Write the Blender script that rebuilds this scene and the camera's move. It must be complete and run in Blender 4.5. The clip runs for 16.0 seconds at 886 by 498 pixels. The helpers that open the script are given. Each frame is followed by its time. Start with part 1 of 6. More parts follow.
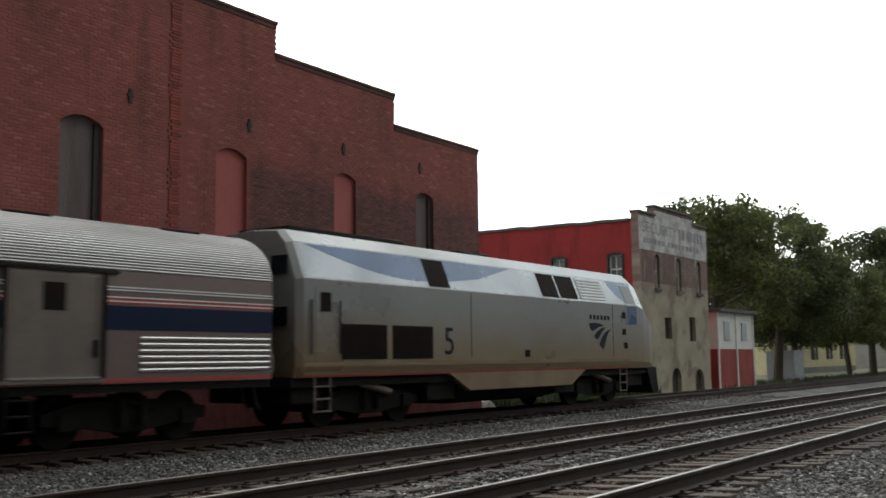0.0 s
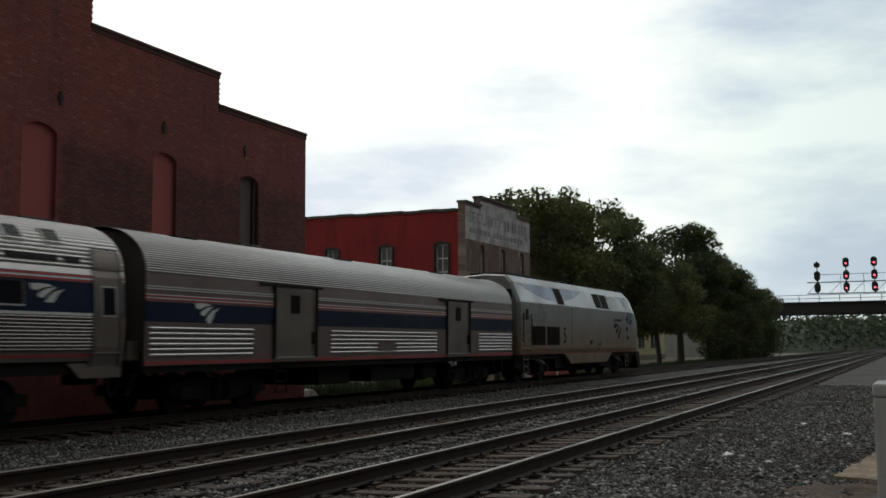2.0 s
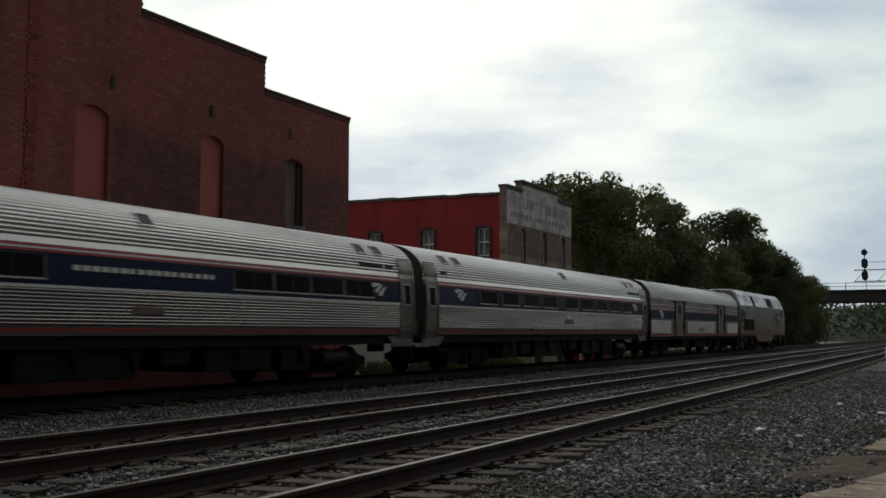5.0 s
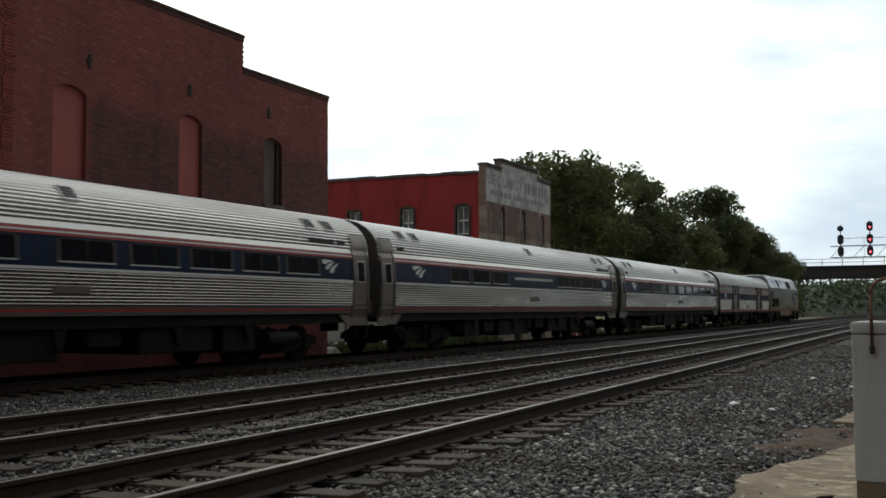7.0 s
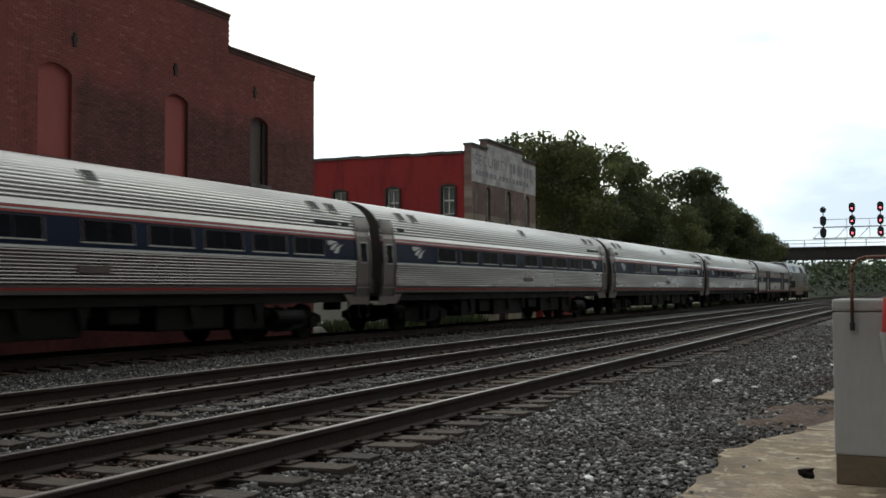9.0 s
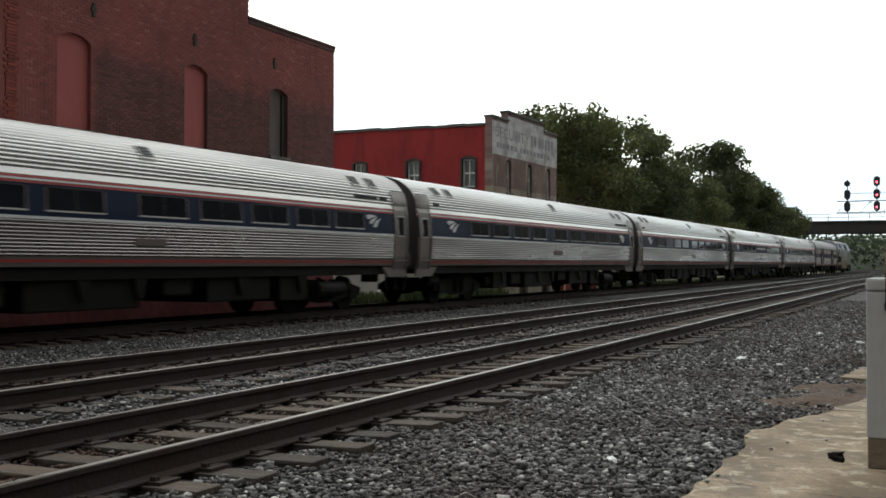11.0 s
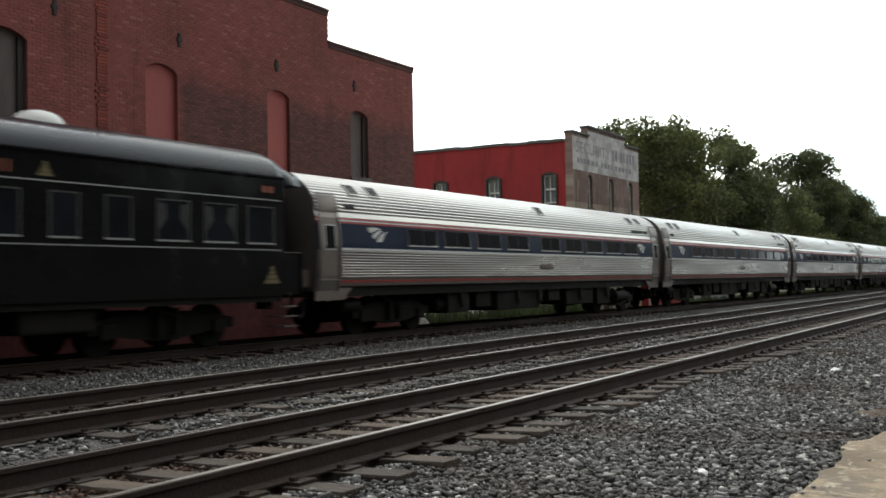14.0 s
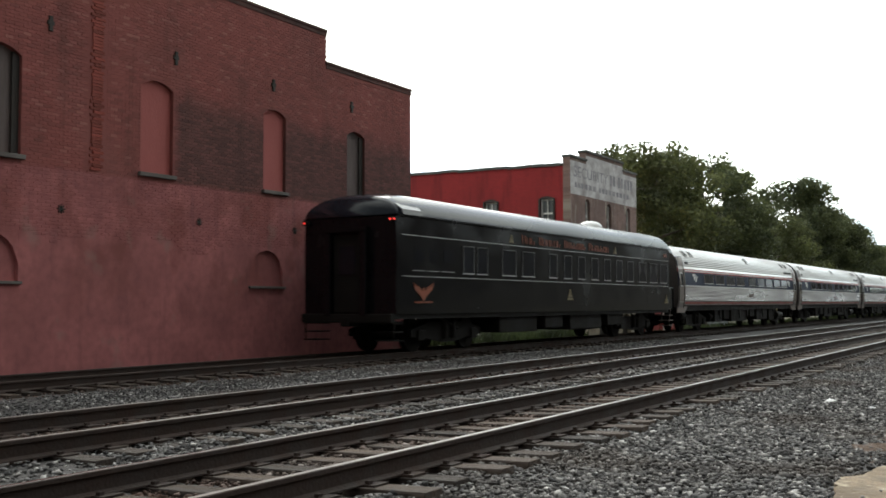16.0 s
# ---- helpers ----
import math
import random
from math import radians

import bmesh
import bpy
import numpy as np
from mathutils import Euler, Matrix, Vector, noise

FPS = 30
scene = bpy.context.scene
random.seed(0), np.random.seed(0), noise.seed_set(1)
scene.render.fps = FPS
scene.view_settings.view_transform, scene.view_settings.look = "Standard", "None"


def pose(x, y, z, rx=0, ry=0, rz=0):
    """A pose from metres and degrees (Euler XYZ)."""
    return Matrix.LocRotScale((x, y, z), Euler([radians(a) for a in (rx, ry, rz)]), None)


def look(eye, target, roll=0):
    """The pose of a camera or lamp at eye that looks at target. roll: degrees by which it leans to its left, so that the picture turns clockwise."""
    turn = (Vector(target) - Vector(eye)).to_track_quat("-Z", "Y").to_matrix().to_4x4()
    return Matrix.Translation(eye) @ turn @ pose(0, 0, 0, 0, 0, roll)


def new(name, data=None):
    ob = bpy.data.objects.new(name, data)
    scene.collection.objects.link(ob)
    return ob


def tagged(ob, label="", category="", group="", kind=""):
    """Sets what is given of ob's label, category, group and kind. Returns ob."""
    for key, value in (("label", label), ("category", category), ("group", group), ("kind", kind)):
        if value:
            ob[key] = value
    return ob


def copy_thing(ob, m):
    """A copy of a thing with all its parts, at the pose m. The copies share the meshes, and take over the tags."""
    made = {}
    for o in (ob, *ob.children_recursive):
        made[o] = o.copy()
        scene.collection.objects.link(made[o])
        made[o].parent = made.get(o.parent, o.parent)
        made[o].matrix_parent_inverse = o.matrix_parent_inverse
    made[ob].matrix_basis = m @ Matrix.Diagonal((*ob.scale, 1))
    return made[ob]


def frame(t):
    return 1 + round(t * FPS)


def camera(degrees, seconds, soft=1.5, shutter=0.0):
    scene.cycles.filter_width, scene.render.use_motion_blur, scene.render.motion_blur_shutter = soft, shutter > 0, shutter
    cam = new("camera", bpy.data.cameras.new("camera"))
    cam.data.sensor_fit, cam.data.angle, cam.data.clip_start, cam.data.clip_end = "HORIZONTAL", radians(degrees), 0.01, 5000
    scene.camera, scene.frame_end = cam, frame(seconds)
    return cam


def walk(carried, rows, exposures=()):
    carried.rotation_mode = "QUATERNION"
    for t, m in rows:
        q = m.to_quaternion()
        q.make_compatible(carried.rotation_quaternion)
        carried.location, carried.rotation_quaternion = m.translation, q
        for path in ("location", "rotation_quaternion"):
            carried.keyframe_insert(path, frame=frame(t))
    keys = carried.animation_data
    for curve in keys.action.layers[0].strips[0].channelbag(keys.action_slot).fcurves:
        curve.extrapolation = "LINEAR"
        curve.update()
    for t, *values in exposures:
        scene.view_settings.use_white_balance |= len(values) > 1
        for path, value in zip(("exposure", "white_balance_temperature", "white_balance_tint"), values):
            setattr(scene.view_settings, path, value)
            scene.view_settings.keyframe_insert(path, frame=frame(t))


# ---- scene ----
cam = camera(47.07, 16.0, soft=1.65, shutter=0.35)


def aim(x, y, z, yaw, pitch, roll):
    return pose(x, y, z, 90 + pitch, 0, yaw) @ pose(0, 0, 0, 0, 0, roll)


PATH = [
    (0.0, aim(-0.098, 0.087, 1.218, 34.62, 6.28, -0.74)),
    (0.5, aim(-0.107, 0.157, 1.247, 31.69, 6.04, -0.73)),
    (1.0, aim(-0.148, 0.249, 1.258, 28.89, 5.78, -1.05)),
    (1.5, aim(-0.181, 0.434, 1.273, 26.66, 5.64, -0.81)),
    (2.0, aim(-0.208, 0.398, 1.272, 24.94, 5.45, -0.39)),
    (2.5, aim(-0.239, 0.377, 1.300, 24.61, 5.24, -0.40)),
    (3.0, aim(-0.189, 0.343, 1.257, 25.04, 5.21, -0.35)),
    (3.5, aim(-0.111, 0.270, 1.191, 25.90, 5.16, -0.21)),
    (4.0, aim(-0.025, 0.099, 1.127, 26.91, 5.08, 0.12)),
    (6.5, aim(0.043, 0.012, 1.115, 27.40, 3.73, -0.08)),
    (7.0, aim(0.080, -0.068, 1.118, 26.20, 3.43, -0.24)),
    (7.5, aim(0.090, -0.148, 1.129, 25.67, 3.11, -0.28)),
    (8.0, aim(0.092, -0.170, 1.109, 25.31, 2.87, -0.27)),
    (10.5, aim(0.090, -0.201, 1.094, 25.97, 1.18, 0.25)),
    (11.0, aim(0.011, -0.027, 1.126, 26.47, 0.76, 0.13)),
    (11.5, aim(0.065, -0.218, 1.091, 26.98, 0.40, -0.35)),
    (12.0, aim(0.061, -0.235, 1.101, 27.68, 0.33, -0.61)),
    (12.5, aim(0.048, -0.199, 1.081, 28.46, 0.56, -0.90)),
    (13.0, aim(0.036, -0.191, 1.078, 29.33, 0.88, -1.19)),
    (13.5, aim(0.028, -0.123, 1.081, 30.21, 1.30, -1.25)),
    (14.0, aim(0.016, -0.020, 1.084, 31.09, 1.86, -1.05)),
    (14.5, aim(0.038, -0.002, 1.086, 31.92, 2.47, -0.59)),
    (15.0, aim(0.085, -0.037, 1.070, 32.38, 2.97, -0.09)),
    (15.5, aim(0.078, 0.025, 1.060, 32.38, 3.14, 0.11)),
    (16.0, aim(0.006, 0.172, 1.102, 30.97, 3.12, -0.17)),
]
EXPOSURES = [(0.0, 0.2, 6580, 10), (1.0, 0.1, 6580, 10), (1.5, -0.5, 6580, 10), (2.0, -1.05, 6580, 10), (2.5, -1.45, 6580, 10), (3.5, -1.7, 6580, 10), (4.0, -1.6, 6580, 10), (6.5, -0.75, 6580, 10), (8.0, -0.65, 6580, 10), (10.5, -0.2, 6580, 10), (13.0, 0.1, 6580, 10), (15.0, 0.35, 6580, 10), (16.0, 0.4, 6580, 10)]
walk(cam, PATH, EXPOSURES)

# ---- world and sun: an overcast afternoon ----
world = bpy.data.worlds.new("overcast_sky")
scene.world = world
world.use_nodes = True
wn, wl = world.node_tree.nodes, world.node_tree.links
wn.clear()
sky = wn.new("ShaderNodeTexSky")
sky.sky_type = "NISHITA"
sky.sun_disc = False
sky.sun_elevation, sky.sun_rotation = radians(38), radians(-40)
sky_bg = wn.new("ShaderNodeBackground")
sky_bg.inputs["Strength"].default_value = 0.06
cloud_bg = wn.new("ShaderNodeBackground")
cloud_bg.inputs["Strength"].default_value = 1.0
coord = wn.new("ShaderNodeTexCoord")
squash = wn.new("ShaderNodeMapping")
squash.inputs["Scale"].default_value = (1.0, 1.0, 3.2)
billow = wn.new("ShaderNodeTexNoise")
billow.inputs["Scale"].default_value = 2.6
billow.inputs["Detail"].default_value = 7
billow.inputs["Roughness"].default_value = 0.55
ramp = wn.new("ShaderNodeValToRGB")
ramp.color_ramp.elements[0].position, ramp.color_ramp.elements[0].color = 0.38, (0.64, 0.71, 0.78, 1)
ramp.color_ramp.elements[1].position, ramp.color_ramp.elements[1].color = 0.56, (1.03, 1.08, 1.00, 1)
cover = wn.new("ShaderNodeMixShader")
cover.inputs[0].default_value = 0.92
out = wn.new("ShaderNodeOutputWorld")
wl.new(coord.outputs["Generated"], squash.inputs["Vector"])
wl.new(squash.outputs[0], billow.inputs["Vector"])
wl.new(billow.outputs["Fac"], ramp.inputs[0])
# the cloud is thin and bright towards the veiled sun, heavy and grey away from it
toward = wn.new("ShaderNodeVectorMath")
toward.operation = "DOT_PRODUCT"
toward.inputs[1].default_value = (-0.74, 0.61, 0.28)
thin = wn.new("ShaderNodeMapRange")
thin.interpolation_type = "SMOOTHSTEP"
thin.inputs[1].default_value, thin.inputs[2].default_value = -0.75, 0.95
thin.inputs[3].default_value, thin.inputs[4].default_value = 0.16, 2.5
wl.new(coord.outputs["Generated"], toward.inputs[0])
wl.new(toward.outputs["Value"], thin.inputs[0])
wl.new(thin.outputs[0], cloud_bg.inputs["Strength"])
# a thinner blue-grey stretch of cloud low in the north
north = wn.new("ShaderNodeVectorMath")
north.operation = "DOT_PRODUCT"
north.inputs[1].default_value = (0.10, 0.98, 0.16)
gap = wn.new("ShaderNodeMapRange")
gap.interpolation_type = "SMOOTHSTEP"
gap.inputs[1].default_value, gap.inputs[2].default_value = 0.91, 0.995
wl.new(coord.outputs["Generated"], north.inputs[0])
wl.new(north.outputs["Value"], gap.inputs[0])
veil = wn.new("ShaderNodeMix")
veil.data_type, veil.blend_type = "RGBA", "MULTIPLY"
veil.inputs[7].default_value = (0.74, 0.80, 0.84, 1)
wl.new(gap.outputs[0], veil.inputs[0])
wl.new(ramp.outputs[0], veil.inputs[6])
wl.new(veil.outputs[2], cloud_bg.inputs["Color"])
wl.new(sky.outputs[0], sky_bg.inputs["Color"])
wl.new(sky_bg.outputs[0], cover.inputs[1])
wl.new(cloud_bg.outputs[0], cover.inputs[2])
wl.new(cover.outputs[0], out.inputs["Surface"])

sun = new("sun", bpy.data.lights.new("sun", "SUN"))
sun.data.energy, sun.data.angle, sun.data.color = 0.5, radians(20), (1.0, 0.96, 0.9)
sun.matrix_basis = look((-32, 38, 39), (0, 0, 0))


# ---- materials ----
def shader(name):
    m = bpy.data.materials.new(name)
    m.use_nodes = True
    return m, m.node_tree.nodes, m.node_tree.links, m.node_tree.nodes["Principled BSDF"]


def rgba(c):
    return (c[0], c[1], c[2], 1)


def mix_color(nt, fac, a, b):
    """A colour mix; fac, a and b are sockets or values."""
    n = nt.nodes.new("ShaderNodeMix")
    n.data_type = "RGBA"
    for sock, v in ((n.inputs[0], fac), (n.inputs[6], a), (n.inputs[7], b)):
        if isinstance(v, bpy.types.NodeSocket):
            nt.links.new(v, sock)
        else:
            sock.default_value = v if isinstance(v, (int, float)) else rgba(v)
    return n.outputs[2]


def noise_fac(nt, vec, scale, lo=0.35, hi=0.65, detail=5):
    n = nt.nodes.new("ShaderNodeTexNoise")
    n.inputs["Scale"].default_value, n.inputs["Detail"].default_value = scale, detail
    if vec:
        nt.links.new(vec, n.inputs["Vector"])
    r = nt.nodes.new("ShaderNodeMapRange")
    r.inputs[1].default_value, r.inputs[2].default_value = lo, hi
    nt.links.new(n.outputs["Fac"], r.inputs[0])
    return r.outputs[0]


def obj_coord(nt, scale=(1, 1, 1)):
    c, m = nt.nodes.new("ShaderNodeTexCoord"), nt.nodes.new("ShaderNodeMapping")
    m.inputs["Scale"].default_value = scale
    nt.links.new(c.outputs["Object"], m.inputs["Vector"])
    return m.outputs[0]


def add_bump(nt, bsdf, height, strength, distance=0.02):
    b = nt.nodes.new("ShaderNodeBump")
    b.inputs["Strength"].default_value, b.inputs["Distance"].default_value = strength, distance
    nt.links.new(height, b.inputs["Height"])
    nt.links.new(b.outputs[0], bsdf.inputs["Normal"])


def matt(m, level):
    """Turns down a material's surface gloss."""
    m.node_tree.nodes["Principled BSDF"].inputs["Specular IOR Level"].default_value = level
    return m


def worn(name, base, stain, rough=0.6, metal=0.0, scale=1.5, grain=30, amount=0.6, bump=0.2, stretch=(1, 1, 1), random_shift=0.0):
    """A surface with large stains, fine grain and a little relief."""
    m, n, l, b = shader(name)
    nt = m.node_tree
    v = obj_coord(nt, stretch)
    big = noise_fac(nt, v, scale, 0.4, 0.7)
    fine = noise_fac(nt, v, grain, 0.3, 0.75, 3)
    half = tuple(x + (y - x) * amount for x, y in zip(base, stain))
    c = mix_color(nt, big, base, half)
    f = n.new("ShaderNodeMath")
    f.operation = "MULTIPLY"
    f.inputs[1].default_value = amount * 0.5
    l.new(fine, f.inputs[0])
    c = mix_color(nt, f.outputs[0], c, stain)
    if random_shift:
        info = n.new("ShaderNodeObjectInfo")
        hsv = n.new("ShaderNodeHueSaturation")
        r = n.new("ShaderNodeMapRange")
        r.inputs[3].default_value, r.inputs[4].default_value = 1 - random_shift, 1 + random_shift
        l.new(info.outputs["Random"], r.inputs[0])
        l.new(r.outputs[0], hsv.inputs["Value"])
        l.new(c, hsv.inputs["Color"])
        c = hsv.outputs[0]
    l.new(c, b.inputs["Base Color"])
    b.inputs["Metallic"].default_value = metal
    rr = n.new("ShaderNodeMapRange")
    rr.inputs[3].default_value, rr.inputs[4].default_value = max(0.03, rough - 0.1), min(1, rough + 0.12)
    l.new(big, rr.inputs[0])
    l.new(rr.outputs[0], b.inputs["Roughness"])
    if bump:
        add_bump(nt, b, fine, bump)
    return m


def brick_piece_material(name, source):
    """One brick's face: tone by piece, old dark and sooty stretches, and a ragged coat of red paint on the lower wall."""
    m, n, l, b = shader(name)
    nt = m.node_tree
    g = n.new("ShaderNodeNewGeometry")
    pick = g.outputs["Random Per Island"] if source == "island" else n.new("ShaderNodeObjectInfo").outputs["Random"]
    pos = g.outputs["Position"]
    s = n.new("ShaderNodeSeparateXYZ")
    l.new(pos, s.inputs[0])

    def step(sock, a, z, wobble, size):
        """A ragged edge: 0 below a, 1 above z."""
        add = n.new("ShaderNodeMath")
        add.operation = "MULTIPLY_ADD"
        add.inputs[1].default_value = wobble
        l.new(noise_fac(nt, pos, size, 0.0, 1.0, 7), add.inputs[0])
        l.new(sock, add.inputs[2])
        r = n.new("ShaderNodeMapRange")
        r.inputs[1].default_value, r.inputs[2].default_value = a + wobble / 2, z + wobble / 2
        l.new(add.outputs[0], r.inputs[0])
        return r.outputs[0]

    def times(*socks):
        out_sock = socks[0]
        for k in socks[1:]:
            q = n.new("ShaderNodeMath")
            q.operation = "MULTIPLY"
            l.new(out_sock, q.inputs[0])
            if isinstance(k, float):
                q.inputs[1].default_value = k
            else:
                l.new(k, q.inputs[1])
            out_sock = q.outputs[0]
        return out_sock
    ramp_ = n.new("ShaderNodeValToRGB")
    for p, cc in ((0.0, (0.23, 0.072, 0.064)), (0.3, (0.29, 0.084, 0.073)), (0.9, (0.325, 0.098, 0.085)), (1.0, (0.37, 0.14, 0.12))):
        e = ramp_.color_ramp.elements[0] if p == 0 else ramp_.color_ramp.elements[-1] if p == 1 else ramp_.color_ramp.elements.new(p)
        e.position, e.color = p, rgba(cc)
    l.new(pick, ramp_.inputs[0])
    col = mix_color(nt, times(noise_fac(nt, pos, 0.45, 0.45, 0.78, 8), 0.5), ramp_.outputs[0], (0.13, 0.050, 0.044))
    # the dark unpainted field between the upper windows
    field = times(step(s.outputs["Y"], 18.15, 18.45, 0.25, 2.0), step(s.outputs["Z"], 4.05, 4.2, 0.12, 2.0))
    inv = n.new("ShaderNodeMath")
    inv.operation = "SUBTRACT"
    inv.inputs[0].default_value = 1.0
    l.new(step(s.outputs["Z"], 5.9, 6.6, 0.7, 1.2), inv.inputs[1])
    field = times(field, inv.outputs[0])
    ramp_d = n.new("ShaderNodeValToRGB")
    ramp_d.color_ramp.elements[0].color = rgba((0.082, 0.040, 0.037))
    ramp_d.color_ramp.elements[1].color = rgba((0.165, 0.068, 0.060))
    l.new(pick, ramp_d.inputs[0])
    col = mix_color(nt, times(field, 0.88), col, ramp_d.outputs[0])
    # washed pink stretches high up
    col = mix_color(nt, times(noise_fac(nt, pos, 0.55, 0.55, 0.8, 6), 0.35), col, (0.30, 0.13, 0.115))
    sc = n.new("ShaderNodeMapping")
    sc.inputs["Scale"].default_value = (1, 1.6, 0.25)
    l.new(pos, sc.inputs["Vector"])
    col = mix_color(nt, times(noise_fac(nt, sc.outputs[0], 1.1, 0.55, 0.85, 8), 0.6), col, (0.05, 0.028, 0.026))
    # paint
    low = n.new("ShaderNodeMath")
    low.operation = "SUBTRACT"
    low.inputs[0].default_value = 1.0
    l.new(step(s.outputs["Z"], 4.06, 4.12, 0.10, 3.0), low.inputs[1])
    coat = mix_color(nt, noise_fac(nt, pos, 0.8, 0.35, 0.72, 8), (0.50, 0.170, 0.166), (0.33, 0.112, 0.112))
    coat = mix_color(nt, times(pick, 0.35), coat, (0.20, 0.056, 0.052))
    coat = mix_color(nt, times(noise_fac(nt, pos, 5.0, 0.4, 0.75, 6), 0.45), coat, (0.19, 0.07, 0.07))
    coat = mix_color(nt, times(noise_fac(nt, sc.outputs[0], 2.2, 0.55, 0.8, 7), 0.5), coat, (0.15, 0.06, 0.062))
    worn_off = noise_fac(nt, pos, 0.9, 0.50, 0.62, 9)
    band_ = n.new("ShaderNodeMath")
    band_.operation = "SUBTRACT"
    band_.inputs[0].default_value = 1.0
    l.new(times(worn_off, step(s.outputs["Z"], 0.6, 2.4, 1.2, 1.0), 0.85), band_.inputs[1])
    col = mix_color(nt, times(low.outputs[0], band_.outputs[0]), col, coat)
    col = mix_color(nt, times(low.outputs[0], noise_fac(nt, pos, 1.3, 0.62, 0.74, 8), 0.5), col, (0.30, 0.19, 0.17))
    l.new(col, b.inputs["Base Color"])
    b.inputs["Roughness"].default_value = 0.92
    add_bump(nt, b, noise_fac(nt, pos, 40, 0.2, 0.8, 3), 0.25, 0.01)
    return m


def brick_material(name, axis, tone_a, tone_b, mortar, dark, paint=None, paint_top=0.0, paint_low=0.0):
    """Weathered brickwork on a wall that runs along the given axis; painted below paint_top, peeling above paint_low."""
    m, n, l, b = shader(name)
    nt = m.node_tree
    c = n.new("ShaderNodeTexCoord")
    s, k = n.new("ShaderNodeSeparateXYZ"), n.new("ShaderNodeCombineXYZ")
    l.new(c.outputs["Object"], s.inputs[0])
    l.new(s.outputs[axis], k.inputs[0])
    l.new(s.outputs["Z"], k.inputs[1])
    t = n.new("ShaderNodeTexBrick")
    t.inputs["Scale"].default_value = 1.0
    t.inputs["Brick Width"].default_value, t.inputs["Row Height"].default_value = 0.215, 0.077
    t.inputs["Mortar Size"].default_value, t.inputs["Mortar Smooth"].default_value = 0.007, 0.3
    t.inputs["Color1"].default_value, t.inputs["Color2"].default_value = rgba(tone_a), rgba(tone_b)
    t.inputs["Mortar"].default_value = rgba(mortar)
    l.new(k.outputs[0], t.inputs["Vector"])
    col = mix_color(nt, noise_fac(nt, k.outputs[0], 0.28, 0.42, 0.62, 6), t.outputs["Color"], dark)
    keep = mix_color(nt, 0.55, t.outputs["Color"], col)
    streak = n.new("ShaderNodeMapping")
    streak.inputs["Scale"].default_value = (2.2, 0.35, 1)
    l.new(k.outputs[0], streak.inputs["Vector"])
    keep = mix_color(nt, noise_fac(nt, streak.outputs[0], 1.0, 0.5, 0.85, 8), keep, tuple(x * 0.55 for x in dark))
    if paint:
        tone = mix_color(nt, noise_fac(nt, k.outputs[0], 0.9, 0.35, 0.7, 8), paint, tuple(x * 0.72 for x in paint))
        tone = mix_color(nt, noise_fac(nt, streak.outputs[0], 3.0, 0.62, 0.9, 6), tone, (0.33, 0.24, 0.22))
        edge = n.new("ShaderNodeMapRange")
        edge.inputs[1].default_value, edge.inputs[2].default_value = paint_top, paint_low
        l.new(s.outputs["Z"], edge.inputs[0])
        ragged = n.new("ShaderNodeMath")
        ragged.operation = "MULTIPLY_ADD"
        ragged.inputs[1].default_value = 1.5
        l.new(edge.outputs[0], ragged.inputs[0])
        l.new(noise_fac(nt, k.outputs[0], 0.8, 0.66, 0.30, 9), ragged.inputs[2])
        below = n.new("ShaderNodeMath")
        below.operation = "LESS_THAN"
        below.inputs[1].default_value = paint_top
        l.new(s.outputs["Z"], below.inputs[0])
        f = n.new("ShaderNodeMath")
        f.operation = "SUBTRACT"
        f.use_clamp = True
        f.inputs[1].default_value = 0.55
        l.new(ragged.outputs[0], f.inputs[0])
        g = n.new("ShaderNodeMath")
        g.operation = "MULTIPLY"
        l.new(f.outputs[0], g.inputs[0])
        l.new(below.outputs[0], g.inputs[1])
        thin = mix_color(nt, 0.45, keep, paint)
        keep = mix_color(nt, below.outputs[0], keep, thin)
        keep = mix_color(nt, g.outputs[0], keep, tone)
        keep = mix_color(nt, noise_fac(nt, k.outputs[0], 0.7, 0.52, 0.60, 7), keep, mix_color(nt, 0.5, keep, (0.13, 0.09, 0.07)))
        keep = mix_color(nt, noise_fac(nt, streak.outputs[0], 1.6, 0.58, 0.70, 7), keep, (0.42, 0.38, 0.31))
    l.new(keep, b.inputs["Base Color"])
    b.inputs["Roughness"].default_value = 0.9
    add_bump(nt, b, t.outputs["Fac"], -0.5, 0.012)
    return m


def glass_dark(name, tint=(0.012, 0.014, 0.016), rough=0.08):
    m, n, l, b = shader(name)
    nt = m.node_tree
    l.new(mix_color(nt, noise_fac(nt, obj_coord(nt), 0.8), tint, tuple(x * 2.2 for x in tint)), b.inputs["Base Color"])
    b.inputs["Roughness"].default_value = rough
    b.inputs["IOR"].default_value = 1.42
    return m


def lamp_glow(name, c, strength):
    m, n, l, b = shader(name)
    b.inputs["Base Color"].default_value = rgba(c)
    b.inputs["Emission Color"].default_value = rgba(c)
    b.inputs["Emission Strength"].default_value = strength
    return m


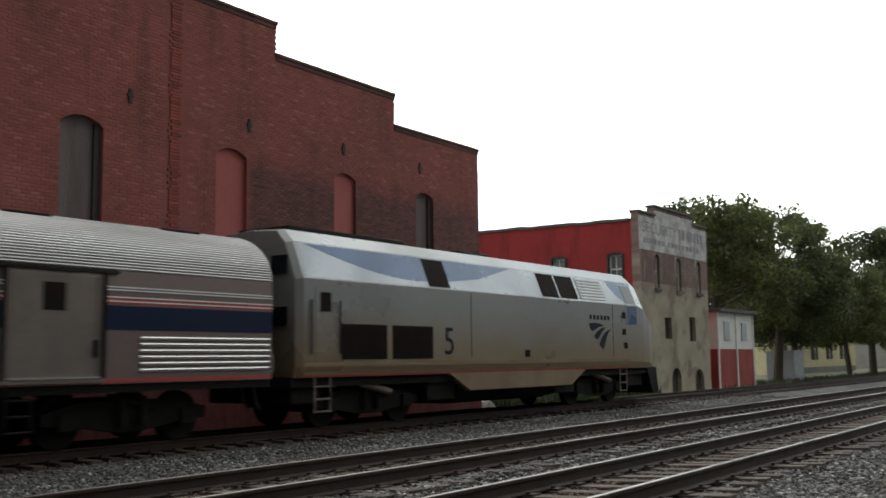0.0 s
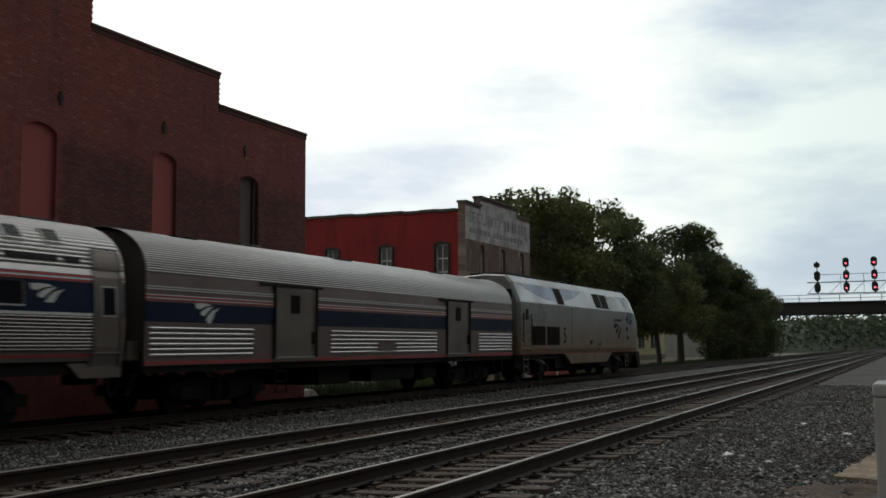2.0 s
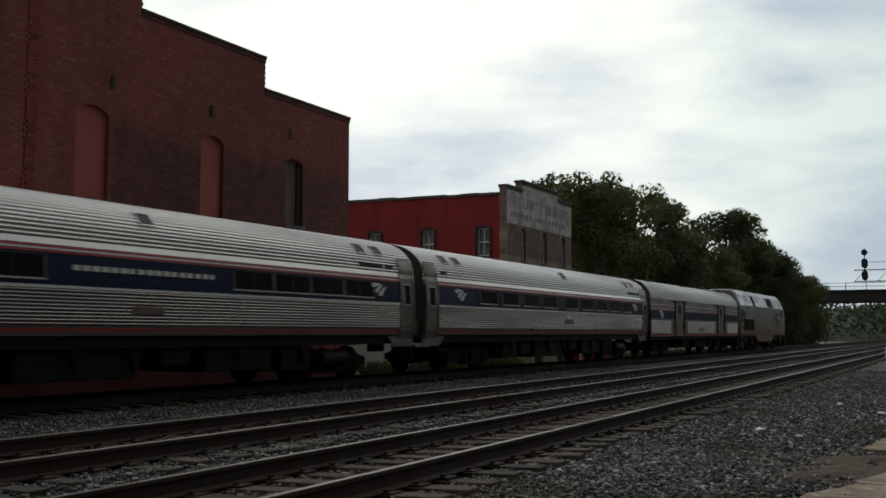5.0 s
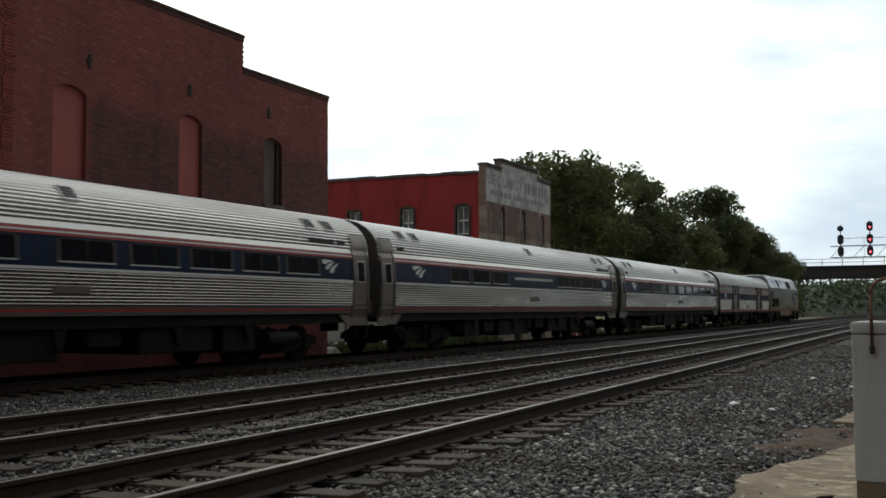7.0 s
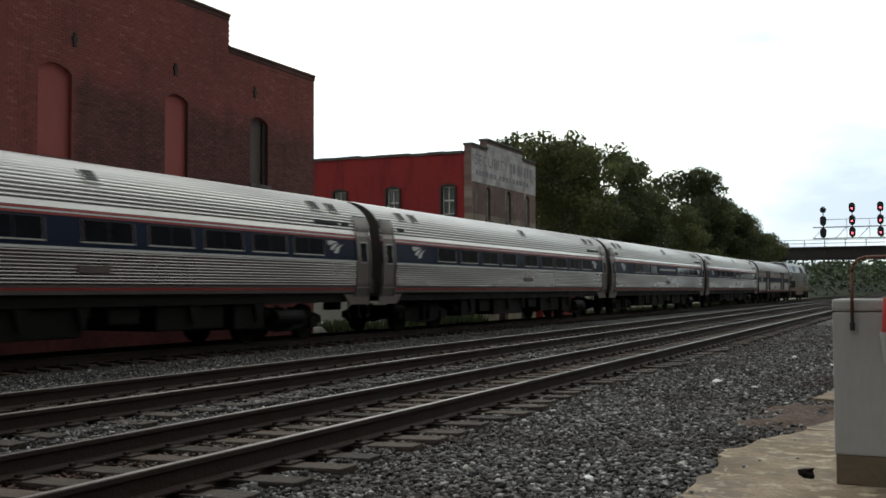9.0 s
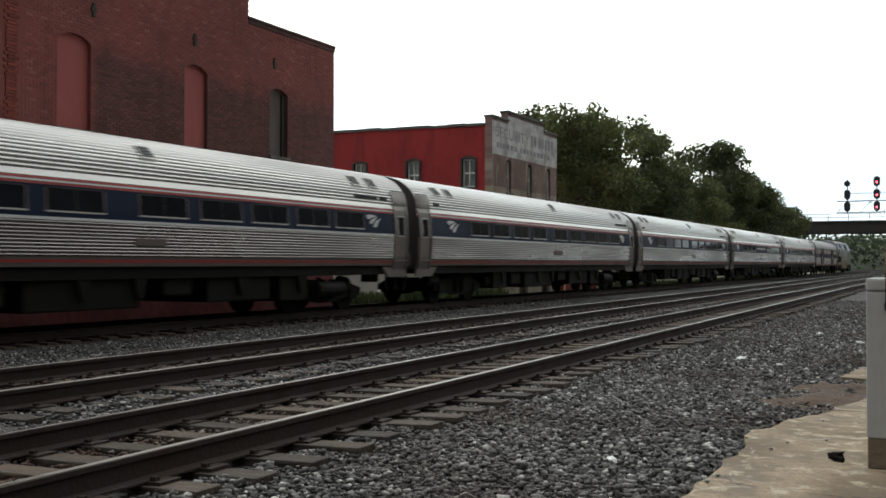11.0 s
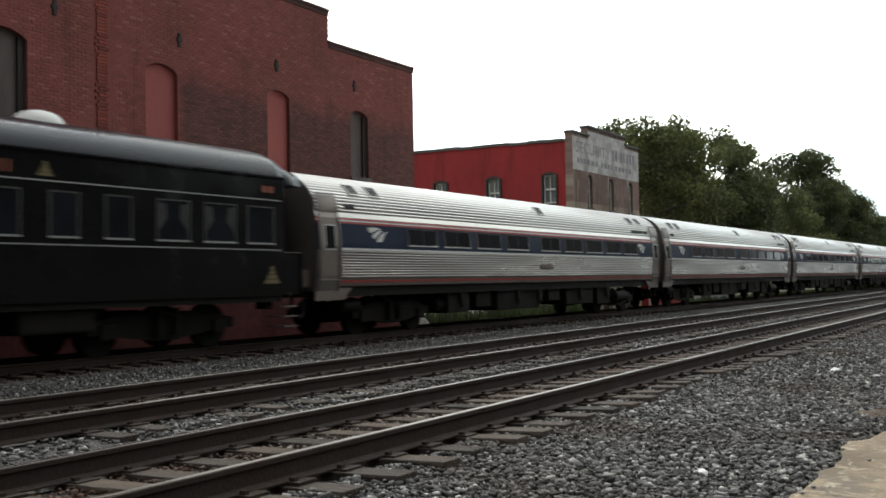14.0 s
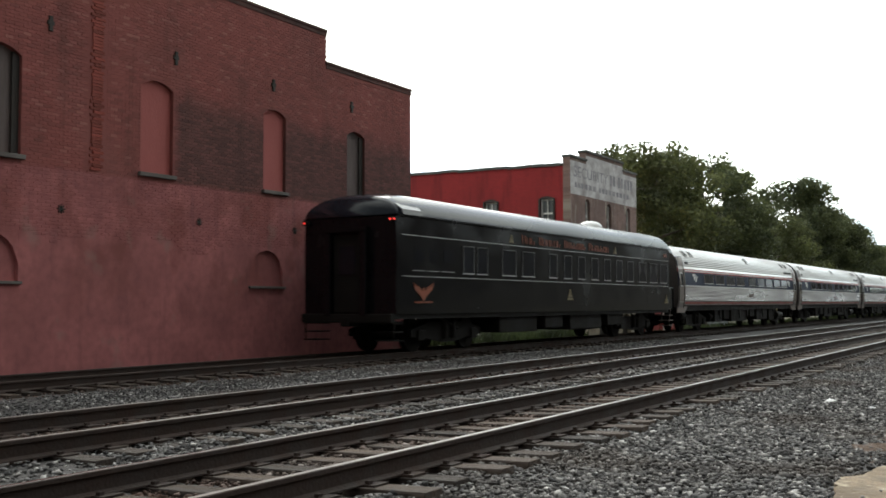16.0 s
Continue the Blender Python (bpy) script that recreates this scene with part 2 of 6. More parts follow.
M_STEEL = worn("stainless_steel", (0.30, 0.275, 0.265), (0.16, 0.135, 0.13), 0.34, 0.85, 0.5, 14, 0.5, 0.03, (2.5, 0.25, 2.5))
# paler than the side steel: the roofs' stronger daylight is put into its colour
M_ROOFSTEEL = worn("weathered_lit_roof_steel", (0.62, 0.60, 0.58), (0.33, 0.31, 0.30), 0.38, 0.75, 0.4, 12, 0.55, 0.03, (2.5, 0.2, 2.5))
M_BAGROOF = worn("sooty_roof_steel", (0.38, 0.365, 0.36), (0.15, 0.135, 0.13), 0.38, 0.75, 0.4, 12, 0.65, 0.03, (2.5, 0.2, 2.5))
M_DOORSTEEL = worn("dull_steel_door", (0.225, 0.185, 0.165), (0.12, 0.095, 0.085), 0.5, 0.4, 0.8, 12, 0.6, 0.05)
M_GREYSTEEL = worn("brownish_grey_body_paint", (0.20, 0.145, 0.135), (0.115, 0.083, 0.078), 0.45, 0.2, 0.6, 12, 0.6, 0.03)
M_BLUE = matt(worn("navy_stripe_paint", (0.009, 0.019, 0.052), (0.014, 0.020, 0.040), 0.55, 0.0, 0.8, 20, 0.5, 0.0), 0.12)
M_RED = worn("red_stripe_paint", (0.46, 0.05, 0.045), (0.28, 0.05, 0.05), 0.5, 0.0, 2, 20, 0.5, 0.0)
M_WHITE = worn("white_paint", (0.84, 0.84, 0.84), (0.62, 0.60, 0.58), 0.5, 0.0, 2, 20, 0.4, 0.0)
M_GLASS = matt(glass_dark("tinted_carriage_glass", (0.006, 0.007, 0.010)), 0.28)
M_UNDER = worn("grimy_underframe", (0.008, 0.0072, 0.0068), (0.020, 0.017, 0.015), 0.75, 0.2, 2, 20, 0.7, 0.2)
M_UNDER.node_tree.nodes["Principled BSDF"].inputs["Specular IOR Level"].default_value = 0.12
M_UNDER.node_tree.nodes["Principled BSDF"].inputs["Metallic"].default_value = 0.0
M_ENDWALL = worn("grimy_coach_end_steel", (0.13, 0.11, 0.10), (0.055, 0.045, 0.041), 0.7, 0.1, 1.2, 16, 0.8, 0.15, (1, 1, 0.4))
M_RUBBER = worn("black_rubber_diaphragm", (0.028, 0.025, 0.024), (0.05, 0.044, 0.040), 0.85, 0, 2, 20, 0.5, 0.1)


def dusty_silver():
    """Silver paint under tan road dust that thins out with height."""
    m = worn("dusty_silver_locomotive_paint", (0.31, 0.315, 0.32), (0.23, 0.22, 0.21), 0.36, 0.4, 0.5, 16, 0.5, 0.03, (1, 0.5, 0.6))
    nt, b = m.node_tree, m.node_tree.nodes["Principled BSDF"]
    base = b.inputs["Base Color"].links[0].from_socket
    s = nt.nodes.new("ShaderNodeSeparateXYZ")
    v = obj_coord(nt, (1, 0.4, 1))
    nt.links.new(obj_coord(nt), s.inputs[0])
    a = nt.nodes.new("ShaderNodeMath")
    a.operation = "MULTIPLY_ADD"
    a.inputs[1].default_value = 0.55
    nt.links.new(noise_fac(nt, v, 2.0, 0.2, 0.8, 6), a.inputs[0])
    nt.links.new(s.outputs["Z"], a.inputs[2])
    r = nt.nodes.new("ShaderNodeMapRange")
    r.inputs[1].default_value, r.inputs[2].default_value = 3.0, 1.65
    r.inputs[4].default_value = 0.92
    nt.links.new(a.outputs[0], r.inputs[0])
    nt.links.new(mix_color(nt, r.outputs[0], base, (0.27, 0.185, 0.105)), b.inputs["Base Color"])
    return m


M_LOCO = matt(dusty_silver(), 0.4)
M_LOCOTAN = worn("rust_dusted_lower_body", (0.27, 0.185, 0.105), (0.19, 0.13, 0.078), 0.55, 0.2, 1.2, 16, 0.7, 0.05)
M_LOCOBLUE = worn("blue_roof_swoosh_paint", (0.050, 0.105, 0.25), (0.075, 0.11, 0.18), 0.35, 0.1, 0.8, 16, 0.6, 0.0)
M_LOCOWHITE = worn("pale_silver_swoosh_paint", (0.36, 0.385, 0.425), (0.26, 0.27, 0.295), 0.34, 0.3, 0.8, 16, 0.5, 0.0)
M_GRILLE = matt(worn("dark_radiator_grille", (0.010, 0.0075, 0.007), (0.026, 0.016, 0.012), 0.85, 0.0, 3, 30, 0.7, 0.2), 0.1)
M_INK = matt(worn("dark_blue_decal", (0.008, 0.011, 0.026), (0.016, 0.020, 0.036), 0.6, 0, 2, 20, 0.4, 0), 0.1)
M_BLACKCAR = matt(worn("black_enamel_carriage_paint", (0.0045, 0.0045, 0.0062), (0.010, 0.0095, 0.010), 0.20, 0.0, 0.7, 14, 0.6, 0.02), 0.20)
M_BLACKROOF = matt(worn("black_glossy_roof", (0.010, 0.013, 0.020), (0.028, 0.034, 0.045), 0.26, 0.0, 0.4, 10, 0.6, 0.03, (1, 0.3, 1)), 0.4)
M_SILVERLINE = worn("silver_lining_paint", (0.42, 0.42, 0.42), (0.3, 0.3, 0.3), 0.4, 0.3, 2, 20, 0.4, 0)
M_DULLSILVER = worn("dull_silver_frame_paint", (0.085, 0.085, 0.085), (0.05, 0.05, 0.05), 0.4, 0.3, 2, 20, 0.4, 0)
M_CURTAIN = worn("pale_net_curtain", (0.055, 0.054, 0.052), (0.03, 0.03, 0.03), 0.9, 0, 3, 30, 0.6, 0.1, (1, 8, 0.5))
M_ORANGE = worn("orange_copper_lettering", (0.36, 0.105, 0.058), (0.22, 0.075, 0.045), 0.4, 0.2, 3, 30, 0.4, 0)
M_GOLD = worn("tarnished_gold_emblem", (0.20, 0.155, 0.075), (0.10, 0.08, 0.045), 0.4, 0.4, 3, 30, 0.4, 0)
M_MARKER = lamp_glow("red_marker_lamp", (1.0, 0.05, 0.04), 1.4)
M_SIGNALRED = lamp_glow("lit_red_signal_lens", (1.0, 0.09, 0.13), 7.0)
M_RAILSIDE = worn("rusted_rail", (0.026, 0.016, 0.013), (0.048, 0.026, 0.018), 0.8, 0.2, 3, 30, 0.7, 0.2)
M_RAILTOP = worn("polished_rail_head", (0.26, 0.24, 0.23), (0.13, 0.115, 0.105), 0.36, 0.9, 1, 20, 0.5, 0, (3, 0.2, 1))
M_TIE = worn("weathered_oak_tie", (0.026, 0.017, 0.0135), (0.085, 0.060, 0.042), 0.9, 0, 1.2, 9, 0.75, 0.6, (0.5, 6, 3), 0.5)
M_BALLAST = worn("ballast_bed", (0.066, 0.060, 0.058), (0.030, 0.026, 0.025), 0.95, 0, 0.5, 22, 0.9, 1.0)
M_CONCRETE = worn("tan_stained_concrete", (0.33, 0.245, 0.155), (0.11, 0.078, 0.050), 0.9, 0, 1.1, 14, 0.95, 0.3)


def scuffed(m):
    """Adds dark hairline cracks, grey-brown damp patches and pale curved scuffs to a slab."""
    nt, b = m.node_tree, m.node_tree.nodes["Principled BSDF"]
    base = b.inputs["Base Color"].links[0].from_socket
    v = obj_coord(nt)
    base = mix_color(nt, noise_fac(nt, v, 2.6, 0.50, 0.62, 9), base, (0.15, 0.11, 0.075))
    base = mix_color(nt, noise_fac(nt, v, 5.5, 0.56, 0.66, 9), base, (0.42, 0.35, 0.25))
    base = mix_color(nt, noise_fac(nt, v, 55, 0.50, 0.72, 4), base, (0.12, 0.09, 0.065))
    warp = nt.nodes.new("ShaderNodeTexNoise")
    warp.inputs["Scale"].default_value, warp.inputs["Detail"].default_value = 1.7, 4
    nt.links.new(v, warp.inputs["Vector"])
    far = nt.nodes.new("ShaderNodeMix")
    far.data_type = "VECTOR"
    far.inputs[0].default_value = 0.45
    nt.links.new(v, far.inputs[4])
    nt.links.new(warp.outputs["Color"], far.inputs[5])
    for scale, width, tone, amount in ((1.3, 0.012, (0.045, 0.034, 0.026), 0.85), (2.3, 0.022, (0.52, 0.45, 0.36), 0.55)):
        cell = nt.nodes.new("ShaderNodeTexVoronoi")
        cell.feature = "DISTANCE_TO_EDGE"
        cell.inputs["Scale"].default_value = scale
        nt.links.new(far.outputs[1], cell.inputs["Vector"])
        line = nt.nodes.new("ShaderNodeMapRange")
        line.inputs[1].default_value, line.inputs[2].default_value = 0.0, width
        line.inputs[3].default_value, line.inputs[4].default_value = amount, 0.0
        nt.links.new(cell.outputs["Distance"], line.inputs[0])
        broken = nt.nodes.new("ShaderNodeMath")
        broken.operation = "MULTIPLY"
        nt.links.new(line.outputs[0], broken.inputs[0])
        nt.links.new(noise_fac(nt, v, 1.2 + scale, 0.48, 0.58, 3), broken.inputs[1])
        base = mix_color(nt, broken.outputs[0], base, tone)
    nt.links.new(base, b.inputs["Base Color"])
    return m


scuffed(M_CONCRETE)
M_SOIL = worn("damp_brown_soil", (0.060, 0.034, 0.022), (0.105, 0.066, 0.044), 0.95, 0, 1.5, 18, 0.8, 1.0)
M_POST = worn("white_painted_concrete", (0.42, 0.42, 0.425), (0.27, 0.265, 0.26), 0.85, 0, 1.6, 24, 0.6, 0.12, (1, 1, 0.35))
M_POSTBASE = worn("bare_concrete_footing", (0.17, 0.13, 0.09), (0.10, 0.08, 0.06), 0.9, 0, 2, 24, 0.7, 0.3)
M_RUSTPIPE = worn("rusty_brown_pipe", (0.13, 0.05, 0.03), (0.07, 0.035, 0.025), 0.7, 0.3, 5, 40, 0.7, 0.2)
M_EARTH = worn("dry_earth_and_grass", (0.075, 0.075, 0.04), (0.13, 0.11, 0.075), 0.95, 0, 0.15, 5, 0.8, 0.5)
M_BRICK = brick_piece_material("mortar_and_render", "object")
M_BRICKEDGE = brick_material("dark_parapet_brick", "Y", (0.16, 0.055, 0.045), (0.11, 0.045, 0.04), (0.13, 0.09, 0.08), (0.05, 0.03, 0.028))
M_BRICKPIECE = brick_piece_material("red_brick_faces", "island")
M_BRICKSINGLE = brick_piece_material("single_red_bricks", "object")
M_INFILL = worn("red_painted_infill", (0.43, 0.115, 0.105), (0.33, 0.095, 0.088), 0.85, 0, 0.8, 25, 0.5, 0.15, (1, 1, 0.5))
M_BOARD = worn("grey_weathered_door_board", (0.165, 0.13, 0.125), (0.085, 0.066, 0.062), 0.9, 0, 1.5, 20, 0.7, 0.3, (2, 2, 0.3))
M_SILL = worn("stone_sill", (0.17, 0.15, 0.14), (0.09, 0.08, 0.075), 0.9, 0, 2, 20, 0.6, 0.2)
M_REDWALL = brick_material("bright_red_painted_brick", "X", (0.37, 0.028, 0.03), (0.31, 0.026, 0.028), (0.28, 0.025, 0.027), (0.24, 0.02, 0.022))
M_FACADE = brick_material("peeling_pale_painted_brick", "Y", (0.28, 0.175, 0.15), (0.19, 0.115, 0.10), (0.27, 0.205, 0.18), (0.12, 0.075, 0.068), (0.42, 0.36, 0.28), 5.0, 4.2)
M_WHITEWASH = worn("flaking_white_sign_paint", (0.66, 0.65, 0.65), (0.30, 0.27, 0.27), 0.9, 0, 1.6, 7, 0.9, 0.3)
M_SIGNBAR = worn("faded_sign_lettering", (0.20, 0.19, 0.22), (0.40, 0.38, 0.39), 0.9, 0, 2, 12, 0.8, 0)
M_FRAME = worn("white_window_frame", (0.80, 0.80, 0.77), (0.6, 0.6, 0.56), 0.7, 0, 2, 20, 0.4, 0)
M_DARKFRAME = worn("dark_window_surround", (0.03, 0.025, 0.022), (0.06, 0.05, 0.045), 0.8, 0, 2, 20, 0.5, 0)
M_PANE = glass_dark("house_window_glass", (0.02, 0.024, 0.026), 0.1)
M_PALEPANE = glass_dark("sky_lit_house_window_glass", (0.15, 0.165, 0.165), 0.12)
M_TAR = worn("tar_roof_edge", (0.06, 0.06, 0.055), (0.16, 0.16, 0.15), 0.9, 0, 1.5, 10, 0.8, 0.2)
M_SHEDRED = worn("red_shed_paint", (0.32, 0.04, 0.035), (0.24, 0.04, 0.035), 0.8, 0, 1, 20, 0.5, 0.1)
M_YELLOW = worn("pale_yellow_block_wall", (0.74, 0.66, 0.40), (0.58, 0.52, 0.33), 0.85, 0, 1, 12, 0.6, 0.1)
M_BARK = worn("tree_bark", (0.07, 0.055, 0.042), (0.12, 0.10, 0.08), 0.95, 0, 3, 25, 0.7, 0.6, (1, 1, 0.3))
M_BRIDGE = worn("dark_bridge_girder", (0.035, 0.032, 0.032), (0.065, 0.055, 0.05), 0.8, 0.1, 0.4, 8, 0.6, 0.1)
M_PIER = worn("grey_concrete_pier", (0.30, 0.29, 0.27), (0.18, 0.17, 0.16), 0.9, 0, 0.6, 12, 0.6, 0.2)
M_RAILING = worn("galvanised_railing", (0.42, 0.45, 0.48), (0.3, 0.32, 0.34), 0.5, 0.4, 2, 20, 0.4, 0)
M_SIGNAL = worn("black_signal_housing", (0.015, 0.015, 0.017), (0.03, 0.03, 0.03), 0.6, 0, 2, 20, 0.4, 0)


def leaf_material(name, light, dark):
    m, n, l, b = shader(name)
    nt = m.node_tree
    g = n.new("ShaderNodeNewGeometry")
    c = mix_color(nt, g.outputs["Random Per Island"], light, dark)
    c = mix_color(nt, noise_fac(nt, obj_coord(nt), 0.35), c, tuple(x * 0.6 for x in dark))
    l.new(c, b.inputs["Base Color"])
    b.inputs["Roughness"].default_value = 0.65
    thin_leaf = n.new("ShaderNodeBsdfTranslucent")
    l.new(c, thin_leaf.inputs["Color"])
    both = n.new("ShaderNodeMixShader")
    both.inputs[0].default_value = 0.38
    l.new(b.outputs[0], both.inputs[1])
    l.new(thin_leaf.outputs[0], both.inputs[2])
    l.new(both.outputs[0], n["Material Output"].inputs["Surface"])
    return m


def stone_material(name, tones, dirt, lo):
    m, n, l, b = shader(name)
    nt = m.node_tree
    g = n.new("ShaderNodeNewGeometry")
    r = n.new("ShaderNodeValToRGB")
    for pos, c in zip((0.0, 0.4, 0.85, 1.0), tones):
        e = r.color_ramp.elements[0] if pos == 0 else r.color_ramp.elements[-1] if pos == 1 else r.color_ramp.elements.new(pos)
        e.position, e.color = pos, rgba(c)
    l.new(g.outputs["Random Per Island"], r.inputs[0])
    c = mix_color(nt, noise_fac(nt, obj_coord(nt), 0.45, lo, lo + 0.25), r.outputs[0], dirt)
    l.new(c, b.inputs["Base Color"])
    b.inputs["Roughness"].default_value = 0.9
    return m


M_STONE = stone_material("grey_ballast_stone", ((0.024, 0.023, 0.0235), (0.088, 0.083, 0.083), (0.190, 0.180, 0.175), (0.50, 0.48, 0.46)), (0.075, 0.056, 0.045), 0.5)
M_RUSTSTONE = stone_material("rust_stained_stone", ((0.026, 0.020, 0.018), (0.078, 0.060, 0.053), (0.155, 0.122, 0.108), (0.36, 0.32, 0.29)), (0.085, 0.045, 0.032), 0.35)
M_LEAF = leaf_material("oak_leaves", (0.155, 0.172, 0.062), (0.075, 0.096, 0.044))
M_LEAF2 = leaf_material("lighter_leaves", (0.205, 0.215, 0.068), (0.100, 0.120, 0.048))
M_FARLEAF = leaf_material("hazy_far_leaves", (0.085, 0.115, 0.050), (0.045, 0.065, 0.036))
# dark tone of the added screen that the train's sides reflect
M_SCREEN = worn("unseen_dark_screen", (0.085, 0.080, 0.075), (0.050, 0.046, 0.043), 0.95, 0, 0.3, 3, 0.7, 0.3)
M_GRASS = leaf_material("weeds", (0.085, 0.115, 0.040), (0.045, 0.060, 0.024))


# ---- mesh helpers ----
def mesh_object(name, verts, faces, mats, face_mats=None, smooth=False):
    me = bpy.data.meshes.new(name)
    me.from_pydata([tuple(v) for v in verts], [], faces)
    for m in mats if isinstance(mats, (list, tuple)) else [mats]:
        me.materials.append(m)
    if face_mats is not None:
        me.polygons.foreach_set("material_index", face_mats)
    if smooth:
        me.polygons.foreach_set("use_smooth", [True] * len(me.polygons))
    me.update()
    return new(name, me)


def part(name, bm, material, parent=None, label="", smooth=False):
    """Links a bmesh as one mesh object under a thing or a part."""
    me = bpy.data.meshes.new(name)
    bmesh.ops.recalc_face_normals(bm, faces=bm.faces[:])
    bm.to_mesh(me)
    bm.free()
    for m in material if isinstance(material, (list, tuple)) else [material]:
        me.materials.append(m)
    if smooth:
        me.polygons.foreach_set("use_smooth", [True] * len(me.polygons))
    ob = new(name, me)
    if parent:
        ob.parent = parent
    if label:
        ob["label"] = label
    return ob


def box(bm, x0, x1, y0, y1, z0, z1, bevel=0.0):
    v = [bm.verts.new((x, y, z)) for x in (x0, x1) for y in (y0, y1) for z in (z0, z1)]
    fs = [bm.faces.new([v[i] for i in q]) for q in ((0, 1, 3, 2), (4, 6, 7, 5), (0, 4, 5, 1), (2, 3, 7, 6), (0, 2, 6, 4), (1, 5, 7, 3))]
    if bevel:
        edges = list({e for f in fs for e in f.edges})
        bmesh.ops.bevel(bm, geom=edges, offset=bevel, segments=2, affect="EDGES", profile=0.6)
    return bm


def boxed(*dims, bevel=0.0):
    return box(bmesh.new(), *dims, bevel=bevel)


def rod(bm, a, b, r, sides=8, r2=None):
    a, b = Vector(a), Vector(b)
    d = b - a
    q = d.to_track_quat("Z", "Y").to_matrix().to_4x4()
    bmesh.ops.create_cone(bm, cap_ends=True, segments=sides, radius1=r, radius2=r if r2 is None else r2, depth=d.length,
                          matrix=Matrix.Translation((a + b) / 2) @ q)
    return bm


def prism(bm, outline, axis, lo, hi):
    """Extrudes a flat outline [(u, v)...] from lo to hi along an axis; u and v are the other two axes in order."""
    def at(u, v, w):
        return {"x": (w, u, v), "y": (u, w, v), "z": (u, v, w)}[axis]
    a = [bm.verts.new(at(u, v, lo)) for u, v in outline]
    b = [bm.verts.new(at(u, v, hi)) for u, v in outline]
    bm.faces.new(a)
    bm.faces.new(b[::-1])
    for i in range(len(a)):
        j = (i + 1) % len(a)
        bm.faces.new((a[i], a[j], b[j], b[i]))
    return bm


def loft(sections, close_ends=True):
    """A skin over equal-length rings of points."""
    bm = bmesh.new()
    rings = [[bm.verts.new(p) for p in s] for s in sections]
    for r, s in zip(rings, rings[1:]):
        for i in range(len(r)):
            j = (i + 1) % len(r)
            bm.faces.new((r[i], r[j], s[j], s[i]))
    if close_ends:
        bm.faces.new(rings[0])
        bm.faces.new(rings[-1][::-1])
    return bm


def empty(name, m=None):
    e = new(name)
    if m is not None:
        e.matrix_basis = m
    return e


# ---- ground, ballast and tracks ----
def ground_height(x):
    pts = ((-400, -0.9), (-60, -0.9), (-21, -0.75), (-18.5, -0.5), (-17.8, -0.44), (-14.2, -0.44), (-13.2, -0.50), (-11.6, -0.42), (-10.2, -0.26),
           (-9.5, -0.20), (-6.8, -0.21), (-6.4, -0.28), (-6.1, -0.285), (-4.3, -0.235), (-3.9, -0.225), (-3.4, -0.25), (-1.6, -0.25), (400, -0.25))
    for (xa, za), (xb, zb) in zip(pts, pts[1:]):
        if xa <= x <= xb:
            return za + (zb - za) * (x - xa) / (xb - xa)
    return pts[-1][1]


def make_ground():
    xs = [-2500, -700, -300, -120, -60, -40, -30, -25, -21] + [-18.5 + 0.25 * i for i in range(75)] + [2, 6, 20, 60, 300, 900, 2500]
    ys = [-2500, -600, -100, -30] + [-10 + i for i in range(100)] + [100, 120, 150, 200, 300, 600, 1200, 2500]
    verts, faces, mats = [], [], []
    for y in ys:
        for x in xs:
            near = -18.4 < x < 0 and -10 < y < 90
            z = ground_height(x) + (0.035 * noise.noise(Vector((x * 1.3, y * 1.3, 0))) if near else 0)
            verts.append((x, y, z))
    w = len(xs)
    for j in range(len(ys) - 1):
        for i in range(w - 1):
            a = j * w + i
            faces.append((a, a + 1, a + 1 + w, a + w))
            mats.append(1 if -18.6 <= xs[i] < -0.2 and -30 <= ys[j] < 900 else 0)
    ob = mesh_object("ground", verts, faces, [M_EARTH, M_BALLAST], mats, True)
    return tagged(ob, "dry earth and grey ballast ground along the railway", "ground", kind="structure")


make_ground()
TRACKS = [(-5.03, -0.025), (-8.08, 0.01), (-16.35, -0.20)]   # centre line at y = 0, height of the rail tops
DRIFT = 0.012   # the third track closes in on the others by so much a metre


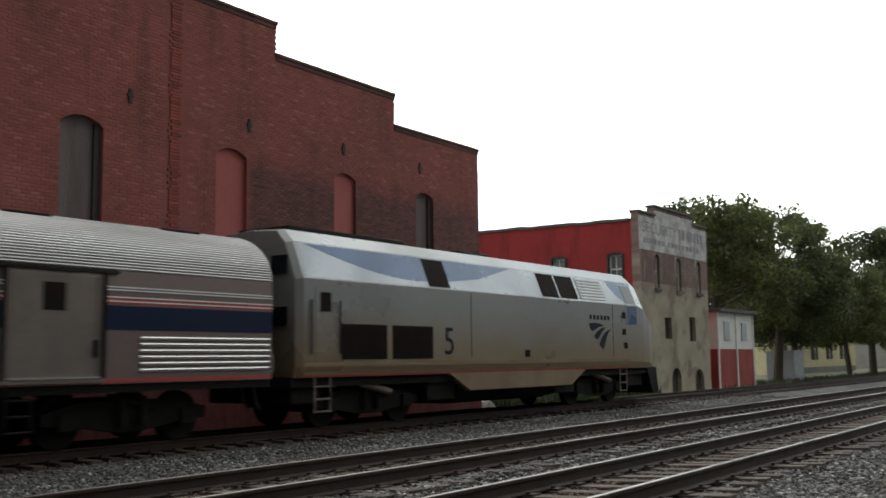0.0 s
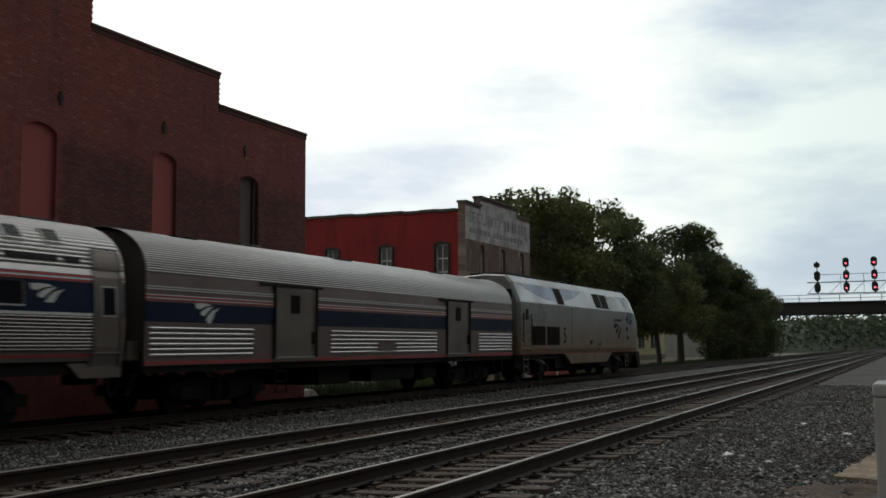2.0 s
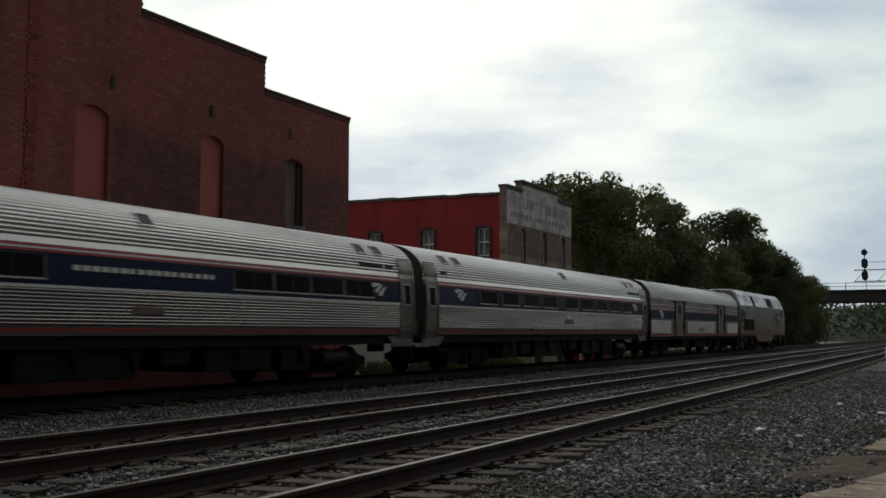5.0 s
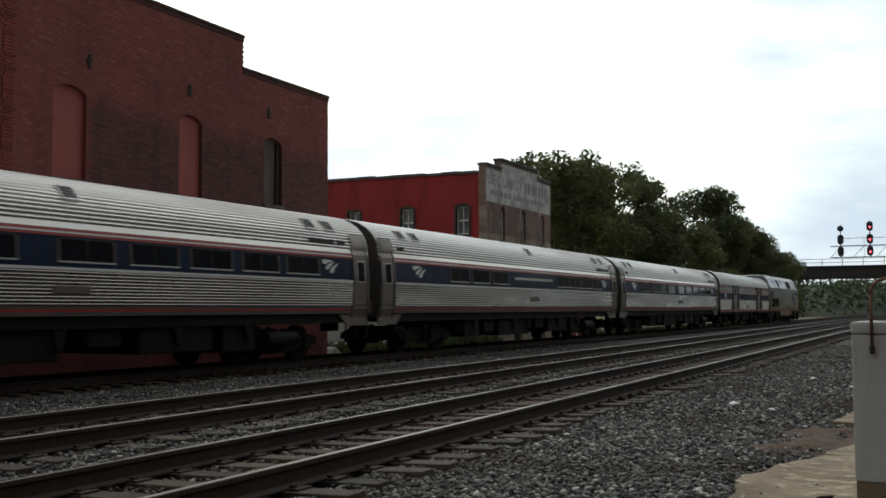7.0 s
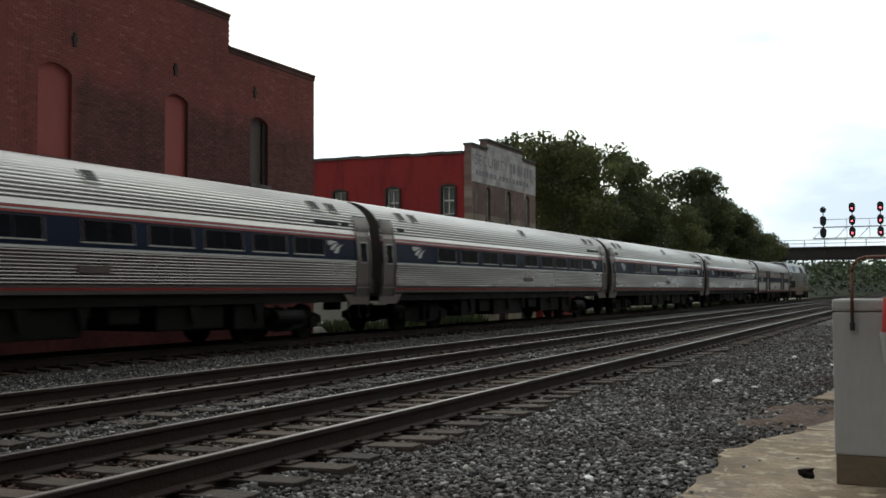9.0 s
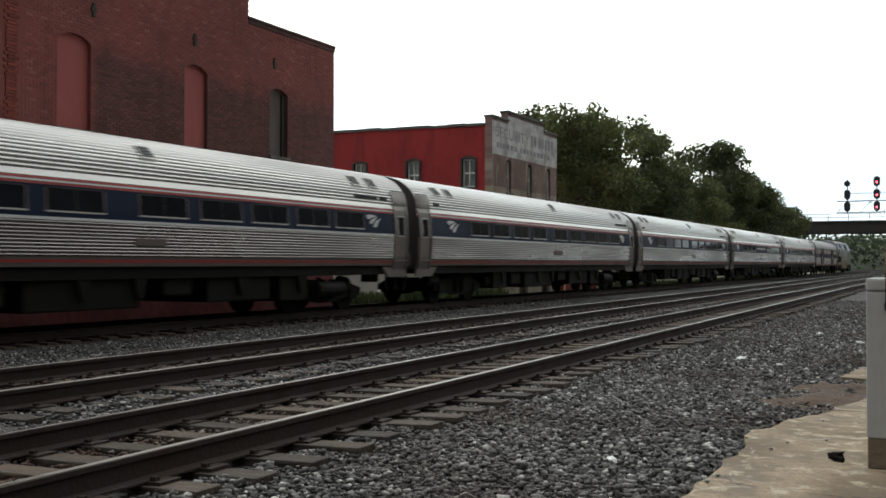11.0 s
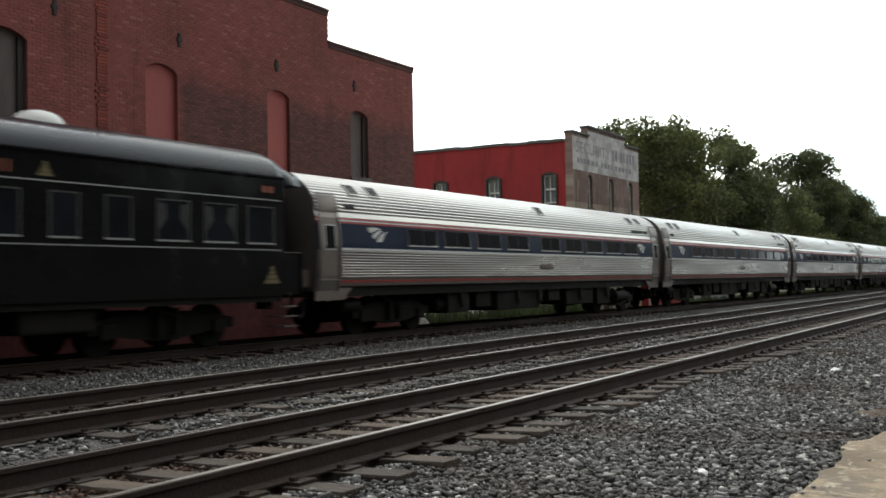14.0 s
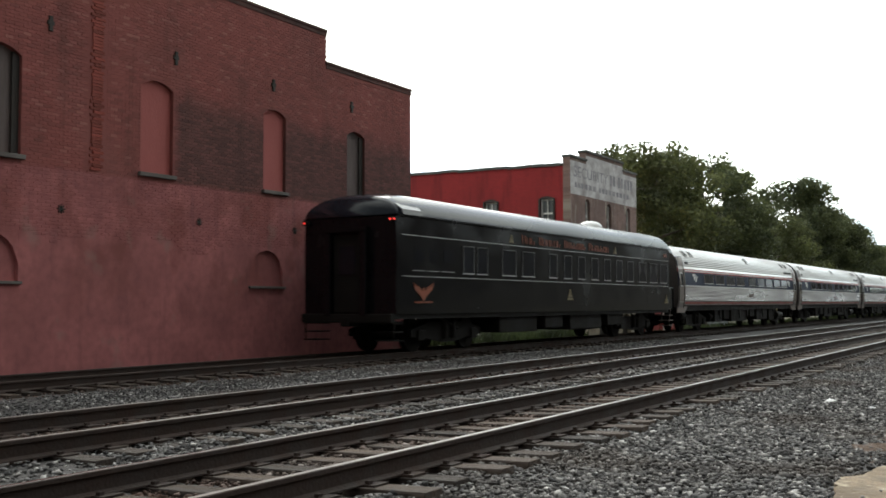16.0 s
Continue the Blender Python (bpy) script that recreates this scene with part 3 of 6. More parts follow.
def make_track(cx, top, label, near_ties, first, shiny, drift=0.0, bank=0.0):
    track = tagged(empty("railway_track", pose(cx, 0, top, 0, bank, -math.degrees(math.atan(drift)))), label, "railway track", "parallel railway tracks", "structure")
    half = [(0.070, -0.172), (0.070, -0.160), (0.012, -0.140), (0.012, -0.048), (0.036, -0.036), (0.037, -0.006), (0.028, 0.0)]
    outline = half + [(-u, v) for u, v in half[::-1]]
    for side in (-0.755, 0.755):
        n = len(outline)
        ys = [-12, 300]
        verts = [(u + side, y, v) for y in ys for u, v in outline]
        faces = [(i, (i + 1) % n, (i + 1) % n + n, i + n) for i in range(n)]
        mats = [1 if i == n // 2 - 1 else 0 for i in range(n)]
        ob = mesh_object("rail", verts, faces + [tuple(range(n))[::-1], tuple(range(n, 2 * n))], [M_RAILSIDE, shiny], mats + [0, 0])
        ob.parent = track
    rng = random.Random(int(-cx * 100))
    tie = bpy.data.meshes.new("tie")
    bm = boxed(-1.3, 1.3, -0.115, 0.115, -0.36, -0.178, bevel=0.012)
    bm.to_mesh(tie)
    bm.free()
    tie.materials.append(M_TIE)
    spacing = 0.52
    plates = bmesh.new()
    for k in range(near_ties):
        ob = new("tie", tie)
        ob.parent = track
        y = first + k * spacing + rng.uniform(-0.05, 0.05)
        ob.matrix_basis = pose(rng.uniform(-0.09, 0.09), y, rng.uniform(-0.012, 0.004), 0, rng.uniform(-0.4, 0.4), rng.uniform(-1.2, 1.2))
        for side in (-0.755, 0.755):
            box(plates, side - 0.17, side + 0.17, y - 0.09, y + 0.09, -0.185, -0.163)
            for s in (-0.095, 0.095):
                box(plates, side + s - 0.02, side + s + 0.02, y - 0.07, y - 0.03, -0.165, -0.138)
    tagged(part("tie_plates", plates, M_RAILSIDE, track), kind="stuff")
    far = bmesh.new()
    y = first + near_ties * spacing
    while y < 200:
        box(far, -1.3, 1.3, y - 0.11, y + 0.11, -0.33, -0.18)
        y += spacing
    tagged(part("far_ties", far, M_TIE, track), kind="stuff")


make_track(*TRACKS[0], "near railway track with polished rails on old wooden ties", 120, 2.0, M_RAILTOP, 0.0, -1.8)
make_track(*TRACKS[1], "middle railway track with worn rails on wooden ties", 110, 6.0, M_RAILTOP)
make_track(*TRACKS[2], "railway track beside the brick building, under the train", 70, 8.0, M_RAILSIDE, DRIFT)


def apron_edge(y):
    """Where the concrete begins; past y = 10.8 brown soil lies over it, and it shows again further on."""
    base = -1.34 + 0.25 * max(0, min(y, 10.8) - 8.3)
    if 10.8 < y < 12.5:
        base = -0.40
    elif y >= 12.5:
        base = -1.16 + 0.12 * (y - 12.5)
    return base


def make_ballast(name, label, material, seed, strips):
    """Loose crushed stone, each a small uneven lump."""
    rng = np.random.default_rng(seed)
    pts = []
    for x0, x1, y0, y1, d in strips:
        n = int((x1 - x0) * (y1 - y0) * d)
        pts.append(np.stack([rng.uniform(x0, x1, n), rng.uniform(y0, y1, n)], 1))
    p = np.concatenate(pts)
    z = np.array([ground_height(x) for x in p[:, 0]])
    # thinner where the concrete apron begins
    lip = np.array([apron_edge(b) + 0.22 * noise.noise(Vector((b * 1.9, 7, 0))) + 0.10 * noise.noise(Vector((b * 6, 2, 0))) for b in p[:, 1]])
    keep = (p[:, 0] < lip + 0.05) | (rng.random(len(p)) < 0.012)
    # the soil by the concrete is only thinly strewn
    keep &= (p[:, 1] < 8.6) | (p[:, 1] > 13.5) | (p[:, 0] < lip - 0.62 + 0.3 * rng.random(len(p))) | (rng.random(len(p)) < 0.34)
    p, z = p[keep], z[keep]
    n = len(p)
    cube = np.array([(x, y, w) for x in (-1, 1) for y in (-1, 1) for w in (-1, 1)], float) * 0.62
    size = rng.uniform(0.012, 0.029, (n, 1, 1)) * np.where(rng.random((n, 1, 1)) < 0.05, 1.5, 1)
    v = cube[None] * rng.uniform(0.45, 1.5, (n, 1, 3)) + rng.uniform(-0.34, 0.34, (n, 8, 3))
    a = rng.uniform(0, 2 * np.pi, (n, 1))
    b = rng.uniform(-0.9, 0.9, (n, 1))
    x, y, w = v[..., 0].copy(), v[..., 1].copy(), v[..., 2].copy()
    y, w = y * np.cos(b) - w * np.sin(b), y * np.sin(b) + w * np.cos(b)
    x, y = x * np.cos(a) - y * np.sin(a), x * np.sin(a) + y * np.cos(a)
    v = np.stack([x, y, w * 0.62], -1) * size
    v += np.stack([p[:, 0], p[:, 1], z + rng.uniform(0.0, 0.035, n)], 1)[:, None, :]
    quad = np.array([(0, 1, 3, 2), (4, 6, 7, 5), (0, 4, 5, 1), (2, 3, 7, 6), (0, 2, 6, 4), (1, 5, 7, 3)])
    faces = (quad[None] + 8 * np.arange(n)[:, None, None]).reshape(-1, 4)
    me = bpy.data.meshes.new(name)
    me.vertices.add(n * 8)
    me.vertices.foreach_set("co", v.reshape(-1))
    me.loops.add(faces.size)
    me.loops.foreach_set("vertex_index", faces.reshape(-1).astype(np.int32))
    me.polygons.add(len(faces))
    me.polygons.foreach_set("loop_start", np.arange(0, faces.size, 4, dtype=np.int32))
    me.materials.append(material)
    me.update(calc_edges=True)
    me.validate()
    tagged(new(name, me), label, "ballast", kind="stuff")


make_ballast("ballast_stones", "loose grey crushed stone ballast beside the tracks", M_STONE, 4,
             [(-4.1, -0.9, 3.5, 12, 1150), (-4.1, -0.3, 12, 22, 560), (-4.0, -0.3, 22, 40, 150), (-7.2, -5.9, 1.5, 6, 260), (-7.25, -5.9, 6, 14, 620),
              (-7.25, -5.9, 14, 34, 300), (-14.4, -9.0, 4, 11, 240), (-14.4, -9.0, 11, 26, 420), (-14.4, -9.0, 26, 45, 130)])
make_ballast("track_stones", "rust-stained brown ballast between the rails", M_RUSTSTONE, 6,
             [(-5.75, -4.3, 3.0, 18, 420), (-5.75, -4.3, 18, 36, 140), (-8.8, -7.35, 5, 24, 330), (-18.3, -14.4, 9, 26, 70)])


def litter(x, y, s, material, label):
    bm = bmesh.new()
    bmesh.ops.create_icosphere(bm, subdivisions=1, radius=s)
    rng = random.Random(int(x * 1000 + y * 77))
    for v in bm.verts:
        v.co = Vector((v.co.x * rng.uniform(0.7, 1.4), v.co.y * rng.uniform(0.7, 1.3), v.co.z * rng.uniform(0.4, 0.8)))
    ob = part("pale_stone", bm, material, None)
    ob.location = (x, y, ground_height(x) + 0.03)
    tagged(ob, label, "stone", "pale stones in the ballast")


for sx, sy, s in ((-2.62, 14.6, 0.075), (-6.35, 23.7, 0.10), (-2.0, 14.0, 0.05), (-2.05, 6.7, 0.05), (-1.35, 18.5, 0.08), (-2.2, 20.5, 0.06)):
    litter(sx, sy, s, M_WHITE, "small white stone lying in grey ballast")


# ---- concrete apron and the post on it ----
def make_apron():
    edge = []
    for i in range(150):
        y = 1.0 + i * 0.1
        edge.append((apron_edge(y) + 0.16 * noise.noise(Vector((y * 1.3, 3, 0))) + 0.07 * noise.noise(Vector((y * 5, 9, 0))), y))
    slab = tagged(empty("pavement"), "cracked tan concrete apron beside the ballast", "pavement", kind="structure")
    joints = [1.0, 4.2, 7.15, 9.75, 12.6, 15.6]
    for lo, hi in zip(joints, joints[1:]):
        pts = [(x, y) for x, y in edge if lo <= y <= hi]
        if len(pts) < 2:
            continue
        pts = [(pts[0][0] + 0.02, lo + 0.01)] + pts[1:-1] + [(pts[-1][0] + 0.02, hi - 0.01)]
        outline = pts + [(9, hi - 0.01), (9, lo + 0.01)]
        part("slab", prism(bmesh.new(), outline, "z", -0.5, -0.195 + 0.004 * (joints.index(lo) % 2)), M_CONCRETE, slab)
    bm = boxed(-1.6, 12, -8, 1.0, -0.5, -0.195)
    part("slab", bm, M_CONCRETE, slab)
    # brown soil washed over the edge of the concrete
    verts, faces, cols, rows_ = [], [], 28, 56
    for j in range(rows_ + 1):
        for i in range(cols + 1):
            u, v = i / cols, j / rows_
            x, y = -2.3 + 2.7 * u, 8.3 + 5.2 * v
            rim = min(u, v, 1 - v, (1 - u)) * 4
            h = 0.30 * min(1, rim) * (0.72 + 0.5 * noise.noise(Vector((x * 1.4, y * 1.1, 4))) + 0.25 * noise.noise(Vector((x * 6, y * 6, 1))))
            tail = max(0, x - apron_edge(y) - 0.02)
            verts.append((x, y, -0.385 + 0.70 * h - 0.2 * tail + 0.012 * noise.noise(Vector((x * 22, y * 22, 6)))))
    w = cols + 1
    for j in range(rows_):
        for i in range(cols):
            faces.append((j * w + i, j * w + i + 1, (j + 1) * w + i + 1, (j + 1) * w + i))
    tagged(mesh_object("soil_patch", verts, faces, M_SOIL, None, True), "damp brown soil between ballast and concrete", "soil", kind="structure")
    rng = random.Random(8)
    for k in range(12):
        litter_y = rng.uniform(5, 11)
        c = bmesh.new()
        bmesh.ops.create_icosphere(c, subdivisions=1, radius=rng.uniform(0.008, 0.02))
        for v in c.verts:
            v.co.z *= 0.6
        ob = part("pebble", c, M_STONE)
        ob.location = (rng.uniform(-1.35, -0.75), litter_y, -0.18)
        tagged(ob, "grey ballast pebble strayed onto the concrete", "pebble", "pebbles on the concrete")


make_apron()


def make_post():
    post = tagged(empty("concrete_post", pose(-0.47, 7.05, -0.195)), "white painted square concrete post on a bare footing", "post")
    part("footing", boxed(0.006, 0.60, 0.006, 0.60, 0, 0.20, bevel=0.012), M_POSTBASE, post, "bare brown concrete footing")
    part("shaft", boxed(0, 0.60, 0, 0.60, 0.20, 1.141, bevel=0.012), M_POST, post)
    part("cap", boxed(-0.003, 0.603, -0.003, 0.603, 1.146, 1.225, bevel=0.018), M_POST, post)
    pipe = tagged(empty("pipe_rail", pose(-0.47, 7.05, -0.195)), "rusty bent pipe rail beside the concrete post", "pipe")
    bm = bmesh.new()
    path = [(0.125, -0.03, 1.08), (0.125, -0.03, 1.40), (0.135, -0.03, 1.45), (0.165, -0.03, 1.485), (0.21, -0.03, 1.50), (0.9, -0.03, 1.515)]
    for a, b in zip(path, path[1:]):
        rod(bm, a, b, 0.011, 10)
    part("bend", bm, M_RUSTPIPE, pipe, smooth=True)
    bm = bmesh.new()
    rod(bm, (0.125, -0.03, 1.05), (0.125, -0.03, 1.17), 0.012, 10, 0.010)
    rod(bm, (0.125, -0.025, 1.02), (0.125, -0.028, 1.07), 0.015, 10, 0.019)
    part("socket", bm, M_SIGNAL, pipe, "black pipe socket")
    lamp = tagged(empty("warning_lantern", pose(-0.085, 6.98, 0.62)), "red warning lantern on a white bracket, fixed to the post", "lantern")
    bm = bmesh.new()
    rod(bm, (0, 0, 0), (0, 0, 0.20), 0.075, 16, 0.095)
    part("bracket", bm, M_POST, lamp, "white bracket")
    bm = bmesh.new()
    rod(bm, (0, 0, 0.20), (0, 0, 0.42), 0.085, 16, 0.07)
    rod(bm, (0, 0, 0.42), (0, 0, 0.47), 0.05, 16, 0.03)
    part("lantern_body", bm, M_RED, lamp)
    box_ob = tagged(empty("trackside_cabinet", pose(-0.25, 9.8, -0.25)), "small dark brown trackside box behind the post", "cabinet")
    part("body", boxed(0, 0.55, 0, 0.4, 0, 1.22, bevel=0.02), M_RUSTPIPE, box_ob)
    part("lid", boxed(-0.03, 0.58, -0.03, 0.43, 1.22, 1.27, bevel=0.015), M_RUSTPIPE, box_ob)
    deb = bmesh.new()
    bmesh.ops.create_icosphere(deb, subdivisions=2, radius=0.04)
    for v in deb.verts:
        v.co = Vector((v.co.x * 1.4, v.co.y, v.co.z * 0.8)) * (1 + 1.1 * noise.noise(v.co * 38))
    ob = part("debris_clump", deb, M_UNDER)
    ob.location = (-0.66, 7.25, -0.165)
    tagged(ob, "dark clump of debris on the concrete", "debris")


make_post()


# ---- walls with openings ----
def arch_points(a, b, spring, rise, n=10):
    """Points along a segmental arch from a to b, springing at a height and rising."""
    w = (b - a) / 2
    r = (w * w + rise * rise) / (2 * rise)
    cz = spring + rise - r
    out = []
    for i in range(n + 1):
        u = a + (b - a) * i / n
        out.append((u, cz + math.sqrt(max(0, r * r - (u - (a + b) / 2) ** 2))))
    return out


def wall_mesh(name, axis, front, thick, spans, base, openings, material, parent, label=""):
    """A wall on the plane axis=front, going back by thick (signed). spans: (u0, u1, top). openings: (u0, u1, z0, z1, rise)."""
    bm = bmesh.new()
    us = sorted({v for s in spans for v in s[:2]} | {v for o in openings for v in o[:2]})
    for u0, u1 in zip(us, us[1:]):
        mid = (u0 + u1) / 2
        tops = [s[2] for s in spans if s[0] <= mid <= s[1]]
        if not tops:
            continue
        zlo, cells = base, []
        for o in sorted([o for o in openings if o[0] <= mid <= o[1]], key=lambda o: o[2]):
            cells.append((zlo, o[2]))
            zlo = o[3]
        cells.append((zlo, tops[0]))
        for z0, z1 in cells:
            if axis == "x":
                box(bm, min(front, front + thick), max(front, front + thick), u0, u1, z0, z1)
            else:
                box(bm, u0, u1, min(front, front + thick), max(front, front + thick), z0, z1)
    for u0, u1, z0, z1, rise in openings:
        if rise:
            arc = arch_points(u0, u1, z1 - rise, rise)
            for (ua, za), (ub, zb) in zip(arc, arc[1:]):
                if z1 - min(za, zb) > 0.003:
                    prism(bm, [(ua, za), (ub, zb), (ub, z1 - 0.001), (ua, z1 - 0.001)], axis, front - 0.002 * (1 if thick < 0 else -1), front + thick)
    bmesh.ops.remove_doubles(bm, verts=bm.verts[:], dist=0.0006)
    return part(name, bm, material, parent, label)


# ---- the big brick building ----
M_SEAM = worn("bright_red_seam_brick", (0.30, 0.060, 0.042), (0.17, 0.045, 0.036), 0.9, 0, 3, 30, 0.7, 0.3, (1, 1, 1), 0.3)


def lay_bricks(X, house, openings, steps):
    """Brick faces proud of the mortar, course by course; those of one stretch are single pieces."""
    rng = random.Random(21)
    verts, faces, singles = [], [], []
    course, pitch = 0.077, 0.215
    k = 0
    z = 1.0 + 0.077 * 14
    while z < 10.9:
        y = 10.0 + (pitch / 2 if k % 2 else 0)
        while y < 29.0:
            y1, z1 = min(y + pitch - 0.011, 29.04), z + course - 0.011
            top = [s[2] for s in steps if s[0] <= (y + y1) / 2 <= s[1]][0] - 0.13
            smooth_coat = 2.62 + 0.55 * noise.noise(Vector((y * 0.5, 1, 0))) + 0.25 * noise.noise(Vector((y * 2.3, 5, 0)))
            free = z1 < top and z > smooth_coat and not (15.6 < y1 and y < 16.02 and z > 4.1)
            pieces = [(y, y1)]
            for o in openings:
                if o[4] and z1 > o[3] - o[4] - 0.02 and z < o[3] and y1 > o[0] and y < o[1]:
                    arc = arch_points(o[0], o[1], o[3] - o[4], o[4], 24)
                    if any(az > z for ay, az in arc if y - 0.02 <= ay <= y1 + 0.02):
                        pieces = []
                elif z1 > o[2] - 0.10 and z < o[3] and y1 > o[0] - 0.005 and y < o[1] + 0.005:
                    cut = []
                    for a, b in pieces:
                        if a < o[0] - 0.04:
                            cut.append((a, min(b, o[0] - 0.008)))
                        if b > o[1] + 0.04:
                            cut.append((max(a, o[1] + 0.008), b))
                    pieces = cut
            if free:
                for a, b in pieces:
                    proud = 0.003 + rng.uniform(0, 0.004)
                    if len(singles) < 300 and 16.1 < a < 17.0 and 3.4 < z < 9.0 and b - a > pitch - 0.02:
                        singles.append((a, z, proud))
                        continue
                    i = len(verts)
                    e = 0.004
                    verts += [(X - 0.002, a, z), (X - 0.002, b, z), (X - 0.002, b, z1), (X - 0.002, a, z1), (X + proud, a + e, z + e), (X + proud, b - e, z + e), (X + proud, b - e, z1 - e), (X + proud, a + e, z1 - e)]
                    faces += [(i + 4, i + 5, i + 6, i + 7), (i, i + 1, i + 5, i + 4), (i + 1, i + 2, i + 6, i + 5), (i + 2, i + 3, i + 7, i + 6), (i + 3, i, i + 4, i + 7)]
            y += pitch
        z += course
        k += 1
    ob = mesh_object("brickwork", verts, faces, M_BRICKPIECE)
    ob.parent = house
    tagged(ob, kind="stuff")
    one = bpy.data.meshes.new("brick")
    bm = boxed(-0.002, 0.0, 0, pitch - 0.011, 0, course - 0.011)
    for v in bm.verts:
        if v.co.x == 0:
            v.co.x = 0.006
    bm.to_mesh(one)
    bm.free()
    one.materials.append(M_BRICKSINGLE)
    for a, z, proud in singles:
        ob = new("brick", one)
        ob.parent = house
        ob.location = (X + proud - 0.006, a, z)


def make_brick_building():
    X = -18.6
    house = tagged(empty("brick_building"), "large old red brick building with stepped parapet, lower wall painted pink-red", "building")
    wins = [(25.42, 26.36, 4.40, 6.50, 0.16), (21.55, 22.50, 4.28, 6.56, 0.16), (17.14, 18.18, 4.29, 6.56, 0.18), (12.78, 13.86, 4.28, 6.58, 0.2)]
    arches = [(21.05, 22.40, 1.62, 2.60, 0.62), (12.40, 13.86, 1.62, 2.64, 0.64)]
    steps = [(24.35, 29.05, 8.34), (19.2, 24.35, 9.30), (13.2, 19.2, 10.15), (-14, 13.2, 11.0)]
    wall_mesh("wall", "x", X, -0.45, steps, -0.9, wins + arches, M_BRICK, house)
    for y0, y1, top in steps:
        bm = bmesh.new()
        box(bm, X - 0.50, X + 0.05, y0 - 0.03, y1 + 0.04, top, top + 0.09, bevel=0.02)
        box(bm, X - 0.48, X + 0.02, y0, y1 + 0.02, top - 0.12, top)
        part("coping", bm, M_BRICKEDGE, house, "dark weathered brick coping")
    seam = bpy.data.meshes.new("seam_brick")
    bm = boxed(0, 0.022, 0, 0.30, 0, 0.066)
    bm.to_mesh(seam)
    bm.free()
    seam.materials.append(M_SEAM)
    for k in range(76):
        ob = new("seam_brick", seam)
        ob.parent = house
        ob.location = (X, 15.66 + 0.05 * (k % 2) + 0.03 * math.sin(k * 2.7), 4.16 + k * 0.077)
    part("flank", boxed(-46, X - 0.45, 28.6, 29.05, -0.9, 8.34), M_BRICKEDGE, house)
    part("rear_wall", boxed(-46, -45.5, -14, 28.6, -0.9, 8.3), M_BRICKEDGE, house)
    part("end_wall", boxed(-46, X - 0.45, -14, -13.5, -0.9, 8.3), M_BRICKEDGE, house)
    part("roof", boxed(-45.5, X - 0.45, -13.5, 28.6, 7.6, 7.8), M_TAR, house)
    for i, (y0, y1, z0, z1, rise) in enumerate(wins):
        w = part("window", boxed(X - 0.06, X + 0.10, y0 - 0.07, y1 + 0.07, z0 - 0.10, z0 - 0.002, bevel=0.012), M_SILL, house, "stone window sill under a closed-up opening")
        deep = 0.15 if i in (0, 3) else 0.10
        mat = M_BOARD if i in (0, 3) else M_INFILL
        outline = [(y0 - 0.02, z0 - 0.05), (y1 + 0.02, z0 - 0.05)] + arch_points(y0 - 0.02, y1 + 0.02, z1 - rise, rise + 0.02)[::-1]
        part("infill", prism(bmesh.new(), outline, "x", X - deep - 0.08, X - deep), mat, w, "grey boarded-up shutter" if i in (0, 3) else "red painted infill panel")
        if i in (0, 3):
            bm = bmesh.new()
            # the wide dark strip at y1 stands in for shade on the recess's jamb
            box(bm, X - deep, X - deep + 0.07, y1 - 0.17, y1, z0, z1 - 0.12)
            box(bm, X - deep, X - deep + 0.03, y0, y0 + 0.04, z0, z1 - 0.12)
            part("frame", bm, M_DARKFRAME, w)
    for y0, y1, z0, z1, rise in arches:
        w = part("arch_sill", boxed(X - 0.06, X + 0.07, y0 - 0.06, y1 + 0.06, z0 - 0.07, z0 - 0.002, bevel=0.01), M_SILL, house)
        outline = [(y0 - 0.02, z0 - 0.05), (y1 + 0.02, z0 - 0.05)] + arch_points(y0 - 0.02, y1 + 0.02, z1 - rise, rise + 0.02)[::-1]
        part("arch_infill", prism(bmesh.new(), outline, "x", X - 0.16, X - 0.09), M_BRICK, w)
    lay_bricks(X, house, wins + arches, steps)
    for y in (14.9, 19.1, 22.9):
        bm = bmesh.new()
        for q in range(4):
            c_, s_ = math.cos(q * math.pi / 4), math.sin(q * math.pi / 4)
            rod(bm, (X + 0.022, y - 0.10 * c_, 3.22 - 0.10 * s_), (X + 0.022, y + 0.10 * c_, 3.22 + 0.10 * s_), 0.014, 6)
        part("wall_anchor", bm, M_DARKFRAME, house, "star-shaped iron wall anchor")
    for y in (14.55, 18.25, 21.95, 25.65):
        bm = bmesh.new()
        box(bm, X - 0.01, X + 0.04, y - 0.05, y + 0.05, 7.08, 7.42, bevel=0.012)
        box(bm, X - 0.01, X + 0.035, y - 0.09, y + 0.09, 7.22, 7.31, bevel=0.012)
        part("tie_plate", bm, M_DARKFRAME, house, "rusted iron wall anchor plate")


make_brick_building()


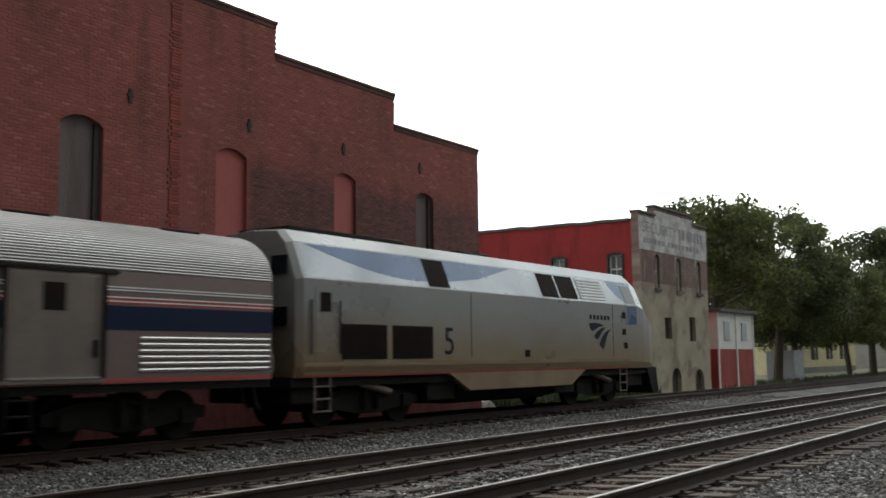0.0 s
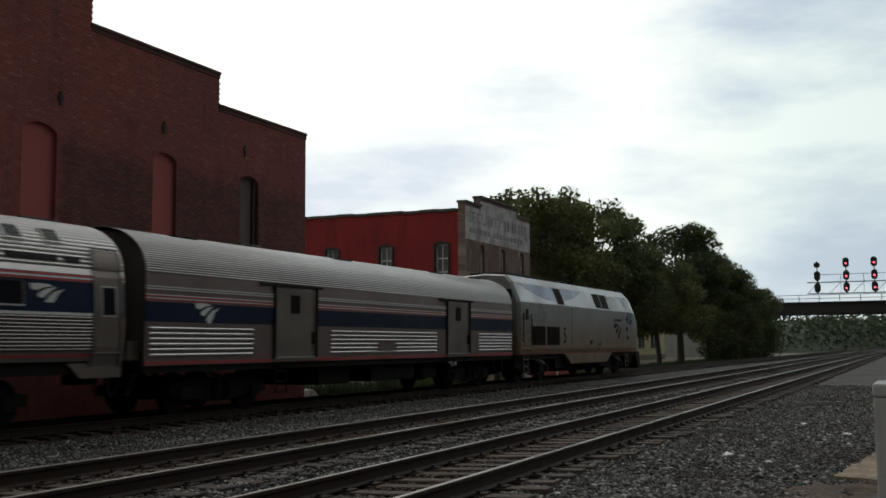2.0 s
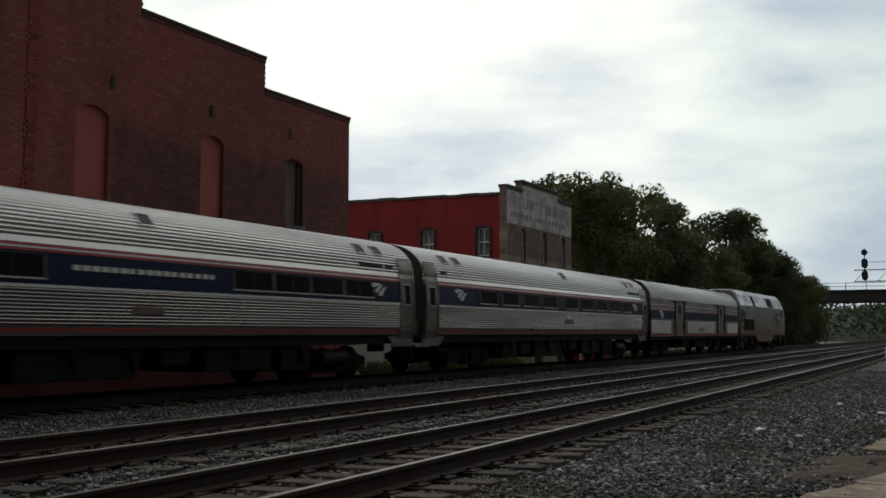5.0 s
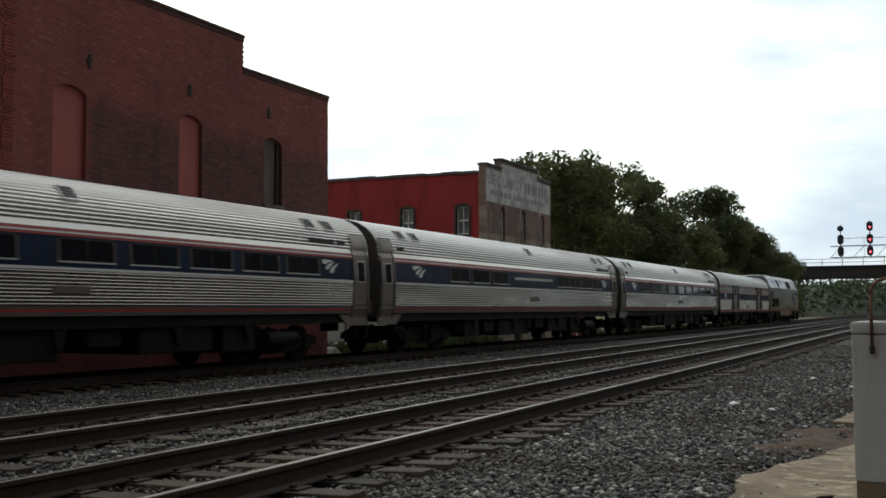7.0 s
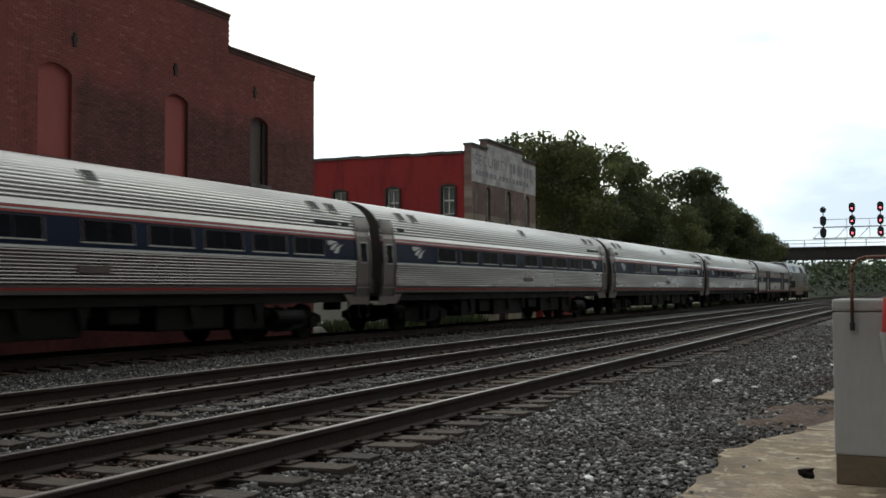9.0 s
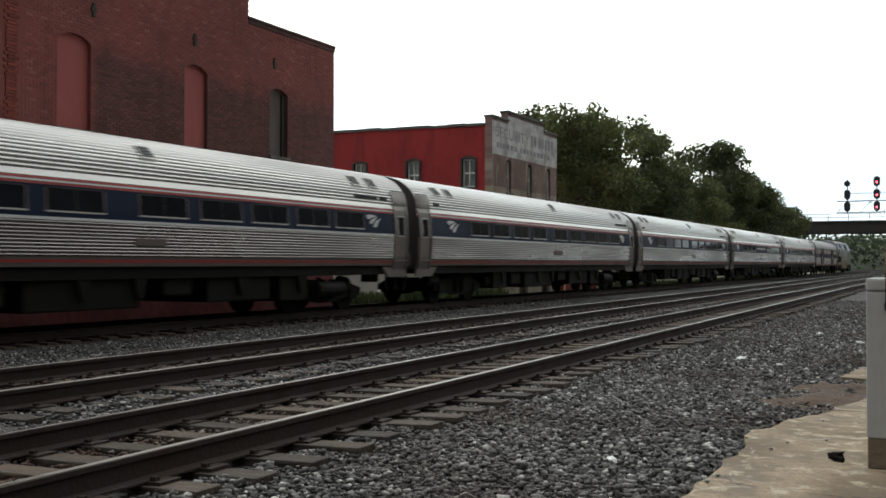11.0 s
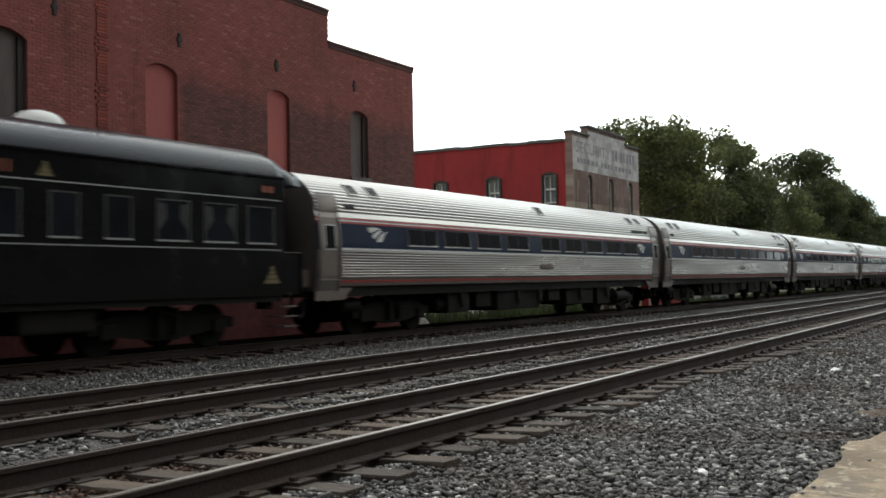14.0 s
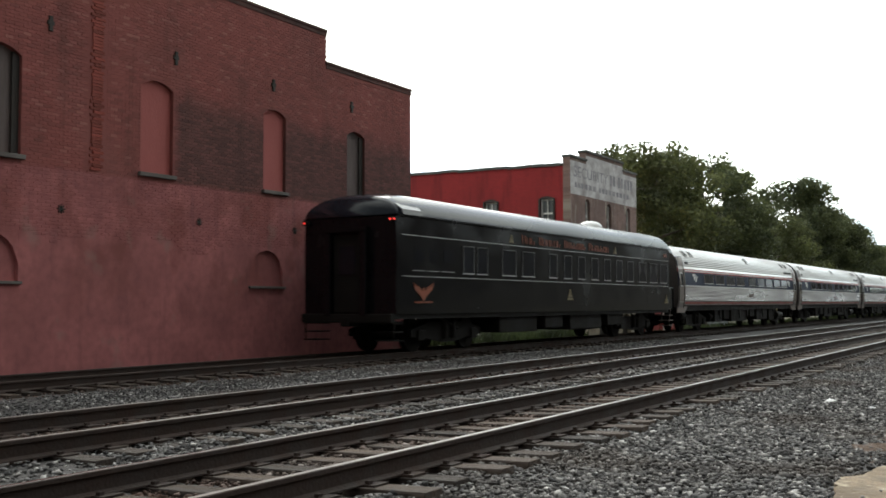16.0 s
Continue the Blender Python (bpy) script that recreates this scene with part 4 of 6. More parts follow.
# ---- the red shop building and its neighbours ----
def sash(parent, name, axis, plane, out_dir, u0, u1, z0, z1, surround=True):
    """A white sash window with glazing bars in a dark surround; out_dir is +1 or -1 along the axis."""
    def slab(a, b, c, d, near, far, mat, nm, par, bm=None):
        lo, hi = sorted((plane + out_dir * near, plane + out_dir * far))
        bm = bm or bmesh.new()
        if axis == "y":
            box(bm, a, b, lo, hi, c, d)
        else:
            box(bm, lo, hi, a, b, c, d)
        return part(nm, bm, mat, par)
    w = slab(u0, u1, z0, z1, -0.20, -0.17, M_PALEPANE, name, parent)
    bm = bmesh.new()
    lo, hi = sorted((plane - out_dir * 0.17, plane - out_dir * 0.10))
    t = 0.07
    um, zm = (u0 + u1) / 2, (z0 + z1) / 2
    for a, b, c, d in ((u0, u0 + t, z0, z1), (u1 - t, u1, z0, z1), (u0 + t, u1 - t, z0, z0 + t), (u0 + t, u1 - t, z1 - t, z1), (u0 + t, u1 - t, zm - 0.04, zm + 0.04), (um - 0.02, um + 0.02, z0 + t, zm - 0.04), (um - 0.02, um + 0.02, zm + 0.04, z1 - t)):
        box(bm, a, b, lo, hi, c, d) if axis == "y" else box(bm, lo, hi, a, b, c, d)
    part("window_frame", bm, M_FRAME, w)
    if surround:
        bm = bmesh.new()
        lo, hi = sorted((plane - out_dir * 0.1, plane + out_dir * 0.05))
        for a, b, c, d in ((u0 - 0.1, u0, z0 - 0.1, z1), (u1, u1 + 0.1, z0 - 0.1, z1), (u0, u1, z0 - 0.1, z0)):
            box(bm, a, b, lo, hi, c, d) if axis == "y" else box(bm, lo, hi, a, b, c, d)
        arc = arch_points(u0 - 0.1, u1 + 0.1, z1, 0.14)
        prism(bm, [(u0 - 0.1, z1)] + arc + [(u1 + 0.1, z1)], axis, lo, hi)
        part("surround", bm, M_DARKFRAME, w, "dark arched window surround")


def wall_text(parent, text, x, y, z, size, material, label):
    """Painted letters on a wall that faces east."""
    cu = bpy.data.curves.new("painted_word", "FONT")
    cu.body, cu.size, cu.extrude, cu.align_x = text, size, 0.003, "CENTER"
    tmp = new("painted_word", cu)
    me = bpy.data.meshes.new_from_object(tmp)
    bpy.data.objects.remove(tmp)
    me.materials.clear()
    me.materials.append(material)
    ob = new("painted_word", me)
    ob.parent = parent
    ob.matrix_basis = pose(x, y, z, 90, 0, 90) @ Matrix.Diagonal((1.3, 1, 1, 1))
    ob["label"] = label


def make_red_building():
    X, Y0, Y1 = -20.5, 46.7, 56.0
    house = tagged(empty("shop_building"), "two-storey shop with bright red side wall and peeling pale painted front", "building")
    reds = [(-22.16, -21.45, 4.95, 6.40, 0), (-25.36, -24.64, 4.95, 6.40, 0), (-28.6, -27.85, 4.95, 6.40, 0), (-32.0, -31.25, 4.95, 6.40, 0)]
    wall_mesh("side_wall", "y", Y0, 0.4, [(-22.6, X - 0.001, 8.02), (-26, -22.6, 8.10), (-30, -26, 8.16), (-38, -30, 8.2)], -1.2, reds, M_REDWALL, house, "bright red painted brick side wall")
    part("foundation", boxed(-38, X - 0.002, Y0 - 0.07, Y0 - 0.002, -1.2, 0.55, bevel=0.01), M_PIER, house, "bare grey concrete foundation")
    for u0, u1, z0, z1, _ in reds:
        sash(house, "window", "y", Y0, -1, u0, u1, z0, z1)
    fr = [(48.55, 49.15, 4.75, 6.50, 0.2), (51.45, 52.10, 4.75, 6.50, 0.2), (54.35, 55.0, 4.75, 6.50, 0.2),
          (49.6, 50.5, 2.2, 3.3, 0), (53.0, 53.9, 2.1, 3.4, 0), (47.5, 48.2, -0.9, 0.6, 0.3), (50.3, 51.6, -0.9, 0.7, 0.5), (53.6, 54.9, -0.9, 0.6, 0.5)]
    wall_mesh("front_wall", "x", X, -0.4, [(Y0 - 0.02, 48.7, 8.45), (48.7, 53.9, 8.92), (53.9, Y1, 8.50)], -1.2, fr, M_FACADE, house, "peeling pale painted brick front")
    bm = bmesh.new()
    for y0, y1, z1 in ((Y0 - 0.02, 48.7, 8.30), (48.7, 53.9, 8.75), (53.9, Y1, 8.34)):
        box(bm, X + 0.004, X + 0.014, y0, y1, 6.62, z1)
    part("painted_sign", bm, M_WHITEWASH, house, "flaking white painted wall sign")
    wall_text(house, "SECURITY", X + 0.017, 49.35, 7.52, 0.80, M_SIGNBAR, "faded painted word on the wall sign")
    rng = random.Random(3)
    for z, h, y, end in ((7.52, 0.56, 51.95, 55.4), (6.98, 0.26, 47.2, 55.0)):
        while y < end:
            w = rng.uniform(0.22, 0.42)
            part("sign_bar", boxed(X + 0.010, X + 0.019, y, y + w, z, z + h), M_SIGNBAR, house)
            y += w + rng.uniform(0.10, 0.2) + (0.3 if rng.random() < 0.2 else 0)
    for y0, y1, z1 in ((Y0 - 0.05, 48.75, 8.45), (48.65, 53.95, 8.92), (53.85, Y1 + 0.05, 8.50)):
        part("coping", boxed(X - 0.46, X + 0.08, y0, y1, z1, z1 + 0.12, bevel=0.02), M_TAR, house)
    bm = bmesh.new()
    for k in range(17):
        x = X - 0.5 - k
        z = 8.04 + 0.011 * k + 0.02 * math.sin(k * 2.3)
        box(bm, x - 1.0, x, Y0 - 0.06, Y0 + 0.46, z, z + 0.14)
    part("roof_edge", bm, M_TAR, house, "mottled dark tar roof edge")
    part("roof", boxed(-38, X - 0.4, Y0 + 0.46, Y1 - 0.4, 7.6, 7.8), M_TAR, house)
    part("far_wall", boxed(-38, X - 0.4, Y1 - 0.4, Y1, -1.2, 8.2), M_REDWALL, house)
    part("rear_wall", boxed(-38.4, -38, Y0, Y1, -1.2, 8.2), M_REDWALL, house)
    for u0, u1, z0, z1, rise in fr:
        outline = [(u0 - 0.01, z0 - 0.02), (u1 + 0.01, z0 - 0.02), (u1 + 0.01, z1 - rise)] + (arch_points(u0 - 0.01, u1 + 0.01, z1 - rise, rise + 0.01)[::-1] if rise else [(u1 + 0.01, z1), (u0 - 0.01, z1)]) + [(u0 - 0.01, z1 - rise)]
        tall = z0 > 4
        wn_ = part("window", prism(bmesh.new(), outline, "x", X - 0.26, X - 0.2), M_PANE if tall else M_DARKFRAME, house)
        if tall:
            bm = bmesh.new()
            box(bm, X - 0.2, X - 0.14, u0, u0 + 0.08, z0, z1 - 0.1)
            box(bm, X - 0.2, X - 0.14, u1 - 0.08, u1, z0, z1 - 0.1)
            box(bm, X - 0.2, X - 0.14, u0 + 0.08, u1 - 0.08, (z0 + z1) / 2 - 0.04, (z0 + z1) / 2 + 0.04)
            part("window_frame", bm, M_FRAME, wn_)
            part("window_sill", boxed(X - 0.1, X + 0.1, u0 - 0.1, u1 + 0.1, z0 - 0.14, z0 - 0.003), M_SILL, wn_)


make_red_building()


def make_shed():
    X, y0, y1 = -20.6, 57.6, 63.9
    shed = tagged(empty("shed"), "small lean-to with white upper wall and red lower panels", "shed")
    part("lower_wall", boxed(X - 4, X, y0, y1, -1.2, 1.7), M_SHEDRED, shed, "red painted lower wall")
    part("upper_wall", boxed(X - 4, X + 0.003, y0, y1, 1.7, 3.85), M_FRAME, shed, "white painted upper wall")
    part("roof", boxed(X - 4.2, X + 0.3, y0 - 0.2, y1 + 0.2, 3.85, 4.05, bevel=0.02), M_TAR, shed)
    for y in (y0, (y0 + y1) / 2, y1):
        part("corner_board", boxed(X, X + 0.06, y - 0.09, y + 0.09, -1.2, 3.85), M_FRAME, shed)
    for y in (y0 + 1.5, y0 + 4.6):
        part("window", boxed(X, X + 0.05, y - 0.45, y + 0.45, 2.2, 3.3, bevel=0.01), M_RAILING, shed, "grey shuttered window")


make_shed()


def make_yellow_building():
    X, y0, y1 = -34.0, 112.0, 150.0
    house = tagged(empty("low_building"), "low pale yellow block building behind the trees", "building")
    part("wall", boxed(X - 10, X, y0, y1, -1.2, 3.4), M_YELLOW, house)
    part("roof", boxed(X - 10.3, X + 0.4, y0 - 0.4, y1 + 0.4, 3.4, 3.75, bevel=0.03), M_TAR, house)
    part("plinth", boxed(X, X + 0.05, y0, y1, -1.2, -0.1), M_PIER, house)
    for y in (116, 122, 129, 136, 143):
        w = part("window", boxed(X, X + 0.06, y - 1.5, y + 1.5, 0.8, 2.6), M_DARKFRAME, house, "dark wide window")
        part("window_frame", boxed(X + 0.06, X + 0.1, y - 0.06, y + 0.06, 0.8, 2.6), M_FRAME, w)
    tank = tagged(empty("utility_box", pose(-24.5, 84, -0.85)), "grey metal utility cabinet beside the track", "cabinet")
    part("body", boxed(-1.1, 1.1, -1.4, 1.4, 0, 2.4, bevel=0.04), M_RAILING, tank)
    part("lid", boxed(-1.2, 1.2, -1.5, 1.5, 2.4, 2.55, bevel=0.03), M_RAILING, tank)


make_yellow_building()


def rubble(x, y, s, seed):
    bm = bmesh.new()
    bmesh.ops.create_icosphere(bm, subdivisions=2, radius=s)
    for v in bm.verts:
        v.co = Vector((v.co.x, v.co.y * 1.3, v.co.z * 0.8)) * (1 + 0.35 * noise.noise(v.co * 1.6 / s + Vector((seed, 0, 0))))
    ob = part("pale_rock", bm, M_PIER)
    ob.location = (x, y, -0.75 + s * 0.3)
    tagged(ob, "pale concrete rubble block lying behind the track", "rubble", "rubble behind the track")


for k, (rx, ry, rs) in enumerate(((-19.8, 31.0, 0.5), (-20.6, 33.0, 0.6), (-20.9, 43.5, 0.45), (-20.2, 35.5, 0.75), (-21.0, 37.2, 0.5), (-20.4, 40.0, 0.6), (-19.9, 44.8, 0.55))):
    rubble(rx, ry, rs, k * 5)


def make_weeds(name, x0, x1, y0, y1, n, h, base, label):
    rng = np.random.default_rng(7)
    verts, faces = [], []
    for _ in range(n):
        x, y = rng.uniform(x0, x1), rng.uniform(y0, y1)
        a, w, t = rng.uniform(0, 6.28), rng.uniform(0.02, 0.06), h * rng.uniform(0.4, 1.1)
        dx, dy = math.cos(a) * w, math.sin(a) * w
        lx, ly = rng.normal(0, 0.12), rng.normal(0, 0.12)
        i = len(verts)
        verts += [(x - dx, y - dy, base), (x + dx, y + dy, base), (x + dx * 0.7 + lx * 0.5, y + dy * 0.7 + ly * 0.5, base + t * 0.6), (x - dx * 0.7 + lx * 0.5, y - dy * 0.7 + ly * 0.5, base + t * 0.6), (x + lx, y + ly, base + t)]
        faces += [(i, i + 1, i + 2, i + 3), (i + 3, i + 2, i + 4)]
    tagged(mesh_object(name, verts, faces, M_GRASS), label, "weeds", kind="stuff")


make_weeds("weeds", -20.6, -18.9, 31.5, 45, 8000, 0.75, -0.75, "green weeds in the empty lot behind the track")
make_weeds("verge_grass", -24, -19.0, 57, 130, 6000, 0.5, -0.85, "rough grass verge along the track")


def make_unseen_screen():
    """An unseen tree-shaped screen east of the platform, added to darken the train's reflections; it closes the place
    behind the camera.
    """
    bm = bmesh.new()
    x0, prev = 16.0, None
    for k in range(60):
        y = -60 + k * 4.0
        top = 13.5 + 2.5 * noise.noise(Vector((k * 0.7, 2, 0)))
        cur = [bm.verts.new((x0 + 1.5 * noise.noise(Vector((k * 0.9, 5, z))), y, z * top - 0.6)) for z in (0, 0.35, 0.7, 1.0)]
        cur.append(bm.verts.new((x0 + 6, y, -0.6)))
        if prev:
            for a in range(5):
                b = (a + 1) % 5
                bm.faces.new((prev[a], cur[a], cur[b], prev[b]))
        prev = cur
    tagged(part("backdrop", bm, M_SCREEN), "unseen dark tree-shaped screen behind the platform, added to darken reflections", "tree line", kind="structure")


make_unseen_screen()


# ---- trees ----
def make_tree(name, x, y, height, spread, seed, leaves, label, trunk_h=0.28):
    rng = random.Random(seed)
    tree = tagged(empty(name, pose(x, y, -0.85)), label, "tree", "trackside trees")
    bm = bmesh.new()
    tips = []
    th = height * trunk_h
    lean = Vector((rng.uniform(-0.4, 0.4), rng.uniform(-0.4, 0.4), th))
    rod(bm, (0, 0, -0.2), lean, height * 0.028, 9, height * 0.02)
    top = lean + Vector((rng.uniform(-0.5, 0.5), rng.uniform(-0.5, 0.5), height * 0.45))
    rod(bm, lean, top, height * 0.019, 8, height * 0.008)
    for k in range(11):
        f = rng.uniform(0.0, 1.0)
        s = lean.lerp(top, f)
        a = rng.uniform(0, 6.28)
        out_r = spread * rng.uniform(0.45, 0.85) * (1 - 0.45 * f)
        e = s + Vector((math.cos(a) * out_r, math.sin(a) * out_r, height * rng.uniform(0.06, 0.22)))
        rod(bm, s, e, height * 0.010, 6, height * 0.003)
        tips.append(e)
    part("trunk", bm, M_BARK, tree)
    nr = np.random.default_rng(seed)
    blobs = []
    for k in range(84):
        a, f = rng.uniform(0, 6.28), rng.random()
        zc = height * (trunk_h * 0.8 + (1 - trunk_h * 0.8) * (0.06 + 0.86 * f))
        env = spread * (0.42 + 0.58 * math.sin(math.pi * min(1, 0.20 + 0.74 * f)) ** 0.6)
        r = env * math.sqrt(rng.uniform(0.15, 1.0))
        blobs.append((math.cos(a) * r, math.sin(a) * r, zc, spread * rng.uniform(0.13, 0.29)))
    verts, faces = [], []
    for bx, by, bz, br in blobs:
        n = int(330 * (br / (spread * 0.23)) ** 2)
        d = nr.normal(size=(n, 3))
        d /= np.linalg.norm(d, axis=1)[:, None]
        d[:, 2] *= 0.75
        c = np.array([bx, by, bz]) + d * (br * nr.uniform(0.55, 1.12, (n, 1)))
        t = nr.normal(size=(n, 3))
        t /= np.linalg.norm(t, axis=1)[:, None]
        u = np.cross(t, d + 0.3 * nr.normal(size=(n, 3)))
        u /= np.linalg.norm(u, axis=1)[:, None] + 1e-6
        s = nr.uniform(0.08, 0.18, (n, 1)) * (height / 13) ** 0.5
        for p, q, w, k in zip(c, t * s, u * s * 0.7, d * s * 0.25):
            i = len(verts)
            verts += [p - q, p - w + k, p + q, p + w + k]
            faces.append((i, i + 1, i + 2, i + 3))
    crown = mesh_object("crown", verts, faces, leaves)
    crown.parent = tree
    return tree


for spec in ((-25.0, 70, 13.6, 5.3, 1, M_LEAF2), (-24.0, 80, 14.2, 5.2, 2, M_LEAF), (-25.2, 90, 11.0, 4.8, 3, M_LEAF), (-23.0, 99, 10.0, 4.6, 4, M_LEAF2),
             (-23.7, 112, 15.3, 5.1, 25, M_LEAF), (-22.8, 122, 12.7, 4.9, 6, M_LEAF), (-22.4, 133, 11.3, 4.9, 7, M_LEAF), (-21.4, 146, 9.8, 4.6, 8, M_LEAF2),
             (-24.0, 158, 8.6, 4.2, 9, M_LEAF), (-30, 85, 12.6, 6.0, 10, M_LEAF), (-42, 64, 11.0, 5.0, 11, M_LEAF2), (-30, 106, 10.2, 4.8, 12, M_LEAF2)):
    make_tree("tree", *spec, "broad leafy green tree with a dark trunk", 0.36 if spec[1] < 112 else 0.28)


def make_shrub(x, y, height, spread, seed):
    """A dark bush: a few stems under a low ragged mass of leaves."""
    rng, nr = random.Random(seed), np.random.default_rng(seed)
    bush = tagged(empty("shrub", pose(x, y, -0.85)), "dense dark green shrub growing under the trees", "shrub", "undergrowth beside the track")
    bm = bmesh.new()
    for k in range(5):
        a = rng.uniform(0, 6.28)
        rod(bm, (0.2 * math.cos(a), 0.2 * math.sin(a), -0.1), (spread * 0.5 * math.cos(a), spread * 0.5 * math.sin(a), height * 0.7), 0.07, 6, 0.03)
    part("stems", bm, M_BARK, bush)
    n = 2600
    d = nr.normal(size=(n, 3))
    d /= np.linalg.norm(d, axis=1)[:, None]
    lump = np.array([1 + 0.45 * noise.noise(Vector(q) * 2.3 + Vector((seed, 0, 0))) for q in d])[:, None]
    c = d * lump * nr.uniform(0.6, 1.05, (n, 1)) * np.array([spread, spread * 1.2, height * 0.52]) + np.array([0, 0, height * 0.52])
    t, u = nr.normal(size=(n, 3)), nr.normal(size=(n, 3))
    t *= 0.17 / np.linalg.norm(t, axis=1)[:, None]
    u *= 0.12 / np.linalg.norm(u, axis=1)[:, None]
    verts, faces = [], []
    for p, q, w in zip(c, t, u):
        p[2] = max(p[2], 0.05)
        i = len(verts)
        verts += [p - q, p - w, p + q, p + w]
        faces.append((i, i + 1, i + 2, i + 3))
    leaves = mesh_object("leaves", verts, faces, M_LEAF)
    leaves.parent = bush


for k, (bx, by, bh, bw) in enumerate(((-21.6, 124, 3.4, 2.3), (-21.3, 131, 4.2, 2.5), (-20.8, 139, 4.2, 2.5), (-20.4, 147, 4.4, 2.4), (-21.0, 157, 4.6, 2.6))):
    make_shrub(bx, by, bh, bw, 40 + k)


def make_far_wood():
    nr = np.random.default_rng(12)
    verts, faces = [], []
    n = 60000
    x = nr.uniform(-140, 160, n)
    y = 235 + nr.uniform(0, 60, n) + 0.05 * np.abs(x)
    h = 7 + 4 * np.array([noise.noise(Vector((a * 0.09, b * 0.05, 3))) for a, b in zip(x, y)]) + (y - 235) * 0.05
    z = -1 + h * nr.uniform(0.0, 1.0, n) ** 0.6
    t = nr.normal(size=(n, 3)) * 0.27
    u = nr.normal(size=(n, 3)) * 0.27
    p = np.stack([x, y, z], 1)
    for a, q, w in zip(p, t, u):
        i = len(verts)
        verts += [a - q, a - w, a + q, a + w]
        faces.append((i, i + 1, i + 2, i + 3))
    tagged(mesh_object("far_woods", verts, faces, M_FARLEAF), "hazy green woods beyond the road bridge", "woods", kind="stuff")
    bank = bmesh.new()
    prism(bank, [(236, -1), (320, -1), (320, 8), (262, 6)], "x", -300, 300)
    tagged(part("hillside", bank, M_FARLEAF), "green wooded hillside behind the bridge", "hillside", kind="structure")


make_far_wood()


# ---- road bridge and signal gantry ----
def make_bridge():
    Y = 170.0
    br = tagged(empty("road_bridge", pose(0, Y, 0)), "dark steel girder road bridge over the tracks", "bridge")
    part("girder", boxed(-31, 60, -0.3, 0.2, 5.9, 7.55, bevel=0.03), M_BRIDGE, br)
    part("far_girder", boxed(-31, 60, 8.8, 9.2, 5.9, 7.55), M_BRIDGE, br)
    part("deck", boxed(-32, 60, -0.6, 9.5, 7.55, 7.78, bevel=0.03), M_BRIDGE, br)
    bm = bmesh.new()
    for k in range(28):
        box(bm, -26 + k * 3, -25.9 + k * 3, -0.4, -0.301, 6.0, 7.5)
    part("stiffeners", bm, M_BRIDGE, br)
    part("abutment", boxed(-44, -31, -0.8, 9.8, -1, 7.5), M_PIER, br, "concrete bridge abutment")
    for x in (-23.5, 12):
        part("pier", boxed(x - 0.9, x + 0.9, 0.25, 8.5, -1, 5.4, bevel=0.1), M_PIER, br)
    part("pier_cap", boxed(-25, -22, 0.22, 8.7, 5.4, 5.898), M_PIER, br)
    for k in range(31):
        part("railing_post", boxed(-32 + k * 3 - 0.06, -32 + k * 3 + 0.06, -0.5, -0.4, 7.78, 8.85), M_RAILING, br)
    for z in (8.25, 8.80):
        part("railing_bar", boxed(-32, 60, -0.48, -0.40, z, z + 0.09), M_RAILING, br)


make_bridge()


def make_signals():
    Y = 164.0
    g = tagged(empty("signal_gantry", pose(0, Y, 0)), "steel signal gantry with walkway above the tracks", "gantry")
    x0, x1 = -15.2, 14
    for z in (8.7, 10.4):
        part("beam", boxed(x0, x1, -0.1, 0.1, z, z + 0.16), M_RAILING, g)
    part("upper_rail", boxed(x0 + 1.5, x1, -0.06, 0.02, 11.6, 11.68), M_RAILING, g)
    x = x0
    while x < x1 - 2:
        part("brace", rod(bmesh.new(), (x, 0, 8.8), (x + 1.6, 0, 10.45), 0.05, 6), M_RAILING, g)
        part("railing_post", rod(bmesh.new(), (x + 1.6, 0, 8.8), (x + 1.6, 0, 11.65), 0.04, 6), M_RAILING, g)
        x += 3.2
    bm = bmesh.new()
    for px in (x1 - 0.2, 3.2):
        rod(bm, (px, 0, -0.8), (px, 0, 10.5), 0.22, 10)
    part("column", bm, M_RAILING, g)
    for i, sx in enumerate((-13.7, -9.6, -5.7, -1.8)):
        s = tagged(empty("railway_signal", pose(sx, Y - 0.16, 8.7)), "three-headed railway signal, lamps unlit" if i == 0 else "three-headed railway signal showing red", "signal", "signals on the gantry")
        bm = bmesh.new()
        rod(bm, (0, 0, 0), (0, 0, 5.0), 0.07, 8)
        part("mast", bm, M_SIGNAL, s)
        for k, z in enumerate((0.95, 2.75, 4.65 if i else 4.4)):
            bm = bmesh.new()
            h = 1.5 if (i or k < 2) else 0.9
            prism(bm, [(math.cos(a) * 0.46, z + (h / 2 - 0.46) * (1 if math.sin(a) >= 0 else -1) + math.sin(a) * 0.46) for a in [2 * math.pi * q / 20 for q in range(20)]], "y", -0.16, -0.07)
            head = part("head", bm, M_SIGNAL, s)
            bm = bmesh.new()
            rod(bm, (0, -0.16, z - 0.12), (0, -0.30, z - 0.12), 0.2, 12)
            part("hood", bm, M_SIGNAL, head)
            bm = bmesh.new()
            rod(bm, (0, -0.302, z - 0.15), (0, -0.33, z - 0.15), 0.14, 12)
            part("lens", bm, M_SIGNALRED if i else M_SIGNAL, head, "lit red lens" if i else "")


make_signals()


